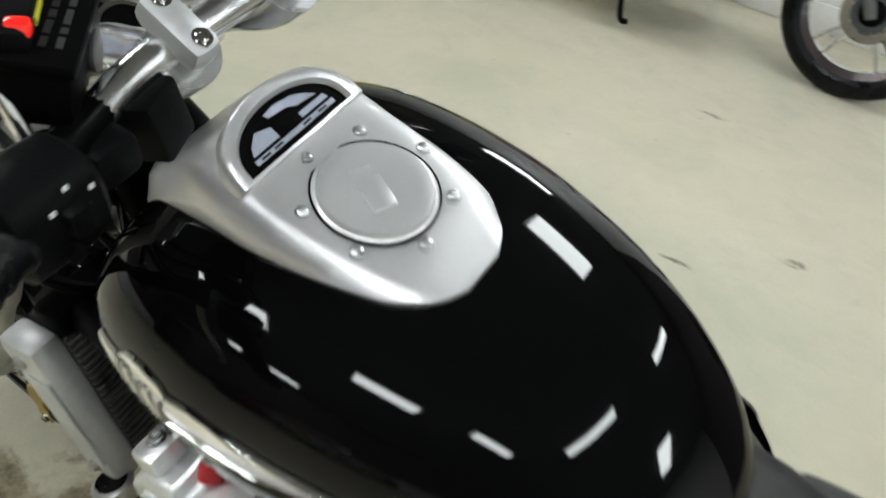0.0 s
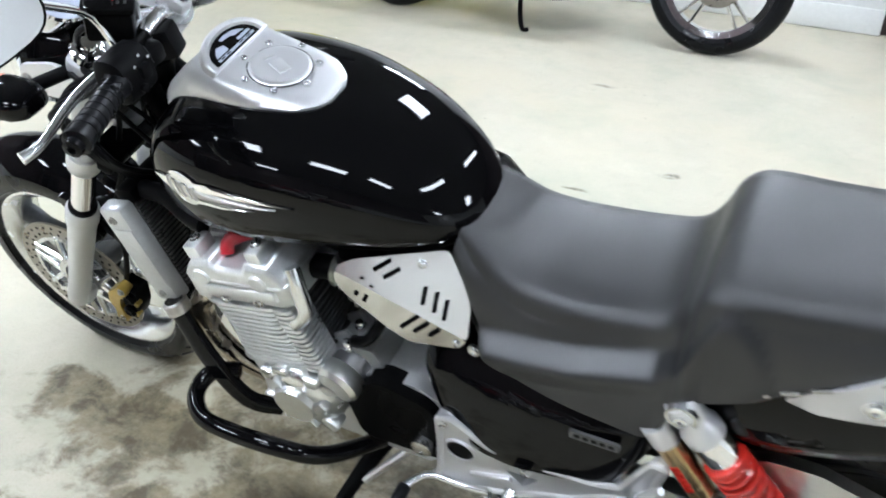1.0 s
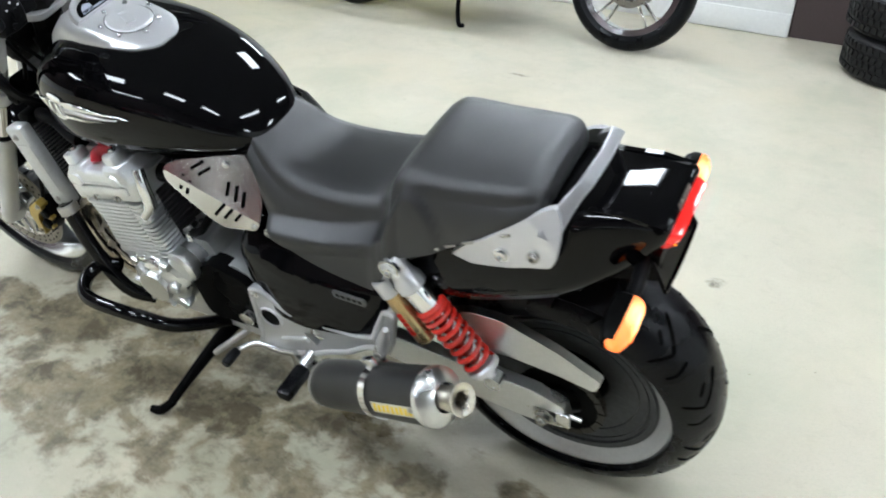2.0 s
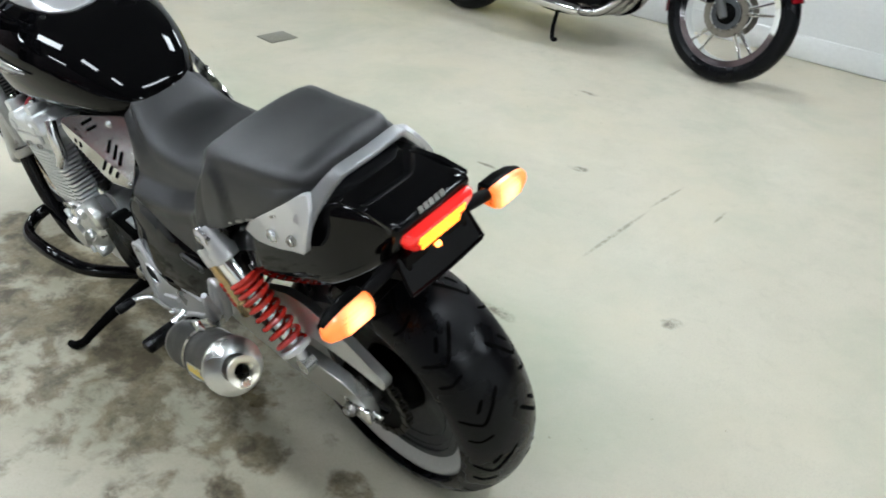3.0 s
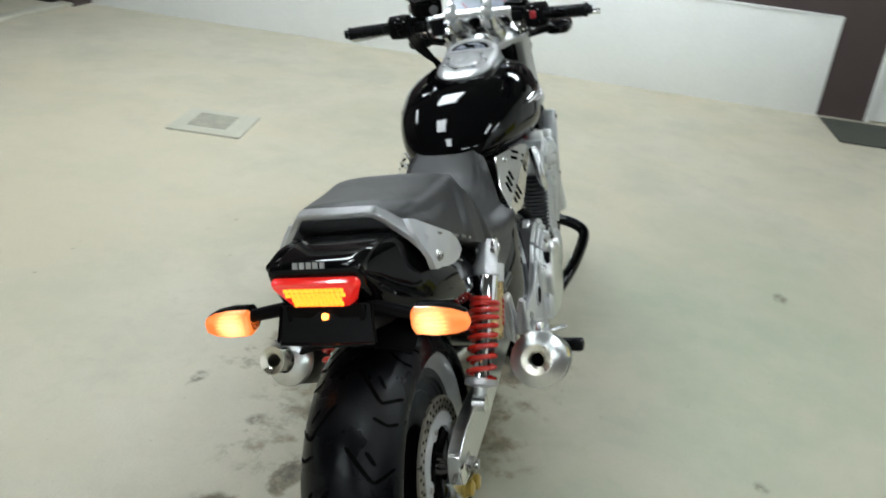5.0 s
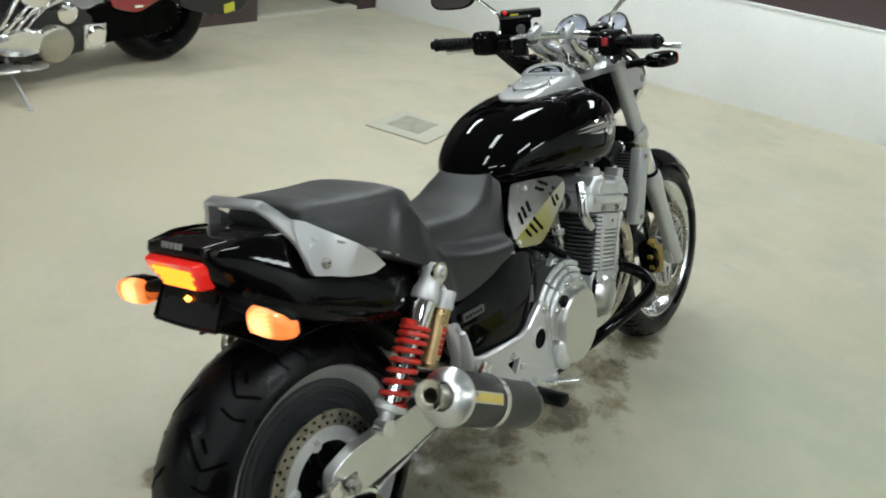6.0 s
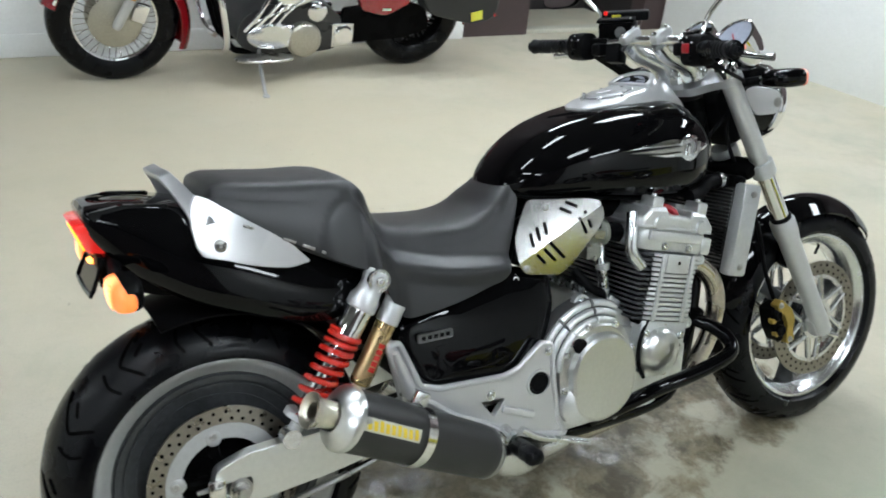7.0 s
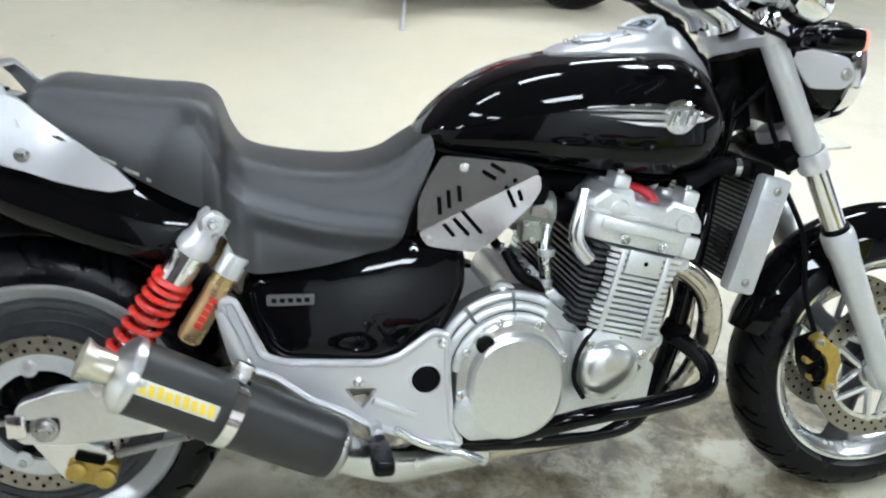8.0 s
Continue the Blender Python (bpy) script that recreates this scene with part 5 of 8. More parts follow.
    part("rest_pad", box(0.050, 0.030, 0.016, at(0.985, -0.188, 0.442, 0, 10, 0), bev=0.006), SATIN_ALU, ac, "flat pad on the cover's crown")
    part("pickup_wire", tube([(0.985, -0.172, 0.485), (0.945, -0.188, 0.472), (0.918, -0.196, 0.430), (0.916, -0.196, 0.385), (0.940, -0.186, 0.345)], 0.0045, 8, 4), DULL_BLACK, ac, "black pick-up wire")
    for a in np.linspace(0, 2 * math.pi, 6)[:-1]:
        bolt(ac, (0.978 + 0.058 * math.cos(a), -0.178, 0.40 + 0.058 * math.sin(a)), (0, -1, 0), 0.006, 0.012, POLISHED)
    gc = part("generator_cover", lathe([(0.082, -0.02), (0.082, 0.015), (0.074, 0.035), (0.06, 0.046), (0.045, 0.049), (0.04, 0.06), (0.001, 0.063)], (0.965, 0.165, 0.395), (0, 1, 0), 28), SATIN_ALU, e, "bright cast generator end cover", sharp=30)
    for a in np.linspace(0, 2 * math.pi, 7)[:-1]:
        bolt(gc, (0.965 + 0.072 * math.cos(a), 0.184, 0.395 + 0.072 * math.sin(a)), (0, 1, 0), 0.006, 0.012, POLISHED)
        part("web", box(0.03, 0.03, 0.008, at(0.965 + 0.05 * math.cos(a), 0.205, 0.395 + 0.05 * math.sin(a), 0, math.degrees(-a), 0), bev=0.003), CAST, gc)
    sm = part("starter_motor", lathe([(0.025, -0.06), (0.034, -0.05), (0.037, -0.02), (0.037, 0.060), (0.034, 0.066), (0.001, 0.067)], (0.862, 0.11, 0.480), (0.16, 1, -0.12), 30), GREY_CAST, e, "grey cylindrical starter housing")
    part("nose", lathe([(0.039, 0.060), (0.041, 0.063), (0.041, 0.088), (0.034, 0.096), (0.001, 0.098)], (0.862, 0.11, 0.480), (0.16, 1, -0.12), 26), SATIN_ALU, sm, "bright starter nose")
    for x, y, z, w, h, t in ((0.895, 0.185, 0.445, 0.045, 0.030, 25), (0.925, 0.196, 0.462, 0.030, 0.026, -10), (0.915, 0.205, 0.405, 0.040, 0.024, 40), (0.985, 0.196, 0.465, 0.034, 0.022, 15), (1.025, 0.190, 0.435, 0.026, 0.034, -20), (0.905, 0.200, 0.355, 0.035, 0.024, -35)):
        part("case_lug", box(w, 0.034, h, at(x, y, z, 0, t, 0), bev=0.007), SATIN_ALU, e)
    part("sprocket_cover", plate(rounded([(0.69, 0.32), (0.70, 0.47), (0.80, 0.50), (0.88, 0.44), (0.86, 0.31)], 0.03), 0.14, 0.185), SATIN_BLACK, e, "black sprocket cover", bevel=0.006)
    part("shift_linkage_hub", lathe([(0.02, 0), (0.02, 0.02), (0.01, 0.025)], (0.73, 0.18, 0.36), (0, 1, 0), 16), DULL_STEEL, e)
    part("engine_mount", plate(rounded([(0.742, 0.500), (0.775, 0.560), (0.800, 0.556), (0.845, 0.500)], 0.010, 3), -0.166, -0.150), CAST, e, bevel=0.003)
    bolt(e, (0.786, -0.166, 0.540), (0, -1, 0), 0.010, 0.006, POLISHED)
    for s in (-1, 1):
        part("breather_hose", tube([(0.80, s * 0.12, 0.60), (0.82, s * 0.15, 0.565), (0.845, s * 0.155, 0.55), (0.86, s * 0.14, 0.53)], 0.010, 10, 4), DULL_BLACK, e)
    part("oil_pan", box(0.3, 0.22, 0.06, at(0.86, 0, 0.245), bev=0.012), SATIN_BLACK, e)


engine()


OUTLET = material("straw_tinted_steel", (0.70, 0.66, 0.56), 0.30, metal=1.0, vary=0.10, scale=20, bump=0.0, rvary=0.04)


def exhaust():
    for y in (-0.15, -0.05, 0.05, 0.15):
        s = math.copysign(1, y)
        p = part("header_pipe", tube([(1.075, y, 0.585), (1.13, y * 1.02, 0.565), (1.178, y * 1.02, 0.51), (1.185, y, 0.43), (1.15, y * 0.9, 0.33), (1.07, y * 0.65, 0.25), (0.95, y * 0.55, 0.21), (0.8, y * 0.55, 0.195)], 0.0215, 16, 5), TITAN, bike, "heat-tinted steel header pipe")
        part("flange", box(0.018, 0.075, 0.05, at(1.083, y, 0.583, 0, 25, 0), bev=0.008), DULL_STEEL, p)
    for s in (-1, 1):
        part("collector", tube([(0.82, s * 0.06, 0.195), (0.7, s * 0.10, 0.20), (0.6, s * 0.18, 0.235), (0.51, s * 0.235, 0.295), (0.47, s * 0.247, 0.318)], 0.03, 18, 5, taper=[0.034, 0.036, 0.032, 0.033, 0.04]), POLISHED, bike, "silver exhaust link pipe")
        a, tip = Vector((0.50, s * 0.243, 0.307)), Vector((0.134, s * 0.289, 0.505))
        d = (tip - a).normalized()
        L = (tip - a).length
        can = part("silencer", lathe([(0.035, 0.0), (0.046, 0.004), (0.050, 0.012), (0.052, 0.03), (0.056, L - 0.075), (0.056, L - 0.066)], a, d, 44), DARK_CAN, bike, "dark grey round aftermarket silencer", sharp=40)
        part("end_cap", lathe([(0.0565, L - 0.074), (0.0585, L - 0.072), (0.0585, L - 0.062), (0.0570, L - 0.059), (0.048, L - 0.051), (0.034, L - 0.043), (0.0285, L - 0.041), (0.0285, L - 0.05)], a, d, 48, caps=False), SATIN_ALU, can, "turned aluminium end cap", sharp=20)
        part("outlet", lathe([(0.0245, L - 0.06), (0.0245, L - 0.016), (0.0252, L - 0.010), (0.031, L), (0.0315, L + 0.004), (0.0290, L + 0.0045), (0.0190, L + 0.0015), (0.0150, L - 0.002), (0.0145, L - 0.06)], a, d, 40, caps=False), OUTLET, can, "brass-tinted flared outlet", sharp=24)
        part("bore", lathe([(0.024, L - 0.05), (0.001, L - 0.049)], a, d, 24), SIPE, can)
        part("front_cap", lathe([(0.03, -0.010), (0.047, -0.001), (0.0508, 0.006), (0.0508, 0.010), (0.05, 0.012)], a, d, 40, caps=False), DULL_STEEL, can)
        part("clamp_band", lathe([(0.0555, L * 0.44), (0.0575, L * 0.44), (0.0575, L * 0.44 + 0.02), (0.0555, L * 0.44 + 0.02)], a, d, 44, ring=True), BRUSHED, can, "steel clamp band")
        part("band_tab", box(0.03, 0.014, 0.035, at(*(a + d * (L * 0.44 + 0.01) + V(0.022, -s * 0.01, 0.058)), 0, 30, 0), bev=0.003), POLISHED, can)
        # maker's strip on the outer face
        out = (V(0, s, 0) - d * d.dot(V(0, s, 0))).normalized()
        up = d.cross(out)
        if up.z < 0:
            up = -up
        base = out * math.cos(0.35) + up * math.sin(0.35)
        bm = bmesh.new()
        rows = []
        for i in range(7):
            t = 0.05 + 0.42 * i / 6
            w = out * math.cos(t) + up * math.sin(t)
            rows.append([bm.verts.new(a + d * (L * 0.53 + (L * 0.30) * j) + w * (0.0568)) for j in (0, 1)])
        for p, q in zip(rows, rows[1:]):
            bm.faces.new((p[0], p[1], q[1], q[0]))
        st = part("side_label", bm, DECAL_PALE, can, "pale foil label with yellow marks")
        bm = bmesh.new()
        for k in range(9):
            h = L * 0.54 + L * 0.028 * k * 1.1
            rr = []
            for i in range(5):
                t = 0.11 + (0.28 if k % 3 else 0.32) * i / 4
                w = out * math.cos(t) + up * math.sin(t)
                rr.append([bm.verts.new(a + d * (h + x + 0.004 * i / 4) + w * 0.0573) for x in (0, L * 0.021)])
            for p, q in zip(rr, rr[1:]):
                bm.faces.new((p[0], p[1], q[1], q[0]))
        tagged(part("label_mark", bm, DECAL_YELLOW, st), kind="stuff")
        bolt(can, a + d * (L - 0.08) + base * 0.056, base, 0.005, 0.003, DULL_STEEL, "rivet")


exhaust()


def radiator():
    u = (V(1.235, 0, 0.735) - V(1.195, 0, 0.55)).normalized()
    n = V(u.z, 0, -u.x)
    m = Matrix(((*n, 0), (0, 1, 0, 0), (*u, 0), (0, 0, 0, 1))).transposed()
    m.translation = V(1.234, 0, 0.636)
    core = part("radiator", box(0.034, 0.30, 0.19, m, bev=0.003), RADIATOR, bike, "dark finned radiator core")
    for k in range(22):
        z = -0.09 + 0.18 * k / 21
        part("core_tube", box(0.04, 0.296, 0.0026, m @ at(0, 0, z)), DULL_STEEL, core)
    for s in (-1, 1):
        sh = part("side_shroud", box(0.056, 0.034, 0.215, m @ at(0.010, s * 0.166, 0.0), bev=0.008), WHEEL_SILVER, core, "polished aluminium radiator side cover")
        for z in (-0.085, 0.085):
            bolt(sh, m @ V(0.012, s * 0.184, z), (0, s, 0), 0.006, 0.004, DULL_STEEL)
        part("pressing", box(0.04, 0.003, 0.13, m @ at(0.002, s * 0.1835, 0.0), bev=0.001), WHEEL_SILVER, sh)
    part("top_tank", box(0.045, 0.3, 0.03, m @ at(0, 0, 0.108), bev=0.01), SATIN_BLACK, core)
    for s in (-1, 1):
        part("hose", tube([m @ V(-0.02, s * 0.12, 0.105), m @ V(-0.08, s * 0.13, 0.10), m @ V(-0.12, s * 0.14, 0.07), m @ V(-0.15, s * 0.145, 0.06)], 0.016, 14, 4), DULL_BLACK, core, "black coolant hose")
    part("hose_clip", lathe([(0.017, 0), (0.019, 0), (0.019, 0.012), (0.017, 0.012)], m @ V(-0.055, -0.127, 0.104), (1, 0, 0), 20, ring=True), POLISHED, core)


radiator()


def frame_tubes():
    fr = part("frame", tube([(1.235, 0, 0.93), (1.27, 0, 0.80)], 0.032, 18, 1), SATIN_BLACK, bike, "black steel tube frame")
    for s in (-1, 1):
        part("down_tube", tube([(1.25, s * 0.02, 0.85), (1.2, s * 0.07, 0.74), (1.165, s * 0.11, 0.6), (1.13, s * 0.125, 0.42), (1.09, s * 0.125, 0.29), (1.03, s * 0.125, 0.245), (0.85, s * 0.125, 0.235), (0.68, s * 0.13, 0.25), (0.62, s * 0.135, 0.33)], 0.0175, 14, 5), GLOSS_BLACK, fr)
        part("backbone", tube([(1.24, s * 0.03, 0.89), (1.1, s * 0.07, 0.73), (0.85, s * 0.09, 0.715), (0.66, s * 0.10, 0.70), (0.6, s * 0.12, 0.52), (0.6, s * 0.13, 0.34)], 0.02, 12, 4), SATIN_BLACK, fr)
        part("rear_rail", tube([(0.64, s * 0.1, 0.70), (0.4, s * 0.12, 0.655), (0.2, s * 0.12, 0.68), (0.02, s * 0.10, 0.75)], 0.016, 12, 4), SATIN_BLACK, fr)
        loop = [(1.12, 0.18, 0.37), (1.165, 0.205, 0.374), (1.172, 0.25, 0.366), (1.13, 0.29, 0.368), (1.06, 0.302, 0.376), (0.95, 0.297, 0.378), (0.89, 0.26, 0.335), (0.84, 0.16, 0.27)]
        if s < 0:
            # the right-hand guard has been knocked in and sits closer
            loop = [(1.125, -0.14, 0.435), (1.15, -0.188, 0.42), (1.153, -0.230, 0.40), (1.125, -0.256, 0.38), (1.04, -0.250, 0.356), (0.95, -0.232, 0.335), (0.88, -0.195, 0.298), (0.83, -0.138, 0.252)]
        g = part("engine_guard", tube(loop, 0.0165, 14, 5), GLOSS_BLACK, bike, "glossy black tubular engine guard")
        if s > 0:
            part("guard_stay", tube([(1.205, 0.185, 0.545), (1.162, 0.20, 0.425), (1.108, 0.20, 0.315), (1.06, 0.17, 0.27)], 0.0175, 14, 4), GLOSS_BLACK, g, "straight black stay of the guard")
            part("collar", lathe([(0.019, -0.012), (0.023, -0.010), (0.023, 0.010), (0.019, 0.012)], (1.200, 0.187, 0.532), (0.35, -0.1, 1), 18), DULL_STEEL, g, "bright clamp collar")
        else:
            part("clamp", lathe([(0.022, -0.015), (0.026, -0.012), (0.026, 0.012), (0.022, 0.015)], (1.13, -0.135, 0.445), (0.2, -0.3, 1), 16), SATIN_BLACK, g)
        bolt(g, (0.865, s * 0.17, 0.27), (0, s, 0), 0.008, 0.01, DULL_STEEL)
    part("swing_pivot_casting", plate(rounded([(0.56, 0.33), (0.575, 0.47), (0.66, 0.5), (0.68, 0.3)], 0.02), -0.14, 0.14), SATIN_BLACK, fr)
    # added black block that stops the view through the frame
    part("frame_filler", box(0.24, 0.20, 0.22, at(0.52, 0, 0.52), bev=0.02), DULL_BLACK, bike, "added black filler box inside the frame")


frame_tubes()

SLOTS = [((0.673, 0.676), (0.672, 0.703)), ((0.688, 0.687), (0.687, 0.714)), ((0.705, 0.698), (0.704, 0.722)), ((0.742, 0.747), (0.763, 0.736)), ((0.756, 0.759), (0.778, 0.747)),
         ((0.778, 0.726), (0.795, 0.691)), ((0.792, 0.738), (0.806, 0.702)), ((0.679, 0.660), (0.697, 0.640)), ((0.695, 0.670), (0.721, 0.642)), ((0.708, 0.683), (0.742, 0.646))]


def side_panels():
    for s in (-1, 1):
        # folded polished plate: two facets meeting at a slanting crease
        rear, ahead = (0.637, 0.645), (0.833, 0.748)

        def depth(x, z):
            f = (x - rear[0]) / (ahead[0] - rear[0])
            zc = rear[1] + f * (ahead[1] - rear[1])
            ridge = 0.152 + 0.020 * f
            up = z - zc
            return ridge - (up * (0.62 if s > 0 else 0.34) if up > 0 else -up * 0.02)
        upper = rounded([rear, (0.639, 0.691), (0.653, 0.722), (0.680, 0.768), (0.806, 0.762), (0.826, 0.756), ahead], 0.008, 2)
        lower = rounded([rear, ahead, (0.838, 0.722), (0.825, 0.697), (0.762, 0.630), (0.733, 0.611), (0.654, 0.622)], 0.008, 2)
        up = part("slotted_side_plate", plate(upper, 0, 0.003, f=lambda p: (p[0], s * (depth(p[0], p[2]) + p[1]), p[2])), BRUSHED, bike, "polished folded side plate with cut slots", sharp=20)
        part("lower_facet", plate(lower, 0, 0.003, f=lambda p: (p[0], s * (depth(p[0], p[2]) + p[1]), p[2])), BRUSHED, up, sharp=20)
        for a, b in SLOTS:
            d = (Vector(b) - Vector(a)).normalized()
            w = Vector((-d.y, d.x)) * 0.0032
            q = [Vector(a) + w, Vector(b) + w, Vector(b) - w, Vector(a) - w]
            bm = plate([tuple(v) for v in q], 0, 0.0006, f=lambda p: (p[0], s * (depth(p[0], p[2]) + 0.0044 + p[1]), p[2]))
            part("slot", bm, SIPE, up)
        for x, z in ((0.714, 0.750), (0.655, 0.634)):
            bolt(up, (x, s * (depth(x, z) + 0.003), z), (0, s, 0), 0.006, 0.003, POLISHED)
        # black side cover
        out = rounded([(0.362, 0.574), (0.44, 0.594), (0.62, 0.634), (0.722, 0.612), (0.722, 0.545), (0.69, 0.48), (0.625, 0.418), (0.56, 0.414), (0.40, 0.436), (0.352, 0.53)], 0.018, 3)
        c = Vector((sum(p[0] for p in out) / len(out), sum(p[1] for p in out) / len(out)))
        def bulge(p):
            x, z = p
            return (-0.75 * max(0.0, z - 0.555) if s > 0 else 0.0) + 0.140 + (0.044 if s > 0 else 0.034) * max(0.0, 1 - ((x - 0.53) / 0.25) ** 2) * max(0.0, 1 - ((z - 0.49) / 0.17) ** 2) + (0.52 - z) * (0.20 if s > 0 else 0.10)
        rings = [[(c.x + (x - c.x) * g, s * (bulge((c.x + (x - c.x) * g, c.y + (z - c.y) * g)) + e), c.y + (z - c.y) * g) for x, z in out] for g, e in ((1.0, -0.05), (1.0, 0.0), (0.97, 0.006), (0.85, 0.008), (0.6, 0.008), (0.3, 0.008), (0.05, 0.008))]
        sc = part("side_cover", loft(rings), GLOSS_BLACK, bike, "glossy black side cover", sharp=50)
        y = bulge((0.43, 0.545)) + (0.0135 if s < 0 else 0.0165)
        bd = part("badge", plate(rounded([(0.392, 0.534), (0.468, 0.534), (0.468, 0.552), (0.392, 0.552)], 0.005), s * (y - 0.003), s * (y + 0.002)), GREY_CAST, sc, "small dull silver rectangular badge")
        for k in range(5):
            part("badge_mark", box(0.0085, 0.001, 0.0075, at(0.404 + 0.013 * k, s * (y + 0.0022), 0.543, 0, 8, 0)), DULL_BLACK, bd)
        bolt(sc, (0.632, s * 0.145, 0.614), (0, s, 0), 0.008, 0.006, POLISHED)
        # footrest hanger
        outl = rounded([(0.318, 0.552), (0.338, 0.556), (0.362, 0.50), (0.378, 0.458), (0.42, 0.444), (0.575, 0.436), (0.61, 0.445), (0.666, 0.488), (0.69, 0.480), (0.694, 0.40), (0.704, 0.31), (0.722, 0.272), (0.64, 0.288), (0.56, 0.318), (0.515, 0.345), (0.455, 0.372), (0.40, 0.418), (0.368, 0.432), (0.344, 0.432), (0.336, 0.47)], 0.008, 3)
        hole = rounded([(0.515, 0.392), (0.572, 0.388), (0.545, 0.352)], 0.006, 2)
        hp = part("footrest_hanger", plate(outl, s * 0.180, s * 0.196, [hole]), SILVER, bike, "silver cast footrest hanger plate", sharp=30, bevel=0.003)
        line = [V(x, s * 0.196, z) for x, z in outl]
        cen = sum(line, Vector()) / len(line)
        part("raised_edge", tube([p + (cen - p).normalized() * 0.005 for p in line], 0.0065, 8, 1, closed=True), SILVER, hp)
        part("plug_ring", lathe([(0.024, 0), (0.029, 0), (0.028, 0.0045), (0.025, 0.0045)], (0.652, s * 0.196, 0.402), (0, s, 0), 30, ring=True), SILVER, hp)
        part("plug", lathe([(0.024, -0.002), (0.024, 0.002), (0.02, 0.004), (0.018, 0.001), (0.001, 0.001)], (0.652, s * 0.196, 0.402), (0, s, 0), 26), DULL_BLACK, hp, "round black plug")
        part("raised_rib", box(0.08, 0.012, 0.014, at(0.60, s * 0.197, 0.352, 0, 22, 0), bev=0.003), SILVER, hp)
        for x, z in ((0.679, 0.466), (0.538, 0.402), (0.355, 0.443), (0.71, 0.283)):
            bolt(hp, (x, s * 0.196, z), (0, s, 0), 0.008, 0.005, POLISHED)
        # passenger peg folded up against the hanger
        pg = part("passenger_footrest", tube([(0.352, s * 0.212, 0.452), (0.344, s * 0.218, 0.478), (0.334, s * 0.224, 0.510), (0.320, s * 0.230, 0.548)], 0.012, 12, 4, taper=[0.013, 0.0145, 0.0115, 0.006]), SILVER, hp, "folded silver passenger footrest")
        part("pivot_block", box(0.030, 0.026, 0.034, at(0.356, s * 0.208, 0.446, 0, -20, 0), bev=0.005), POLISHED, pg)
        bolt(pg, (0.358, s * 0.221, 0.446), (0, s, 0), 0.009, 0.006, DULL_STEEL)
        # rider peg with rubber
        rp = part("rider_footrest", tube([(0.565, s * 0.195, 0.322), (0.568, s * 0.23, 0.312)], 0.013, 12, 1), POLISHED, bike, "rider footrest with black rubber")
        part("rubber", box(0.036, 0.085, 0.028, at(0.568, s * 0.272, 0.304, 0, 0, 0), bev=0.009), RUBBER, rp)
        part("foot_lever", tube([(0.60, s * 0.21, 0.318), (0.65, s * 0.205, 0.285 if s < 0 else 0.298), (0.72, s * 0.205, 0.262 if s < 0 else 0.29), (0.75, s * 0.24, 0.262 if s < 0 else 0.29)], 0.0075, 10, 4), POLISHED, bike, "bright foot lever")
    part("toe_rubber", lathe([(0.011, 0), (0.012, 0.005), (0.012, 0.04), (0.009, 0.045)], (0.75, 0.24, 0.29), (0, 1, 0), 14), RUBBER, bike)


side_panels()


def shock(s):
    top, bot = V(0.314, s * 0.172, 0.674), V(0.135, s * 0.16, 0.405)
    d = (bot - top).normalized()
    L = (bot - top).length
    sh = part("rear_shock", lathe([(0.001, -0.02), (0.022, -0.016), (0.026, 0.0), (0.022, 0.012), (0.024, 0.03), (0.029, 0.04), (0.029, 0.058), (0.025, 0.062)], top, d, 24), SILVER, bike, "rear shock absorber with red coil spring")
    part("chrome_sleeve", lathe([(0.025, 0.055), (0.026, 0.06), (0.026, 0.115), (0.022, 0.12)], top, d, 26), CHROME, sh)
    part("damper_rod", lathe([(0.016, 0.1), (0.016, L - 0.03)], top, d, 20), CHROME, sh)
    part("lower_seat", lathe([(0.03, L - 0.05), (0.034, L - 0.046), (0.034, L - 0.036), (0.014, L - 0.03), (0.012, L)], top, d, 24), SILVER, sh)
    part("lower_eye", lathe([(0.018, -0.014), (0.018, 0.014)], bot, (0, 1, 0), 20), POLISHED, sh)
    part("upper_eye", lathe([(0.022, -0.02), (0.022, 0.02)], top - V(0, 0, 0), (0, 1, 0), 20), POLISHED, sh)
    bolt(sh, top + V(0, s * 0.02, 0), (0, s, 0), 0.009, 0.006, POLISHED)
    # coil: close wound above, open below
    side = d.orthogonal().normalized()
    up = d.cross(side)
    pts = []
    h0, h1 = 0.110, L - 0.045
    turns = 9.0
    n = int(turns * 18)
    for i in range(n + 1):
        f = i / n
        g = f ** 1.35
        a = 2 * math.pi * turns * f
        pts.append(top + d * (h0 + (h1 - h0) * g) + (side * math.cos(a) + up * math.sin(a)) * 0.0278)
    part("spring", tube(pts, 0.0054, 9, 1), RED_SPRING, sh, "red coil spring")
    # remote reservoir ahead of it
    a = V(0.334, s * 0.172, 0.592)
    keep, d = d, (V(0.270, s * 0.172, 0.482) - a).normalized()
    res = part("reservoir", lathe([(0.015, 0), (0.020, 0.004), (0.020, 0.125), (0.016, 0.13)], a, d, 26), GOLD_PALE, sh, "gold shock reservoir")
    part("cap", lathe([(0.021, -0.034), (0.022, -0.03), (0.022, 0.004), (0.019, 0.006)], a, d, 26), SILVER, res)
    part("bridge", tube([top + V(0.012, 0, -0.01), top + V(0.03, 0, -0.03), a + V(0.002, 0, 0.03)], 0.010, 12, 4), SILVER, res)
    strokes(res, "red_marking", a + d * 0.09 + V(-0.004, s * 0.0198, -0.008), -d, d.cross(V(0, s, 0)), [0.009] * 5, 0.012, 0.002, RED_SPRING, 0.3)


shock(1)
shock(-1)


CHAIN = material("oily_chain", (0.05, 0.047, 0.04), 0.4, metal=0.8, vary=0.3, bump=0.0)


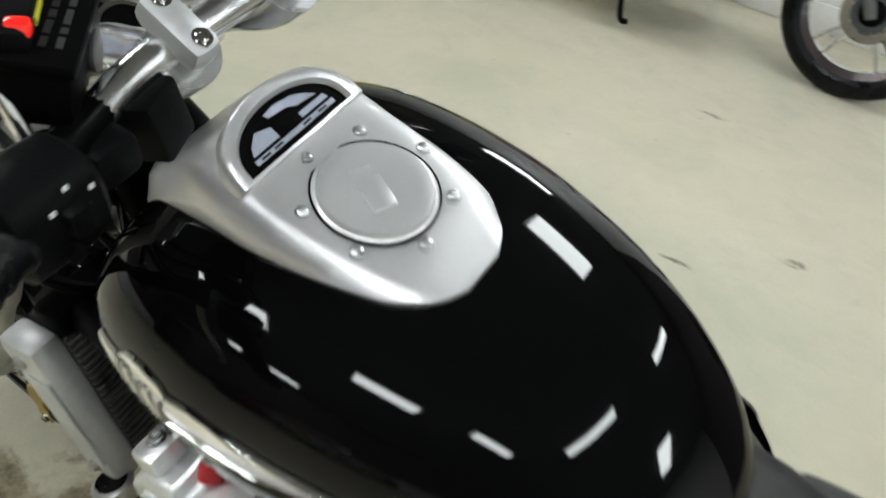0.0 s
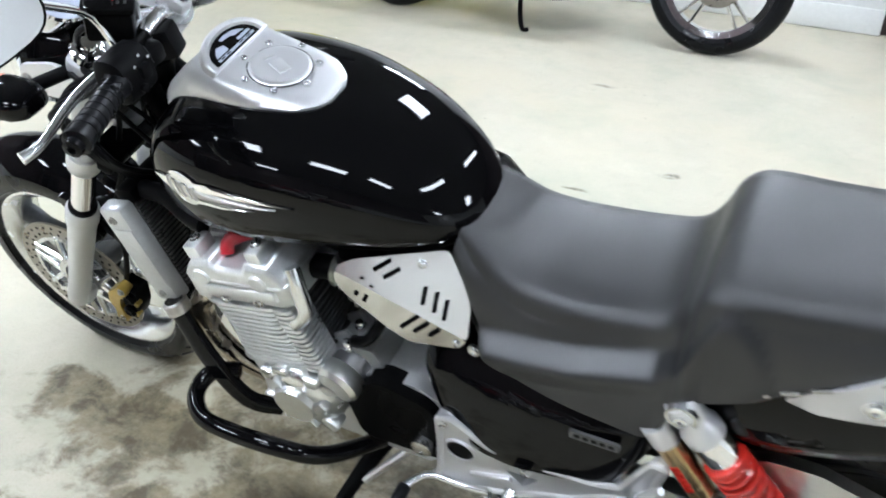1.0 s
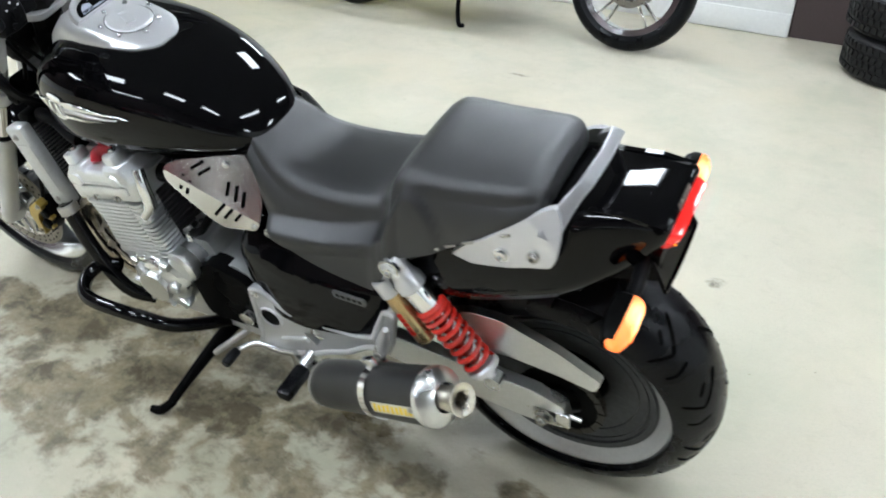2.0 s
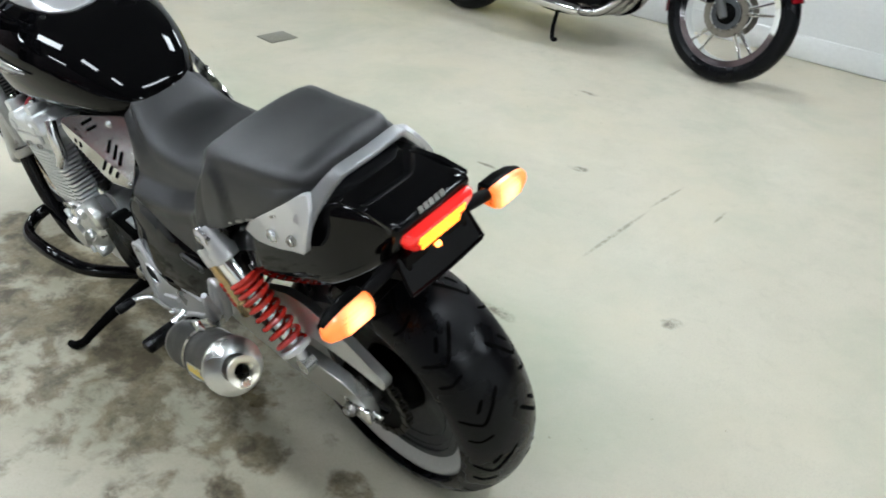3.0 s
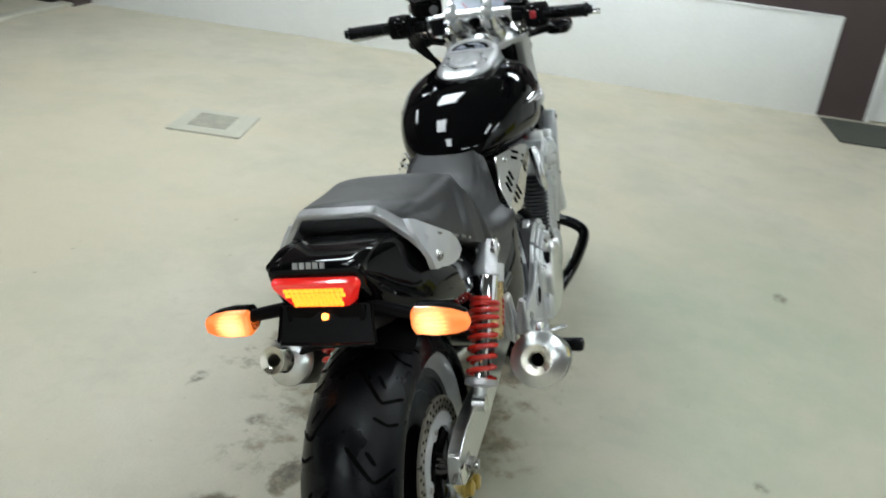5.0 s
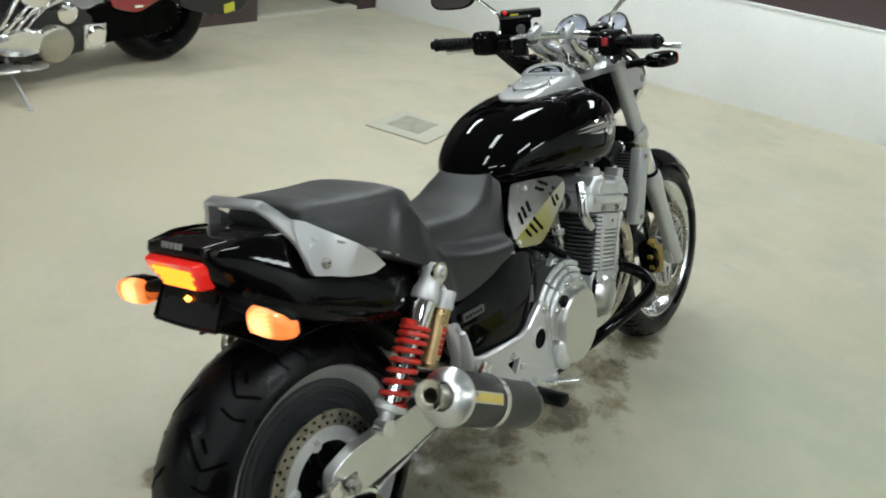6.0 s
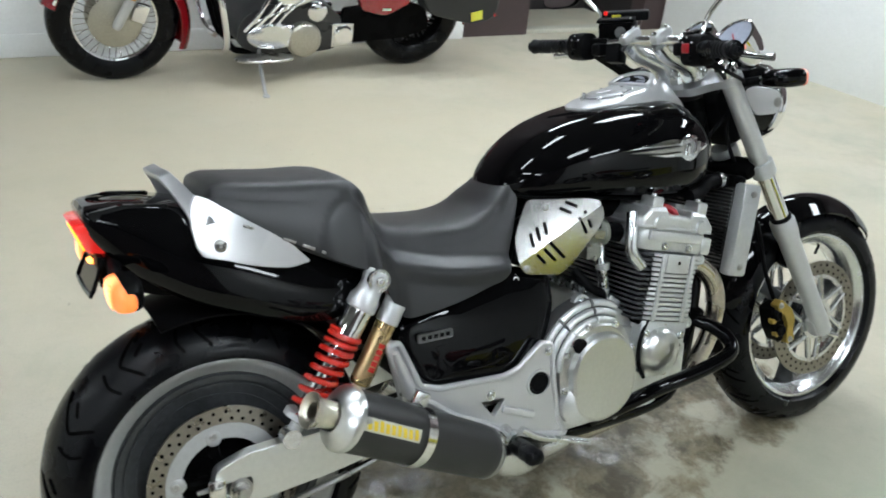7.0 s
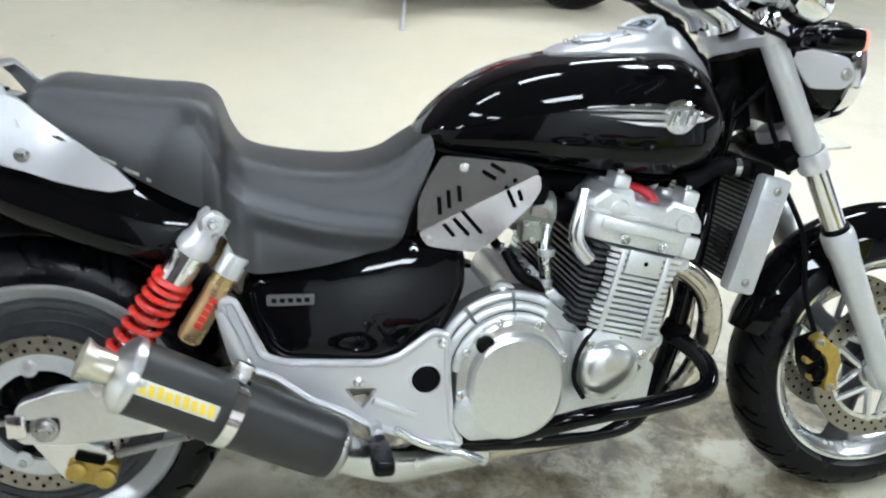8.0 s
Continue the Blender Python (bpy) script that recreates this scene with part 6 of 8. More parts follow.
def swingarm():
    for s in (-1, 1):
        arm = rounded([(-0.012, 0.318), (0.0, 0.368), (0.06, 0.388), (0.135, 0.392), (0.22, 0.395), (0.45, 0.42), (0.62, 0.43), (0.62, 0.36), (0.45, 0.345), (0.22, 0.305), (0.08, 0.292), (0.0, 0.298)], 0.012, 3)
        slot = rounded([(0.005, 0.318), (0.062, 0.32), (0.062, 0.342), (0.005, 0.34)], 0.006, 2)
        y0, y1 = (0.118, 0.146)
        sw = part("swingarm", plate(arm, s * y0, s * y1, [slot]), SATIN_ALU, bike, "polished aluminium swingarm", bevel=0.006, sharp=30)
        part("axle_nut", lathe([(0.022, -0.03), (0.022, 0.002), (0.016, 0.003), (0.016, 0.014), (0.01, 0.016), (0.01, 0.022), (0.001, 0.022)], (RA[0] + 0.012, s * 0.146, RA[2]), (0, s, 0), 6 if s > 0 else 24), DULL_STEEL, sw)
        part("adjuster_plate", box(0.03, 0.01, 0.04, at(-0.002, s * 0.148, 0.332), bev=0.003), BRUSHED, sw)
        part("adjuster_bolt", tube([(-0.012, s * 0.135, 0.332), (-0.035, s * 0.135, 0.331)], 0.005, 8, 1), DULL_STEEL, sw)
        part("axle_spacer", lathe([(0.016, 0), (0.016, 0.05)], (RA[0], s * 0.075, RA[2]), (0, s, 0), 20), DULL_STEEL, sw)
    part("pivot_brace", box(0.08, 0.24, 0.06, at(0.5, 0, 0.385), bev=0.015), POLISHED, bike)
    # chain guard and chain on the left
    g = [(0.30, 0.50), (0.19, 0.545), (0.13, 0.548), (0.02, 0.508), (-0.07, 0.458), (-0.058, 0.425), (0.02, 0.44), (0.12, 0.448), (0.28, 0.43)]
    cg = part("chain_guard", plate(rounded(g, 0.01, 3), 0.108, 0.128), SATIN_ALU, bike, "brushed metal chain guard", bevel=0.006)
    n = 0
    links = []
    bm = bmesh.new()
    c1, r1, c2, r2 = V(RA[0], 0, RA[2]), 0.092, V(0.69, 0, 0.40), 0.045
    path = []
    dv = (c2 - c1)
    ang = math.atan2(dv.z, dv.x)
    k = math.acos((r1 - r2) / dv.length)
    for t in np.linspace(ang + k, ang + 2 * math.pi - k, 24):
        path.append(c1 + V(math.cos(t), 0, math.sin(t)) * r1)
    for t in np.linspace(ang - k, ang + k, 10):
        path.append(c2 + V(math.cos(t), 0, math.sin(t)) * r2)
    path.append(path[0])
    dist = [0]
    for a, b in zip(path, path[1:]):
        dist.append(dist[-1] + (b - a).length)
    count = int(dist[-1] / 0.0159)
    for i in range(count):
        q = dist[-1] * i / count
        j = max(0, min(len(path) - 2, int(np.searchsorted(dist, q)) - 1))
        f = (q - dist[j]) / max(dist[j + 1] - dist[j], 1e-6)
        p = path[j].lerp(path[j + 1], f)
        t = (path[j + 1] - path[j]).normalized()
        m = Matrix(((*t, 0), (0, 1, 0, 0), (-t.z, 0, t.x, 0), (0, 0, 0, 1))).transposed()
        m.translation = p + V(0, 0.0975, 0)
        for e in (-1, 1):
            box(0.017, 0.0025, 0.014, m @ at(0, e * (0.008 if i % 2 else 0.0055), 0), bm)
        lathe([(0.005, -0.007), (0.005, 0.007)], p + V(0, 0.0975, 0), (0, 1, 0), 8, bm)
    tagged(part("drive_chain", bm, CHAIN, bike, "dark steel drive chain"), kind="stuff")
    # rear caliper below the arm on the right
    cal = part("rear_caliper", box(0.085, 0.05, 0.05, at(0.10, -0.10, 0.225, 0, 18, 0), bev=0.012), GOLD, bike, "gold rear brake caliper")
    part("bridge", box(0.05, 0.056, 0.014, at(0.10, -0.10, 0.252, 0, 18, 0), bev=0.004), SATIN_BLACK, cal)
    for e in (-1, 1):
        part("piston_boss", lathe([(0.017, 0), (0.017, 0.012), (0.012, 0.015), (0.001, 0.015)], (0.10 + e * 0.022, -0.122, 0.225 - e * 0.008), (0, -1, 0), 18), GOLD, cal)
    part("torque_arm", tube([(0.14, -0.11, 0.25), (0.3, -0.12, 0.29), (0.46, -0.125, 0.34)], 0.007, 8, 2), DULL_STEEL, cal)
    part("caliper_bracket", plate(rounded([(0.0, 0.30), (0.05, 0.31), (0.14, 0.25), (0.06, 0.21)], 0.01), -0.118, -0.104), POLISHED, cal)


swingarm()


def side_stand():
    st = part("side_stand", tube([(0.84, 0.13, 0.245), (0.865, 0.19, 0.218), (0.895, 0.29, 0.172), (0.915, 0.352, 0.138)], 0.012, 12, 4, taper=[0.02, 0.017, 0.013, 0.011]), SATIN_BLACK, bike, "black side stand on the ground")
    part("foot", tube([(0.91, 0.345, 0.141), (0.93, 0.372, 0.130), (0.955, 0.378, 0.129)], 0.010, 10, 3, taper=[0.011, 0.012, 0.009]), SATIN_BLACK, st)
    part("return_spring", tube([(0.79, 0.15, 0.25), (0.86, 0.22, 0.205)], 0.008, 8, 1), DULL_STEEL, st)


side_stand()


def front_end():
    U = V(-0.484, 0, 0.875).normalized()   # up along the fork
    def on(h, y=0.105):
        """A point h metres up the fork from the axle line."""
        return V(1.621, 0, 0.315) + U * h + V(0, y, 0)
    fk = part("fork", lathe([(0.001, 0), (0.032, 0.002), (0.034, 0.01), (0.034, 0.05), (0.03, 0.058)], on(0.5, 0), U, 20), WARM_SILVER, bike, "silver telescopic front fork")
    for s in (-1, 1):
        y = s * 0.105
        part("slider", lathe([(0.018, -0.03), (0.024, -0.02), (0.0245, 0.02), (0.0235, 0.1), (0.026, 0.22), (0.0275, 0.29), (0.031, 0.31), (0.031, 0.345), (0.027, 0.352), (0.024, 0.353)], on(0, y), U, 26), WARM_SILVER, fk, "silver fork slider")
        part("dust_seal", lathe([(0.026, 0), (0.026, 0.008), (0.022, 0.01)], on(0.352, y), U, 22), DULL_BLACK, fk)
        part("stanchion", lathe([(0.0215, 0), (0.0215, 0.45)], on(0.34, y), U, 24), CHROME, fk, "chromed fork stanchion")
        part("fork_cover", lathe([(0.0215, 0), (0.0225, 0.004), (0.0225, 0.215), (0.0215, 0.22)], on(0.525, y), U, 26), WARM_SILVER, fk)
        part("lower_clamp", lathe([(0.028, 0), (0.0295, 0.004), (0.0295, 0.034), (0.028, 0.038)], on(0.487, y), U, 26), WARM_SILVER, fk)
        part("fork_cap", lathe([(0.024, 0), (0.026, 0.002), (0.026, 0.012), (0.018, 0.018), (0.012, 0.018), (0.012, 0.028), (0.001, 0.029)], on(0.775, y), U, 6 if False else 24), CHROME, fk, "chrome fork top cap")
        part("axle_clamp", box(0.06, 0.035, 0.055, Matrix.Translation(on(0.0, s * 0.095)) @ at(0, 0, 0, 0, -29, 0), bev=0.012), WARM_SILVER, fk)
        # gold caliper behind the leg
        p = on(0.10, s * 0.092) + V(-0.105, 0, -0.05)
        turn = Matrix.Translation(p) @ at(0, 0, 0, 0, -22, 0)

        def band(outline, y0, y1):
            bm = plate(rounded(outline, 0.006, 2), s * y0, s * y1)
            bm.transform(turn)
            return bm
        cal = part("front_caliper", band([(-0.028, -0.05), (0.018, -0.046), (0.026, 0.0), (0.016, 0.05), (-0.026, 0.052), (-0.034, 0.0)], -0.022, 0.018), SATIN_BLACK, bike, "dark front caliper with a gold body", bevel=0.004)
        part("gold_body", band([(-0.012, 0.060), (0.010, 0.064), (0.018, 0.046), (0.034, 0.022), (0.034, -0.012), (0.018, -0.036), (0.014, -0.066), (-0.014, -0.060), (-0.006, -0.034), (0.006, -0.012), (0.004, 0.018), (-0.010, 0.036)], 0.006, 0.030), GOLD, cal, "gold painted caliper half", bevel=0.004)
        for e in (-1, 1):
            part("piston_boss", lathe([(0.015, 0), (0.015, 0.010), (0.010, 0.014), (0.001, 0.013)], p + V(-0.016 - 0.008 * e, s * 0.017, 0.022 * e), (0, s, 0), 18), SATIN_BLACK, cal)
            bolt(cal, turn @ V(0.0, s * 0.030, 0.052 * e), (0, s, 0), 0.006, 0.005, DULL_STEEL)
            part("finger", band([(-0.036, 0.020 * e - 0.007), (-0.008, 0.020 * e - 0.006), (-0.008, 0.020 * e + 0.006), (-0.036, 0.020 * e + 0.007)], 0.010, 0.024), GOLD, cal)
        part("brake_hose", tube([p + V(-0.01, 0, 0.05), p + V(-0.05, 0, 0.14), p + V(-0.06, -s * 0.02, 0.25), on(0.45, s * 0.07) + V(-0.06, 0, 0)], 0.0055, 8, 5), DULL_BLACK, cal, "black brake hose")
    part("lower_yoke", box(0.06, 0.22, 0.034, Matrix.Translation(on(0.505, 0) + V(-0.03, 0, 0)) @ at(0, 0, 0, 0, -29, 0), bev=0.012), SATIN_BLACK, fk, "dark lower fork yoke")
    yk = part("top_yoke", plate(rounded([(-0.045, -0.04), (-0.05, 0.04), (-0.012, 0.085), (0.0, 0.128), (0.045, 0.132), (0.05, 0.08), (0.035, 0.0), (0.05, -0.08), (0.045, -0.132), (0.0, -0.128), (-0.012, -0.085)], 0.018, 3), 0, 0.02,
                               f=lambda p: tuple(on(0.745, 0) + V(0.875, 0, 0.484) * (p[0] - 0.02) + V(0, 1, 0) * p[2] + U * p[1])), SILVER, fk, "silver top fork yoke", bevel=0.004)
    part("stem_nut", lathe([(0.022, 0), (0.022, 0.012), (0.014, 0.018), (0.001, 0.018)], on(0.775, 0) + V(-0.045, 0, -0.02), U, 6), CHROME, yk)
    lock = part("ignition_lock", lathe([(0.021, -0.02), (0.021, 0.010), (0.019, 0.013), (0.014, 0.011), (0.001, 0.011)], on(0.770, 0) + V(-0.020, 0, 0.0), U, 26), SATIN_BLACK, yk, "black ignition lock")
    part("bezel", lathe([(0.0195, 0.008), (0.024, 0.008), (0.024, 0.013), (0.0195, 0.014)], on(0.770, 0) + V(-0.020, 0, 0.0), U, 28, ring=True), CHROME, lock, "bright ring")
    # bar risers and clamps
    hb = part("handlebar", tube([(1.094, -0.125, 1.064), (1.100, -0.08, 1.067), (1.100, 0, 1.068), (1.100, 0.08, 1.067), (1.094, 0.125, 1.064)], 0.0125, 16, 5), POLISHED, bike, "bright wide handlebar")
    for s in (-1, 1):
        ri = part("riser", tube([(1.205, s * 0.046, 0.985), (1.190, s * 0.047, 1.008), (1.158, s * 0.049, 1.024), (1.118, s * 0.051, 1.040), (1.094, s * 0.052, 1.064)], 0.018, 18, 5, taper=[0.031, 0.029, 0.025, 0.024, 0.026]), POLISHED, hb, "polished gooseneck handlebar riser")
        part("clamp", box(0.056, 0.027, 0.024, at(1.095, s * 0.052, 1.080, 0, -28, 0), bev=0.009), WHEEL_SILVER, ri, "pale silver bar clamp")
        for e in (-1, 1):
            q = V(1.095, s * 0.052, 1.080) + V(0.875, 0, 0.46).normalized() * (0.0175 * e) + V(-0.46, 0, 0.875) * 0.0125
            bolt(ri, q, V(-0.46, 0, 0.875), 0.0052, 0.004, CHROME)
        # grips, switch boxes, levers, fluid reservoirs
        lift = 0.010 if s > 0 else 0.0
        part("bar_end_tube", tube([(1.094, s * 0.124, 1.064), (1.080, s * 0.165, 1.060 + lift * 0.6), (1.060, s * 0.22, 1.05 + lift), (1.036, s * 0.335, 1.049 + lift)], 0.0122, 14, 4), SATIN_BLACK, hb)
        gd = (V(1.020, s * 0.345, 1.051) - V(1.052, s * 0.24, 1.05)).normalized()
        g0 = V(1.056, s * 0.222, 1.05 + lift)
        gp = part("grip", lathe([(0.0185, 0), (0.0195, 0.004), (0.0165, 0.01), (0.0165, 0.11), (0.0185, 0.114), (0.0185, 0.12), (0.012, 0.123), (0.012, 0.132), (0.006, 0.134), (0.006, 0.128), (0.001, 0.128)], g0, gd, 22), RUBBER, hb, "black rubber handlebar grip")
        for k in range(7):
            part("grip_ridge", lathe([(0.0163, 0), (0.0176, 0.001), (0.0176, 0.005), (0.0163, 0.006)], g0 + gd * (0.018 + 0.0125 * k), gd, 18, ring=True), RUBBER, gp)
        sb = part("switch_box", loft([[(1.066 + 0.028 * math.copysign(abs(math.cos(t)) ** 0.7, math.cos(t)) * g, s * yy, 1.048 + lift + 0.034 * math.copysign(abs(math.sin(t)) ** 0.7, math.sin(t)) * g) for t in [2 * math.pi * i / 20 for i in range(20)]] for yy, g in ((0.228, 0.7), (0.222, 0.95), (0.19, 1.0), (0.17, 0.95), (0.165, 0.75))]), DULL_BLACK, hb, "black handlebar switch box")
        part("switch", box(0.014, 0.016, 0.02, at(1.038, s * 0.19, 1.053 + lift), bev=0.003), DULL_BLACK if s > 0 else RED_PLASTIC, sb, "rocker switch")
        part("button", lathe([(0.006, 0), (0.006, 0.006), (0.001, 0.007)], (1.040, s * 0.2, 1.033 + lift), (-1, 0, 0), 12), DULL_BLACK, sb)
        for k, (dy, dz) in enumerate(((0.0, 0.022), (0.012, 0.012), (-0.014, 0.012))):
            part("mark", box(0.001, 0.0035, 0.0028, at(1.0385, s * 0.19 + dy, 1.053 + lift + dz)), WHITE_MARK, sb)
        lv = part("lever", tube([(1.085, s * 0.155, 1.045), (1.115, s * 0.18, 1.044), (1.118, s * 0.25, 1.04), (1.10, s * 0.33, 1.034), (1.105, s * 0.36, 1.033)], 0.0075, 10, 5, taper=[0.012, 0.009, 0.0075, 0.006, 0.0085]), POLISHED, hb, "silver control lever")
        part("perch", box(0.05, 0.034, 0.03, at(1.085, s * 0.14, 1.05, 0, 0, 0), bev=0.008), DULL_BLACK, lv)
        base = at(1.126, s * (0.133 if s > 0 else 0.135), 1.098 if s > 0 else 1.068, 0, -12, (38 if s > 0 else 26) * s)
        g = 1.0 if s > 0 else 0.7
        rs = part("fluid_reservoir", box(0.062 * g, 0.085 * g, 0.04 * g, base, bev=0.007), SATIN_BLACK, hb, "black fluid reservoir")
        part("lid", box(0.067 * g, 0.090 * g, 0.009, base @ at(0, 0, 0.0245 * g), bev=0.003), SATIN_BLACK, rs)
        for e1 in (-1, 1):
            bolt(rs, base @ V(0.024 * e1 * g, 0.036 * e1 * g, 0.029 * g), (0, 0, 1), 0.003, 0.002, POLISHED, "screw")
        for k in range(6 if s > 0 else 0):
            y = -0.031
            for wd in ((0.011, 0.008, 0.014, 0.006, 0.010), (0.008, 0.013, 0.007, 0.012, 0.009))[k % 2]:
                part("lid_mark", box(0.0038, wd, 0.0008, base @ at(-0.022 + 0.0088 * k, y + wd / 2, 0.0292)), WHITE_GREY, rs)
                y += wd + 0.003
        part("sight_glass", lathe([(0.013 * g, 0), (0.013 * g, 0.003), (0.010 * g, 0.004), (0.001, 0.003)], base @ V(-0.031 * g, -0.012, -0.002), base.to_3x3() @ V(-1, 0, 0.1), 18), GREY_CAST, rs)
        part("pivot_arm", tube([(1.135, s * 0.140, 1.058), (1.112, s * 0.128, 1.048), (1.086, s * 0.128, 1.040)], 0.008, 10, 3), DULL_BLACK, lv)
        bolt(lv, (1.088, s * 0.128, 1.047), (-0.2, 0, 1), 0.0065, 0.006, DULL_STEEL)
        mr = part("mirror", tube([(1.095, s * 0.17, 1.065), (1.115, s * 0.175, 1.12), (1.11, s * 0.235, 1.17), (1.105, s * 0.262, 1.19)], 0.0055, 10, 5), CHROME, bike, "rear view mirror on a chrome stem")
        rings = []
        for x, g in ((1.125, 0.35), (1.118, 0.75), (1.108, 0.96), (1.098, 1.0), (1.095, 0.98)):
            rings.append([(x + 0.22 * 0.046 * g * math.sin(t), s * 0.322 + 0.080 * g * math.copysign(abs(math.cos(t)) ** 0.6, math.cos(t)), 1.198 + 0.046 * g * math.copysign(abs(math.sin(t)) ** 0.6, math.sin(t))) for t in [2 * math.pi * i / 24 for i in range(24)]])
        part("shell", loft(rings), SATIN_BLACK, mr)
        bm = bmesh.new()
        bm.faces.new([bm.verts.new((p[0] - 0.0008, s * 0.322 + (p[1] - s * 0.322) * 0.94, 1.198 + (p[2] - 1.198) * 0.92)) for p in rings[-1]])
        part("glass", bm, MIRROR, mr, "mirror glass")
        if s > 0:
            unit = at(1.142, 0.124, 1.128, 0, -8, 42)
            bx = part("alarm_box", box(0.036, 0.112, 0.024, unit, bev=0.006), DULL_BLACK, hb, "small black box with a red lamp")
            part("stalk", tube([(1.138, 0.130, 1.070), (1.145, 0.128, 1.098), (1.142, 0.124, 1.122)], 0.007, 10, 3), DULL_BLACK, bx)
            part("red_lamp", box(0.014, 0.010, 0.010, unit @ at(-0.013, 0.046, 0.009), bev=0.003), LENS_RED, bx, "small red lamp")
            part("label", box(0.001, 0.022, 0.010, unit @ at(-0.0185, 0.020, 0.0)), YELLOW, bx, "yellow label")
        # front turn signals
        ts = part("front_turn_signal", tube([(1.285, s * 0.115, 0.965), (1.295, s * 0.16, 0.972), (1.30, s * 0.185, 0.975)], 0.011, 12, 3), DULL_BLACK, bike, "black front turn signal")
        rings = []
        for x, g in ((1.255, 0.35), (1.26, 0.75), (1.28, 0.95), (1.32, 1.0), (1.334, 0.98)):
            rings.append([(x, s * 0.215 + 0.038 * g * math.copysign(abs(math.cos(t)) ** 0.6, math.cos(t)), 0.978 + 0.021 * g * math.copysign(abs(math.sin(t)) ** 0.6, math.sin(t))) for t in [2 * math.pi * i / 20 for i in range(20)]])
        part("housing", loft(rings), GLOSS_BLACK, ts, sharp=60)
        part("lens", loft([[(x, s * 0.215 + (p[1] - s * 0.215) * g, 0.978 + (p[2] - 0.978) * g) for p in rings[-1]] for x, g in ((1.335, 0.99), (1.342, 0.97), (1.346, 0.85))]), FRONT_AMBER, ts, "pale orange lens")
        # gauges
        gx = V(-0.76, 0, 0.65).normalized()
        c = V(1.315, s * 0.062, 1.06)
        ga = part("gauge", lathe([(0.03, -0.075), (0.042, -0.06), (0.05, -0.03), (0.053, 0.0), (0.054, 0.012), (0.05, 0.016), (0.047, 0.012), (0.047, 0.006)], c, gx, 36, caps=False), CHROME, bike, "round chrome instrument")
        part("back", lathe([(0.001, -0.0755), (0.0305, -0.075)], c, gx, 24), CHROME, ga)
        part("dial", lathe([(0.048, 0.004), (0.047, 0.008), (0.001, 0.008)], c, gx, 32), GAUGE_FACE, ga, "pale dial")
        part("needle", box(0.003, 0.036, 0.001, Matrix.Translation(c + gx * 0.0095) @ gx.to_track_quat("Z", "Y").to_matrix().to_4x4() @ at(0, 0, 0, 0, 0, 40)), RED_PLASTIC, ga)
    rb = part("relay_box", box(0.040, 0.038, 0.044, at(1.090, 0.096, 1.040, 0, 10, 20), bev=0.004), DULL_BLACK, bike, "small black relay box")
    part("warning_lamp_panel", box(0.03, 0.09, 0.012, at(1.27, 0, 1.045, 0, -38, 0), bev=0.004), DULL_BLACK, bike, "black warning lamp panel")
    # headlamp
    hl = part("headlamp", lathe([(0.02, -0.09), (0.055, -0.085), (0.08, -0.05), (0.09, -0.01), (0.092, 0.02)], (1.415, 0, 0.91), (0.97, 0, -0.12), 36), GLOSS_BLACK, bike, "round headlamp with chrome rim", sharp=40)
    part("rim", lathe([(0.09, 0.018), (0.097, 0.022), (0.097, 0.04), (0.09, 0.052), (0.084, 0.05), (0.084, 0.03)], (1.415, 0, 0.91), (0.97, 0, -0.12), 40, ring=True), CHROME, hl, "chrome headlamp rim")
    part("lens", lathe([(0.085, 0.04), (0.07, 0.052), (0.04, 0.06), (0.001, 0.064)], (1.415, 0, 0.91), (0.97, 0, -0.12), 36), HEAD_GLASS, hl, "clear headlamp lens")
    for s in (-1, 1):
        br = part("headlamp_bracket", plate(rounded([(1.30, 0.945), (1.35, 0.955), (1.425, 0.94), (1.44, 0.905), (1.42, 0.885), (1.35, 0.885)], 0.015, 3), s * 0.095, s * 0.102), SILVER, bike, "pale silver headlamp bracket", bevel=0.002)
        bolt(br, (1.42, s * 0.102, 0.912), (0, s, 0), 0.009, 0.004, DULL_STEEL)
    part("headlamp_wiring", box(0.1, 0.13, 0.14, at(1.33, 0, 0.885, 0, -29, 0), bev=0.03), DULL_BLACK, bike, "black wiring cluster behind the headlamp")
    # cables looping ahead of the steering head
    for k, (y0, y1, bow) in enumerate(((0.16, 0.05, 0.10), (-0.16, -0.05, 0.12), (0.15, -0.02, 0.15), (-0.14, 0.03, 0.06), (0.13, 0.08, 0.03))):
        part("cable", tube([(1.10, y0, 1.04), (1.17, y0 * 1.1, 1.0), (1.27 + bow * 0.3, (y0 + y1) / 2, 0.95), (1.25, y1, 0.84), (1.16, y1, 0.76)], 0.0045, 8, 6), DULL_BLACK, bike, "black control cable")
    for k in range(5):
        d = 0.011 * k
        part("cable", tube([(1.10, 0.15 + d, 1.035), (1.20 + d, 0.185 + d * 0.5, 1.0 - d), (1.285 + d * 0.6, 0.172 - d, 0.90 - d), (1.29 - d, 0.135, 0.80), (1.22, 0.10 - d, 0.73)], 0.0055, 8, 6), DULL_BLACK, bike, "black control cable")
    for s in (-1, 1):
        part("brake_line", tube([(1.12, s * 0.12, 1.07), (1.2, s * 0.13, 1.06), (1.27, s * 0.10, 0.98), (1.30, s * 0.06, 0.84), (1.37, s * 0.05, 0.72)], 0.005, 8, 6), DULL_BLACK, bike, "black brake line")
    # mudguard
    rings = []
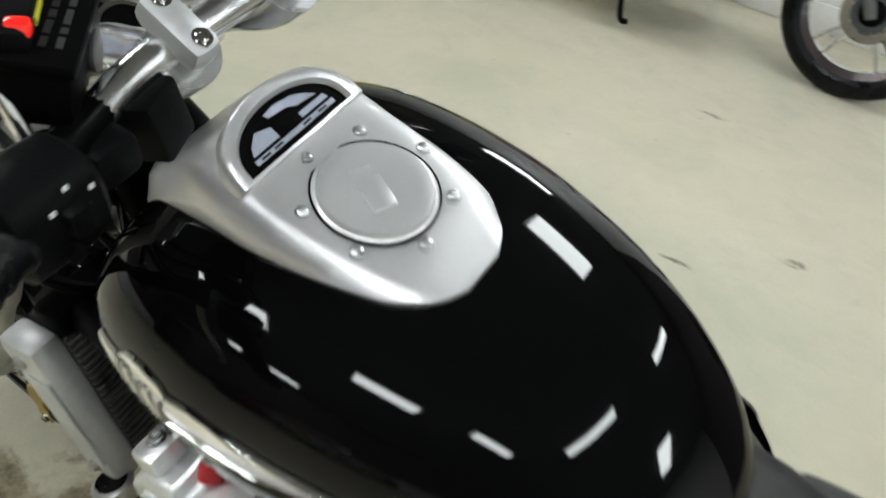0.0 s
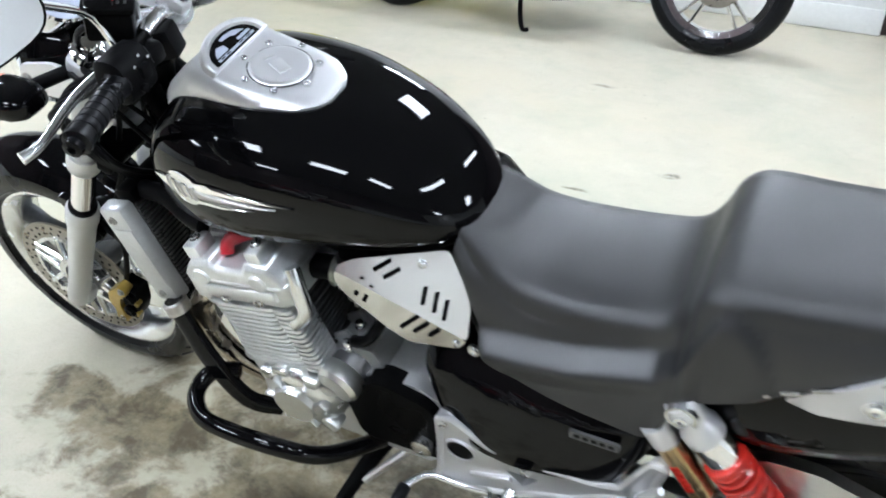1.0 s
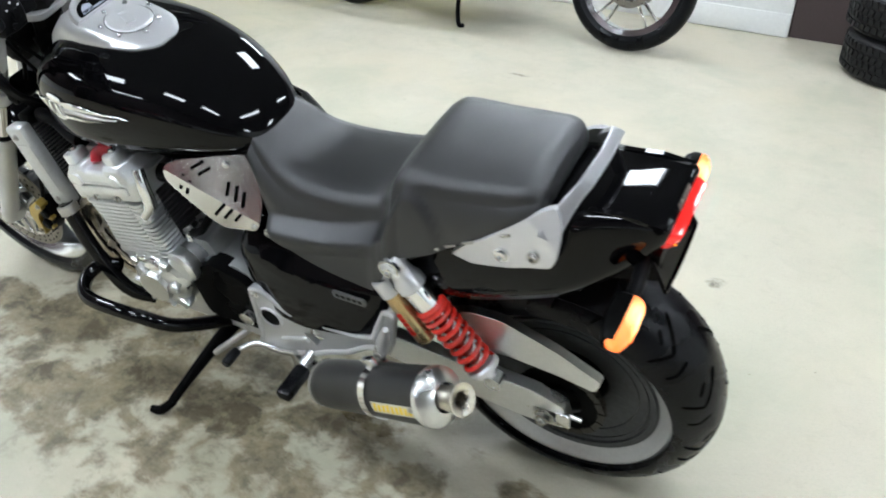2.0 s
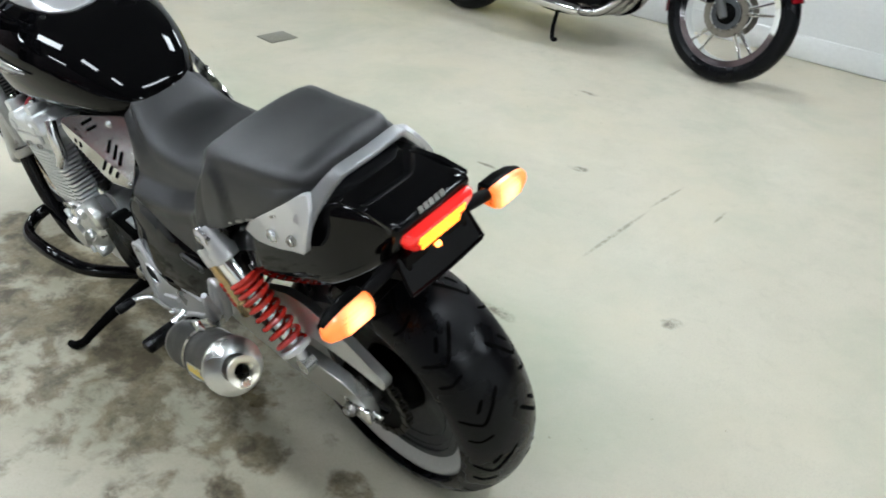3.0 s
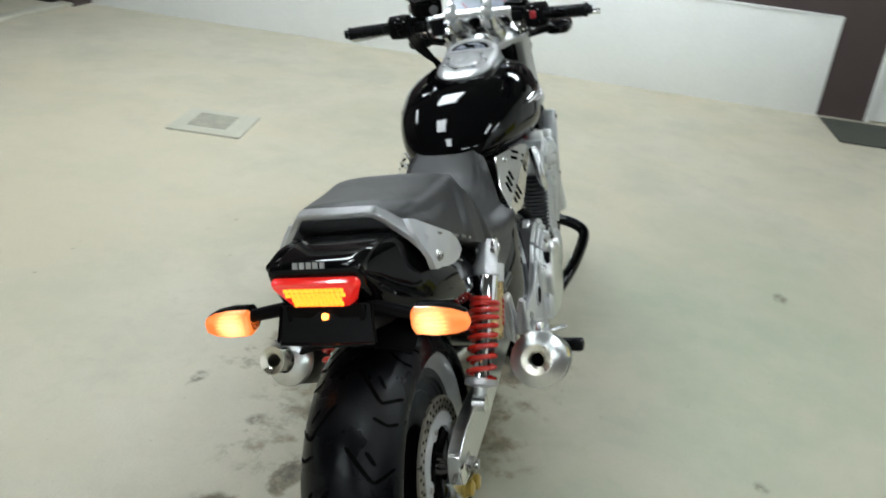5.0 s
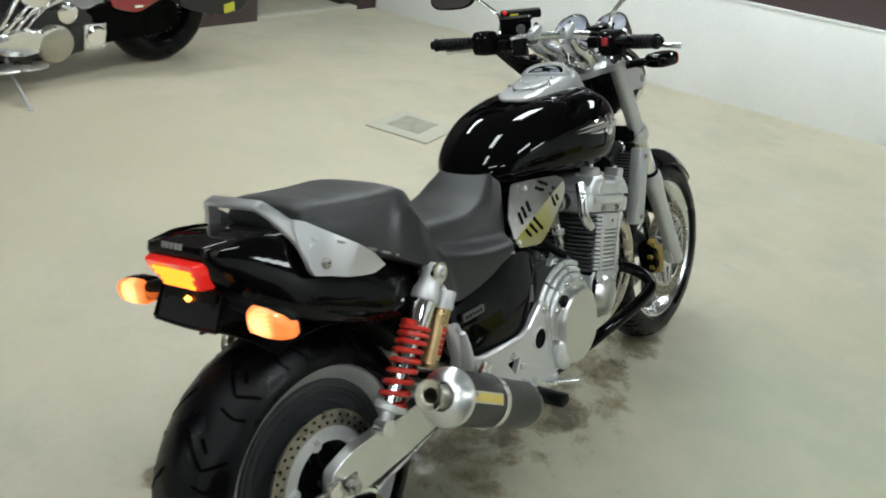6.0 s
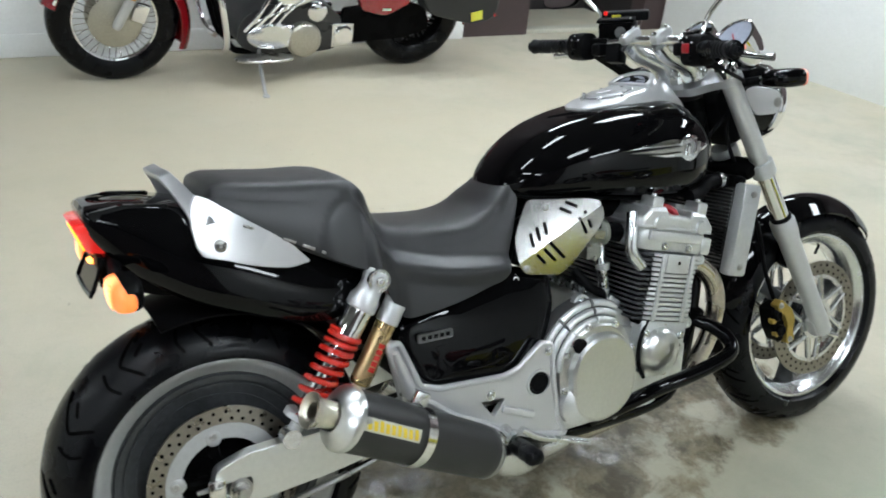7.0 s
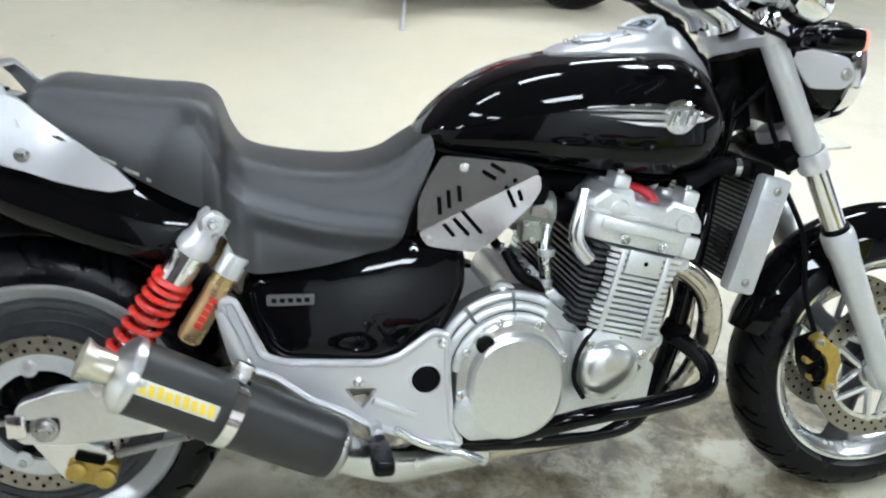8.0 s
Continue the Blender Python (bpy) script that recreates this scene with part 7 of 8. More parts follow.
    for a in np.linspace(radians(38), radians(166), 26):
        r0 = 0.333
        e = math.sin((a - radians(38)) / radians(128) * math.pi) ** 0.25 if radians(38.1) < a < radians(165.9) else 0.0
        w = 0.045 + 0.025 * e
        sec = []
        for q in np.linspace(-1, 1, 11):
            sec.append((r0 - 0.045 * abs(q) ** 2.2, w * q))
        inner = [(r - 0.004, y * 0.95) for r, y in reversed(sec)]
        rings.append([(FA[0] + r * math.cos(a), y, FA[2] + r * math.sin(a)) for r, y in sec + inner])
    fg = part("front_mudguard", loft(rings), GLOSS_BLACK, bike, "glossy black front mudguard", sharp=60)
    for s in (-1, 1):
        part("stay", plate(rounded([(1.50, 0.58), (1.56, 0.60), (1.53, 0.47), (1.48, 0.50)], 0.015), s * 0.066, s * 0.08), GLOSS_BLACK, fg, bevel=0.003)


WHITE_GREY = material("faded_lid_print", (0.013, 0.013, 0.013), 0.5, bump=0.0)
HEAD_GLASS = material("headlamp_glass", (0.8, 0.82, 0.84), 0.08, metal=0.6, vary=0.15, scale=40, bump=0.2, fine=90)
front_end()

# ---- the other machines along the walls ----


def wire_wheel(parent, c, R, rim, w, name, spokes=36, hub_r=0.05, rim_mat=None, label="chrome wire-spoked wheel"):
    wh = part(name, wheel_ring([(rim - 0.012, -w * 0.32), (rim, -w * 0.36), (rim + 0.004, -w * 0.30), (rim - 0.01, 0), (rim + 0.004, w * 0.30), (rim, w * 0.36), (rim - 0.012, w * 0.32), (rim - 0.02, 0)], c, 48), rim_mat or CHROME, parent, label)
    part("tyre", wheel_ring(tyre_profile(R, rim, w, w * 0.45), c, 60), RUBBER, wh)
    part("hub", lathe([(0.03, -0.06), (hub_r, -0.05), (hub_r, 0.05), (0.03, 0.06)], c, (0, 1, 0), 24), CHROME, wh)
    for k in range(spokes):
        a = 2 * math.pi * k / spokes
        b = a + (0.35 if k % 2 else -0.35)
        s = 1 if (k // 2) % 2 else -1
        part("spoke", tube([(c[0] + hub_r * 0.9 * math.cos(b), s * 0.04, c[2] + hub_r * 0.9 * math.sin(b)), (c[0] + (rim - 0.014) * math.cos(a), s * 0.006, c[2] + (rim - 0.014) * math.sin(a))], 0.0022, 5, 1), DULL_STEEL if rim_mat else CHROME, wh)
    return wh


def tilt(x, y, turn, lean):
    return at(x, y, 0, 0, 0, turn) @ at(0, 0, 0, -lean, 0, 0)


def parked_bike():
    """A dark red older machine with cast star wheels and chrome pipes."""
    b = thing("parked_motorcycle", "older dark red motorcycle with chrome pipes and cast wheels", "motorcycle", tilt(2.512, -2.875, 180, 9))
    F, Rr = (1.66, 0, 0.33), (0.0, 0, 0.315)
    for c, R, rim, w, nm in ((F, 0.33, 0.256, 0.1, "front_wheel"), (Rr, 0.315, 0.21, 0.13, "rear_wheel")):
        wh = part(nm, wheel_ring([(rim - 0.034, -w * 0.3), (rim, -w * 0.36), (rim + 0.003, -w * 0.3), (rim - 0.012, 0), (rim + 0.003, w * 0.3), (rim, w * 0.36), (rim - 0.034, w * 0.3), (rim - 0.036, 0)], c, 56), CHROME, b, "polished cast wheel with five paired spokes")
        part("tyre", wheel_ring(tyre_profile(R, rim, w, w * 0.45), c, 64), RUBBER, wh, "black tyre")
        part("hub", lathe([(0.02, -0.07), (0.05, -0.06), (0.055, 0.0), (0.05, 0.06), (0.02, 0.07)], c, (0, 1, 0), 24), SATIN_BLACK, wh)
        for k in range(5):
            for e in (-1, 1):
                a = 2 * math.pi * k / 5 + 0.3 + e * 0.16
                a2 = 2 * math.pi * k / 5 + 0.3 + e * 0.05
                rings = []
                for f, hw, ht in ((0.0, 0.012, 0.02), (1.0, 0.0075, 0.012)):
                    p = V(0.045 * math.cos(a), 0, 0.045 * math.sin(a)).lerp(V((rim - 0.024) * math.cos(a2 + e * 0.09), 0, (rim - 0.024) * math.sin(a2 + e * 0.09)), f)
                    t = V(-math.sin(a), 0, math.cos(a))
                    rings.append([Vector(c) + p + t * (hw * math.cos(q)) + V(0, ht * math.sin(q), 0) for q in [2 * math.pi * i / 10 for i in range(10)]])
                part("spoke", loft(rings), CHROME, wh)
        if nm == "front_wheel":
            for s in (-1, 1):
                d = rotor(wh, c, s * 0.06, 0.082, 0.112, 0.005, holes=False)
                part("carrier", wheel_ring([(0.05, s * 0.06 - 0.003), (0.075, s * 0.06 - 0.003), (0.075, s * 0.06 + 0.003), (0.05, s * 0.06 + 0.003)], c, 32), WHEEL_DARK, d)
    U = V(-0.47, 0, 0.88).normalized()
    for s in (-1, 1):
        fk = part("fork_leg", lathe([(0.018, -0.02), (0.022, 0.0), (0.022, 0.3), (0.025, 0.31), (0.025, 0.33), (0.0185, 0.335), (0.0185, 0.72)], V(1.655, s * 0.09, 0.33), U, 18), GREY_CAST, b, "dark steel fork leg")
        part("caliper", box(0.05, 0.04, 0.07, at(1.575, s * 0.085, 0.40, 0, -25, 0), bev=0.012), SATIN_BLACK, b, "black brake caliper")
        part("signal", lathe([(0.015, 0), (0.03, 0.01), (0.03, 0.04), (0.02, 0.05)], (1.38, s * 0.2, 0.86), (1, 0, 0), 16), LENS_CLEAR, b)
    rings = []
    for a in np.linspace(radians(20), radians(190), 22):
        sec = [(0.345 - 0.03 * abs(q) ** 2, 0.06 * q) for q in np.linspace(-1, 1, 9)]
        rings.append([(F[0] + r * math.cos(a), y, F[2] + r * math.sin(a)) for r, y in sec + [(r - 0.003, y) for r, y in reversed(sec)]])
    part("front_mudguard", loft(rings), RED_PAINT, b, "dark red front mudguard")
    eng = part("crankcase", plate(rounded([(0.55, 0.3), (0.62, 0.46), (0.8, 0.5), (1.02, 0.47), (1.1, 0.36), (1.02, 0.23), (0.7, 0.2)], 0.04), -0.17, 0.17), SATIN_BLACK, b, "black engine with bright covers", bevel=0.01)
    for s in (-1, 1):
        part("side_cover_round", lathe([(0.085, -0.01), (0.085, 0.02), (0.07, 0.035), (0.001, 0.04)], (0.72, s * 0.165, 0.36), (0, s, 0), 28), POLISHED, eng)
        part("end_cover", lathe([(0.07, -0.01), (0.07, 0.03), (0.055, 0.045), (0.001, 0.05)], (0.95, s * 0.165, 0.36), (0, s, 0), 28), POLISHED, eng)
    for k in range(9):
        part("cooling_fin", box(0.19, 0.36, 0.006, at(0.93 + 0.003 * k, 0, 0.49 + 0.017 * k), bev=0.002), SATIN_BLACK, eng)
    part("cylinder_head", box(0.18, 0.36, 0.09, at(0.965, 0, 0.68), bev=0.02), CAST, eng)
    for y in (-0.13, -0.045, 0.045, 0.13):
        part("header_pipe", tube([(1.05, y, 0.62), (1.13, y, 0.58), (1.16, y, 0.45), (1.12, y, 0.3), (1.02, y * 1.2, 0.2), (0.85, y * 1.25, 0.18)], 0.019, 12, 4), DULL_STEEL, b, "dull steel header pipe")
    for s in (-1, 1):
        part("silencer", tube([(0.92, s * 0.17, 0.185), (0.6, s * 0.19, 0.2), (0.2, s * 0.2, 0.255), (-0.25, s * 0.2, 0.33)], 0.03, 18, 5, taper=[0.028, 0.036, 0.045, 0.042]), CHROME, b, "long chrome silencer")
        part("footrest", tube([(0.68, s * 0.17, 0.27), (0.69, s * 0.29, 0.275)], 0.014, 10, 1), POLISHED, b)
        part("lower_frame_tube", tube([(1.28, s * 0.03, 0.8), (1.16, s * 0.1, 0.5), (1.08, s * 0.13, 0.24), (0.9, s * 0.13, 0.17), (0.6, s * 0.13, 0.18), (0.45, s * 0.13, 0.4), (0.1, s * 0.11, 0.62)], 0.016, 10, 4), SATIN_BLACK, b)
        part("shock", lathe([(0.014, 0), (0.03, 0.02), (0.03, 0.25), (0.014, 0.3)], (0.05, s * 0.14, 0.36), (0.3, 0, 1), 16), CHROME, b)
        part("swingarm", tube([(0.0, s * 0.11, 0.315), (0.5, s * 0.11, 0.36)], 0.02, 12, 1), SATIN_BLACK, b)
        part("crash_bar", tube([(1.16, s * 0.1, 0.5), (1.18, s * 0.26, 0.46), (1.16, s * 0.27, 0.36), (1.08, s * 0.13, 0.27)], 0.013, 10, 4), SATIN_BLACK, b, "black crash bar")
    part("centre_stand", tube([(0.74, -0.1, 0.15), (0.77, -0.16, 0.07), (0.80, -0.19, 0.012), (0.83, -0.2, 0.014)], 0.012, 10, 3), SATIN_BLACK, b, "black centre stand")
    part("fuel_tank", loft([[(x, w * math.copysign(abs(math.cos(t)) ** 0.8, math.cos(t)), 0.84 + dz + h * math.copysign(abs(math.sin(t)) ** 0.8, math.sin(t))) for t in [2 * math.pi * i / 20 for i in range(20)]] for x, w, h, dz in ((0.58, 0.07, 0.05, -0.02), (0.66, 0.12, 0.09, 0), (0.9, 0.15, 0.12, 0.02), (1.1, 0.13, 0.11, 0.02), (1.18, 0.08, 0.06, 0.02))]), RED_PAINT, b, "yellow fuel tank", sharp=60)
    part("seat", loft([[(x, w * math.copysign(abs(math.cos(t)) ** 0.6, math.cos(t)), z + 0.045 * math.copysign(abs(math.sin(t)) ** 0.6, math.sin(t))) for t in [2 * math.pi * i / 16 for i in range(16)]] for x, w, z in ((-0.22, 0.09, 0.82), (-0.18, 0.13, 0.83), (0.2, 0.14, 0.81), (0.5, 0.12, 0.78), (0.58, 0.09, 0.79))]), VINYL, b, "black dual seat", sharp=60)
    part("rear_mudguard", loft([[(r * math.cos(a), y, 0.315 + r * math.sin(a)) for r, y in [(0.36 - 0.03 * abs(q) ** 2, 0.08 * q) for q in np.linspace(-1, 1, 7)] + [(0.355 - 0.03 * abs(q) ** 2, 0.08 * q) for q in np.linspace(1, -1, 7)]] for a in np.linspace(radians(60), radians(190), 14)]), CHROME, b)
    part("handlebar", tube([(1.2, -0.36, 1.02), (1.28, -0.2, 1.08), (1.34, 0, 1.05), (1.28, 0.2, 1.08), (1.2, 0.36, 1.02)], 0.012, 10, 5), CHROME, b)
    part("headlamp", lathe([(0.04, -0.1), (0.085, -0.03), (0.095, 0.03), (0.08, 0.05), (0.001, 0.06)], (1.45, 0, 0.88), (1, 0, 0), 28), CHROME, b)


parked_bike()


def yellow_board():
    """A low yellow hoarding leaning on the wall, known from the polished plates that mirror it."""
    b = thing("yellow_board", "low bright yellow board leaning against the white wall", "board", at(3.2, Y0 + 0.125, 0.0, 7, 0, 0))
    part("panel", box(2.4, 0.018, 0.62, at(0, 0, 0.335), bev=0.003), YELLOW_PAINT, b)
    for x in (-1.1, 0.0, 1.1):
        part("batten", box(0.05, 0.022, 0.60, at(x, -0.0195, 0.335), bev=0.003), CARD, b)
        part("foot", box(0.06, 0.05, 0.03, at(x, 0, 0.015), bev=0.004), DULL_BLACK, b)


yellow_board()


def red_cruiser():
    b = thing("cruiser_motorcycle", "red touring cruiser with chrome engine and dark saddlebags", "motorcycle", tilt(2.145, 3.525, 180, 7))
    F, Rr = (1.69, 0, 0.325), (0.0, 0, 0.325)
    fw = wire_wheel(b, F, 0.325, 0.215, 0.13, "front_wheel", 40)
    for s in (-1, 1):
        part("disc_cover", lathe([(0.128, 0.0), (0.132, 0.006), (0.12, 0.012), (0.07, 0.014), (0.05, 0.022), (0.001, 0.024)], (F[0], s * 0.055, F[2]), (0, s, 0), 36), PALE_HUB, fw, "dull round wheel cover")
    wire_wheel(b, Rr, 0.325, 0.2, 0.16, "rear_wheel", 40, rim_mat=SATIN_BLACK, label="dull wire-spoked wheel")
    U = V(-0.48, 0, 0.87).normalized()
    for s in (-1, 1):
        part("fork_leg", lathe([(0.018, -0.02), (0.024, 0.0), (0.026, 0.3), (0.031, 0.33), (0.031, 0.8)], V(1.69, s * 0.105, 0.325), U, 20), WARM_SILVER, b, "silver fork leg")
        part("reflector", box(0.03, 0.012, 0.05, at(1.605, s * 0.135, 0.485, 0, -29, 0), bev=0.004), AMBER_PLASTIC, b, "amber side reflector")
        part("caliper", box(0.075, 0.05, 0.1, at(1.575, s * 0.09, 0.385, 0, -20, 0), bev=0.012), CHROME, b)
    rings = []
    for a in np.linspace(radians(15), radians(205), 26):
        d = 0.05 * max(0, (a - radians(120)) / radians(85))
        sec = [(0.352 + d - 0.06 * abs(q) ** 2.4, 0.085 * q) for q in np.linspace(-1, 1, 11)]
        rings.append([(F[0] + r * math.cos(a), y, F[2] + r * math.sin(a)) for r, y in sec + [(r - 0.004, y * 0.96) for r, y in reversed(sec)]])
    mg = part("front_mudguard", loft(rings), RED_PAINT, b, "deep red valanced front mudguard", sharp=60)
    part("trim", tube([(F[0] + 0.30 * math.cos(a), 0.088, F[2] + 0.305 * math.sin(a)) for a in np.linspace(radians(20), radians(150), 10)], 0.008, 8, 2), CHROME, mg, "chrome mudguard trim")
    # engine: big twin
    e = part("crankcase", plate(rounded([(0.52, 0.2), (0.5, 0.36), (0.62, 0.44), (0.95, 0.44), (1.08, 0.36), (1.1, 0.22), (1.0, 0.17), (0.62, 0.16)], 0.05), -0.16, 0.16), DARK_CASE, b, "dark grey cruiser engine crankcase", bevel=0.012)
    for s in (-1, 1):
        part("round_cover", lathe([(0.095, -0.01), (0.1, 0.02), (0.094, 0.04), (0.08, 0.05), (0.001, 0.056)], (0.73, s * 0.16, 0.245), (0, s, 0), 40), PALE_HUB, e, "large round engine cover")
        part("primary_cover", loft([[(x, s * y, z) for x, z in [(0.9 + 0.15 * g * math.cos(t), 0.27 + 0.075 * g * math.sin(t)) for t in [2 * math.pi * i / 28 for i in range(28)]]] for y, g in ((0.15, 1.0), (0.185, 1.0), (0.2, 0.85), (0.204, 0.5), (0.205, 0.1))]), POLISHED, e)
        for k in range(4):
            part("oil_line", tube([(1.06 - 0.05 * k, s * 0.175, 0.30), (1.0 - 0.07 * k, s * 0.19, 0.38 + 0.02 * k), (0.90 - 0.1 * k, s * 0.17, 0.52), (0.86 - 0.08 * k, s * 0.15, 0.60)], 0.012 - 0.0015 * k, 10, 3), CHROME, e)
        part("cam_chest", lathe([(0.05, -0.01), (0.055, 0.02), (0.04, 0.03), (0.001, 0.034)], (0.66, s * 0.165, 0.40), (0, s, 0), 26), CHROME, e)
        ft = part("final_cover", box(0.13, 0.03, 0.14, at(0.5, s * 0.165, 0.26), bev=0.01), POLISHED, e, "square bright cover with a round boss")
        part("boss", lathe([(0.056, 0), (0.056, 0.014), (0.045, 0.022), (0.03, 0.018), (0.001, 0.026)], (0.5, s * 0.18, 0.265), (0, s, 0), 28), CHROME, ft)
        for k in range(4):
            bolt(ft, (0.5 + 0.05 * (1 if k % 2 else -1), s * 0.18, 0.26 + 0.055 * (1 if k // 2 else -1)), (0, s, 0), 0.005, 0.004, CHROME)
        part("push_rod", tube([(1.02, s * 0.17, 0.34), (0.80, s * 0.175, 0.43), (0.68, s * 0.17, 0.47)], 0.010, 10, 2), CHROME, e)
        part("floorboard", loft([[(0.98 + 0.16 * g * math.copysign(abs(math.cos(t)) ** 0.7, math.cos(t)), s * (0.27 + 0.055 * math.copysign(abs(math.sin(t)) ** 0.7, math.sin(t)) * g), z) for t in [2 * math.pi * i / 24 for i in range(24)]] for z, g in ((0.178, 0.9), (0.180, 1.0), (0.188, 1.0), (0.191, 0.95))]), DULL_STEEL, b, "oval rider floorboard")
        part("highway_bar", tube([(1.22, s * 0.06, 0.62), (1.23, s * 0.22, 0.6), (1.22, s * 0.31, 0.5), (1.19, s * 0.3, 0.3), (1.17, s * 0.2, 0.2), (1.14, s * 0.1, 0.18)], 0.017, 14, 5), CHROME, b, "chrome engine guard")
        bag = part("saddlebag", loft([[(x, s * y, z) for x, z in rounded([(-0.46 * g2 - 0.0, 0.44), (-0.42, 0.36), (-0.28, 0.33), (0.02, 0.40), (0.08, 0.52), (0.06, 0.68), (-0.40, 0.68)], 0.05, 3)] for y, g2 in ((0.13, 1.0), (0.24, 1.0), (0.27, 0.97))]), SADDLE, b, "dark grey saddlebag", sharp=50, bevel=0.01)
        part("tag", box(0.075, 0.006, 0.055, at(-0.30, s * 0.272, 0.385, 0, 12, 0), bev=0.002), YELLOW, bag, "small yellow tag")
        # no lamp here: the reflector's glow comes with its lens material
        part("rear_reflector", lathe([(0.02, 0), (0.02, 0.015), (0.012, 0.02)], (-0.47, s * 0.17, 0.36), (-1, 0, 0), 16), LENS_RED, b)
        part("side_panel", plate(rounded([(0.08, 0.44), (0.24, 0.36), (0.40, 0.40), (0.42, 0.56), (0.2, 0.6)], 0.04), s * 0.12, s * 0.17), RED_PAINT, b, "deep red side panel", bevel=0.012)
        part("panel_badge", box(0.05, 0.006, 0.012, at(0.24, s * 0.172, 0.40)), CHROME, b)
        part("exhaust", tube([(1.0, -0.15, 0.36 + 0.02 * s), (0.9, -0.19, 0.26), (0.5, -0.21, 0.2 + 0.02 * s), (-0.3, -0.22, 0.22 + 0.05 * s)], 0.034, 14, 4), CHROME, b)
        part("lower_frame_tube", tube([(1.25, s * 0.05, 0.7), (1.14, s * 0.1, 0.24), (1.0, s * 0.11, 0.16), (0.55, s * 0.11, 0.17), (0.3, s * 0.11, 0.3), (0.0, s * 0.13, 0.325)], 0.018, 10, 4), SATIN_BLACK, b)
    for k, lean in enumerate((-0.42, 0.42)):
        base = V(0.80, 0, 0.40)
        d = V(lean, 0, 1).normalized()
        cyl = part("cylinder", lathe([(0.07, 0), (0.07, 0.2)], base, d, 24), SATIN_BLACK, e)
        for j in range(8):
            part("fin", lathe([(0.07, 0.0), (0.098, 0.001), (0.098, 0.007), (0.07, 0.008)], base + d * (0.03 + 0.021 * j), d, 24, ring=True), CHROME, cyl)
        part("rocker_cover", lathe([(0.1, 0), (0.1, 0.04), (0.07, 0.07), (0.001, 0.075)], base + d * 0.2, d, 24), CHROME, cyl)
    part("air_filter_cover", lathe([(0.085, 0), (0.09, 0.03), (0.07, 0.045), (0.001, 0.05)], (0.82, 0.15, 0.52), (0, 1, 0), 30), CHROME, e)
    st = part("side_stand", tube([(0.97, 0.14, 0.19), (1.00, 0.28, 0.13), (1.025, 0.43, 0.075), (1.03, 0.47, 0.062)], 0.010, 10, 3), WARM_SILVER, b, "extended steel side stand")
    part("foot", lathe([(0.018, -0.004), (0.018, 0.004)], (1.03, 0.475, 0.062), (0, 0.12, 1), 14), WARM_SILVER, st)
    part("fuel_tank", loft([[(x, w * math.copysign(abs(math.cos(t)) ** 0.8, math.cos(t)), 0.80 + dz + h * math.copysign(abs(math.sin(t)) ** 0.8, math.sin(t))) for t in [2 * math.pi * i / 20 for i in range(20)]] for x, w, h, dz in ((0.5, 0.07, 0.05, -0.02), (0.6, 0.15, 0.1, 0), (0.9, 0.18, 0.13, 0.02), (1.14, 0.12, 0.1, 0.03), (1.22, 0.07, 0.05, 0.04))]), RED_PAINT, b, "deep red teardrop tank", sharp=60)
    part("seat", loft([[(x, w * math.copysign(abs(math.cos(t)) ** 0.6, math.cos(t)), z + 0.05 * math.copysign(abs(math.sin(t)) ** 0.6, math.sin(t))) for t in [2 * math.pi * i / 16 for i in range(16)]] for x, w, z in ((-0.35, 0.09, 0.78), (-0.3, 0.15, 0.79), (0.05, 0.17, 0.76), (0.2, 0.18, 0.70), (0.45, 0.14, 0.70), (0.52, 0.09, 0.72))]), VINYL, b, "black touring seat", sharp=60)
    part("rear_mudguard", loft([[(r * math.cos(a), y, 0.325 + r * math.sin(a)) for r, y in [(0.38 - 0.06 * abs(q) ** 2.4, 0.11 * q) for q in np.linspace(-1, 1, 9)] + [(0.376 - 0.06 * abs(q) ** 2.4, 0.105 * q) for q in np.linspace(1, -1, 9)]] for a in np.linspace(radians(50), radians(190), 16)]), RED_PAINT, b, "deep red rear mudguard", sharp=60)
    part("handlebar", tube([(1.0, -0.42, 1.0), (1.16, -0.3, 1.08), (1.3, 0, 1.0), (1.16, 0.3, 1.08), (1.0, 0.42, 1.0)], 0.0125, 10, 5), CHROME, b)
    part("headlamp", lathe([(0.05, -0.12), (0.095, -0.03), (0.105, 0.03), (0.09, 0.05), (0.001, 0.06)], (1.5, 0, 0.88), (1, 0, 0), 28), CHROME, b)
    part("drive_cover", plate(rounded([(-0.06, 0.27), (0.08, 0.22), (0.48, 0.20), (0.50, 0.40), (0.12, 0.44), (-0.02, 0.40)], 0.03), 0.12, 0.15), SATIN_BLACK, b, bevel=0.006)


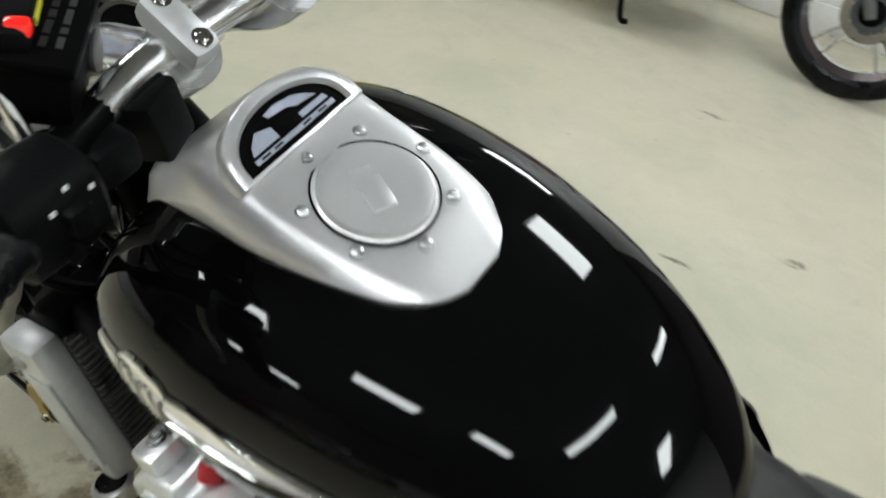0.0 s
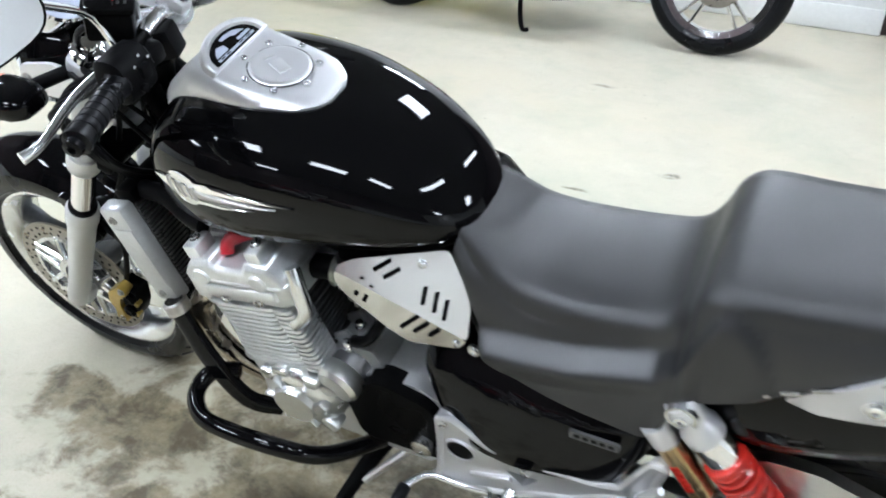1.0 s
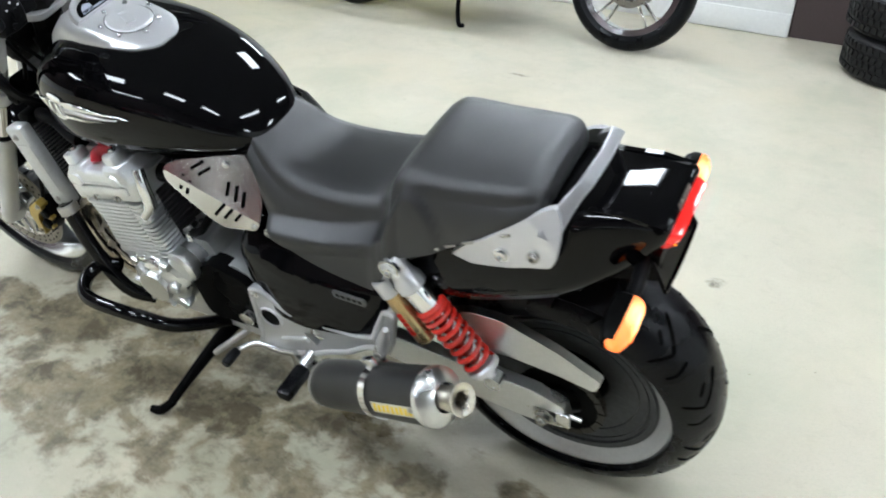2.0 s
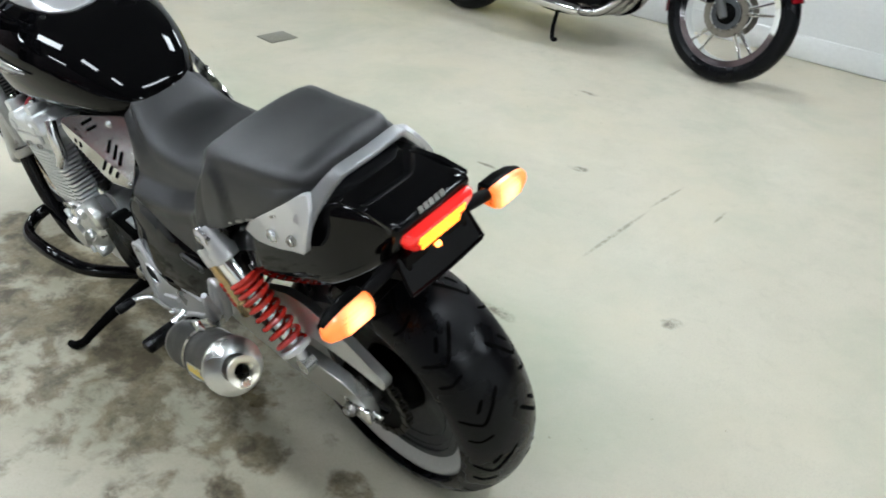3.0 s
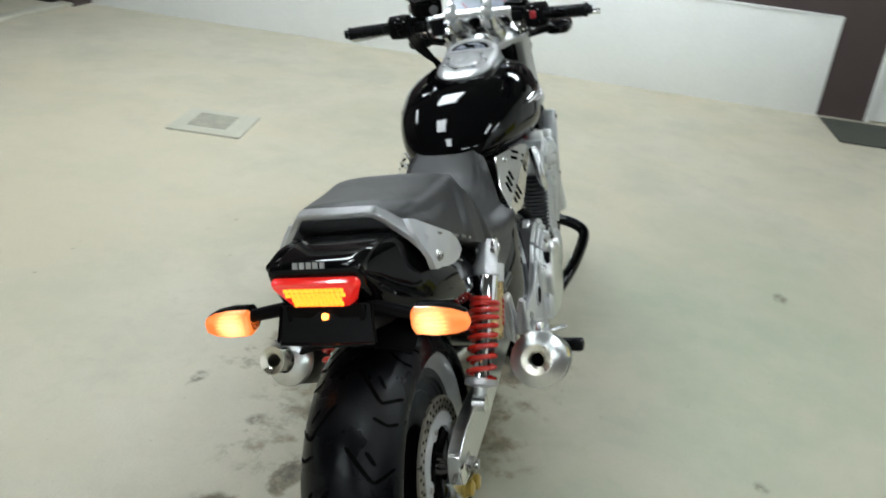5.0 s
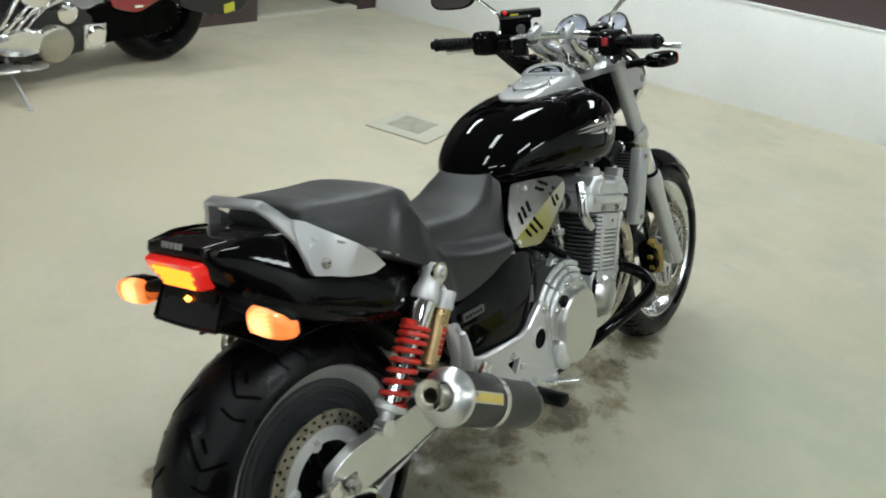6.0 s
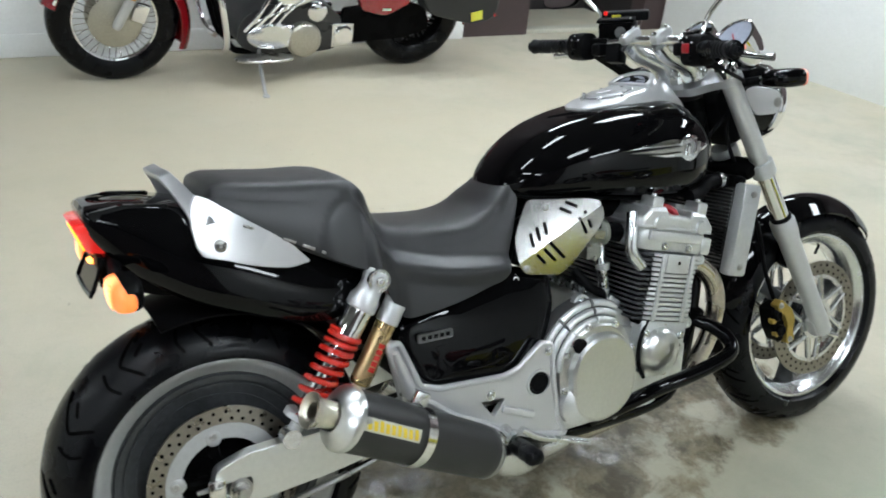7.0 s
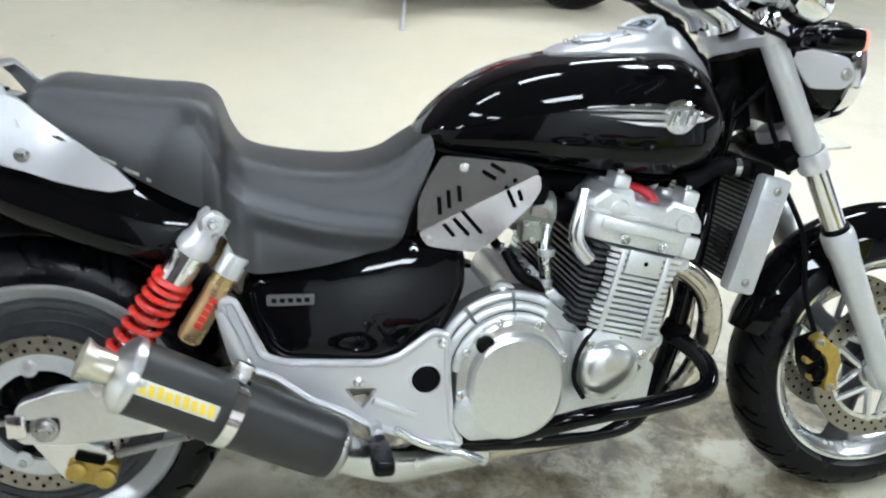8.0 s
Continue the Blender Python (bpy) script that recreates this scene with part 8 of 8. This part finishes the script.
DARK_CASE = material("dark_engine_enamel", (0.035, 0.035, 0.036), 0.35, metal=0.4, vary=0.2, bump=0.05)
PALE_HUB = material("dull_pale_metal", (0.45, 0.43, 0.36), 0.35, metal=0.8, vary=0.15, bump=0.05)
AMBER_PLASTIC = material("amber_reflector_plastic", (0.8, 0.33, 0.0), 0.2, bump=0.0, coat=0.5)
SADDLE = material("dark_grey_leatherette", (0.011, 0.012, 0.013), 0.42, vary=0.15, bump=0.3, fine=500)
red_cruiser()


def car_tyre(x, y, z, R=0.315, w=0.2, turn=0):
    """A used car tyre lying flat, with tread blocks round it."""
    t = thing("car_tyre", "used black car tyre stacked flat by the wall", "tyre", at(x, y, z, 0, 0, turn), "stack of car tyres")
    prof = [(0.20, -w / 2 + 0.01), (0.22, -w / 2), (0.27, -w / 2 - 0.002), (R - 0.012, -w / 2 + 0.02), (R - 0.004, -w / 2 + 0.035), (R - 0.004, w / 2 - 0.035), (R - 0.012, w / 2 - 0.02), (0.27, w / 2 + 0.002), (0.22, w / 2), (0.20, w / 2 - 0.01), (0.21, w / 2 - 0.03), (0.28, 0.0), (0.21, -w / 2 + 0.03)]
    part("carcass", lathe(prof, (0, 0, w / 2), (0, 0, 1), 48, ring=True), SIDEWALL, t)
    bm = bmesh.new()
    for k in range(54):
        a = 2 * math.pi * k / 54
        for j, zz in enumerate((0.045, 0.083, 0.121, 0.158)):
            m = Matrix.Rotation(a + 0.03 * (j % 2), 4, "Z") @ at(R - 0.003, 0, zz * w / 0.2, 12 * (1 if j % 2 else -1), 0, 0)
            box(0.010, 0.026, 0.028 * w / 0.2, m, bm)
    tagged(part("tread_block", bm, SIDEWALL, t), kind="stuff")
    return t


zz = 0.002
for k, (dx, dy, w) in enumerate(((0, 0, 0.205), (0.02, -0.015, 0.2), (-0.015, 0.01, 0.205), (0.01, 0.0, 0.2))):
    t = car_tyre(-0.475 + dx, -3.25 + dy, zz, 0.312, w, 31 * k)
    if k == 1:
        part("paper_tag", box(0.002, 0.045, 0.05, Matrix.Rotation(radians(62), 4, "Z") @ at(0.318, 0, 0.11), bev=0.0005), CARD, t, "pale paper tag")
    zz += w + 0.004
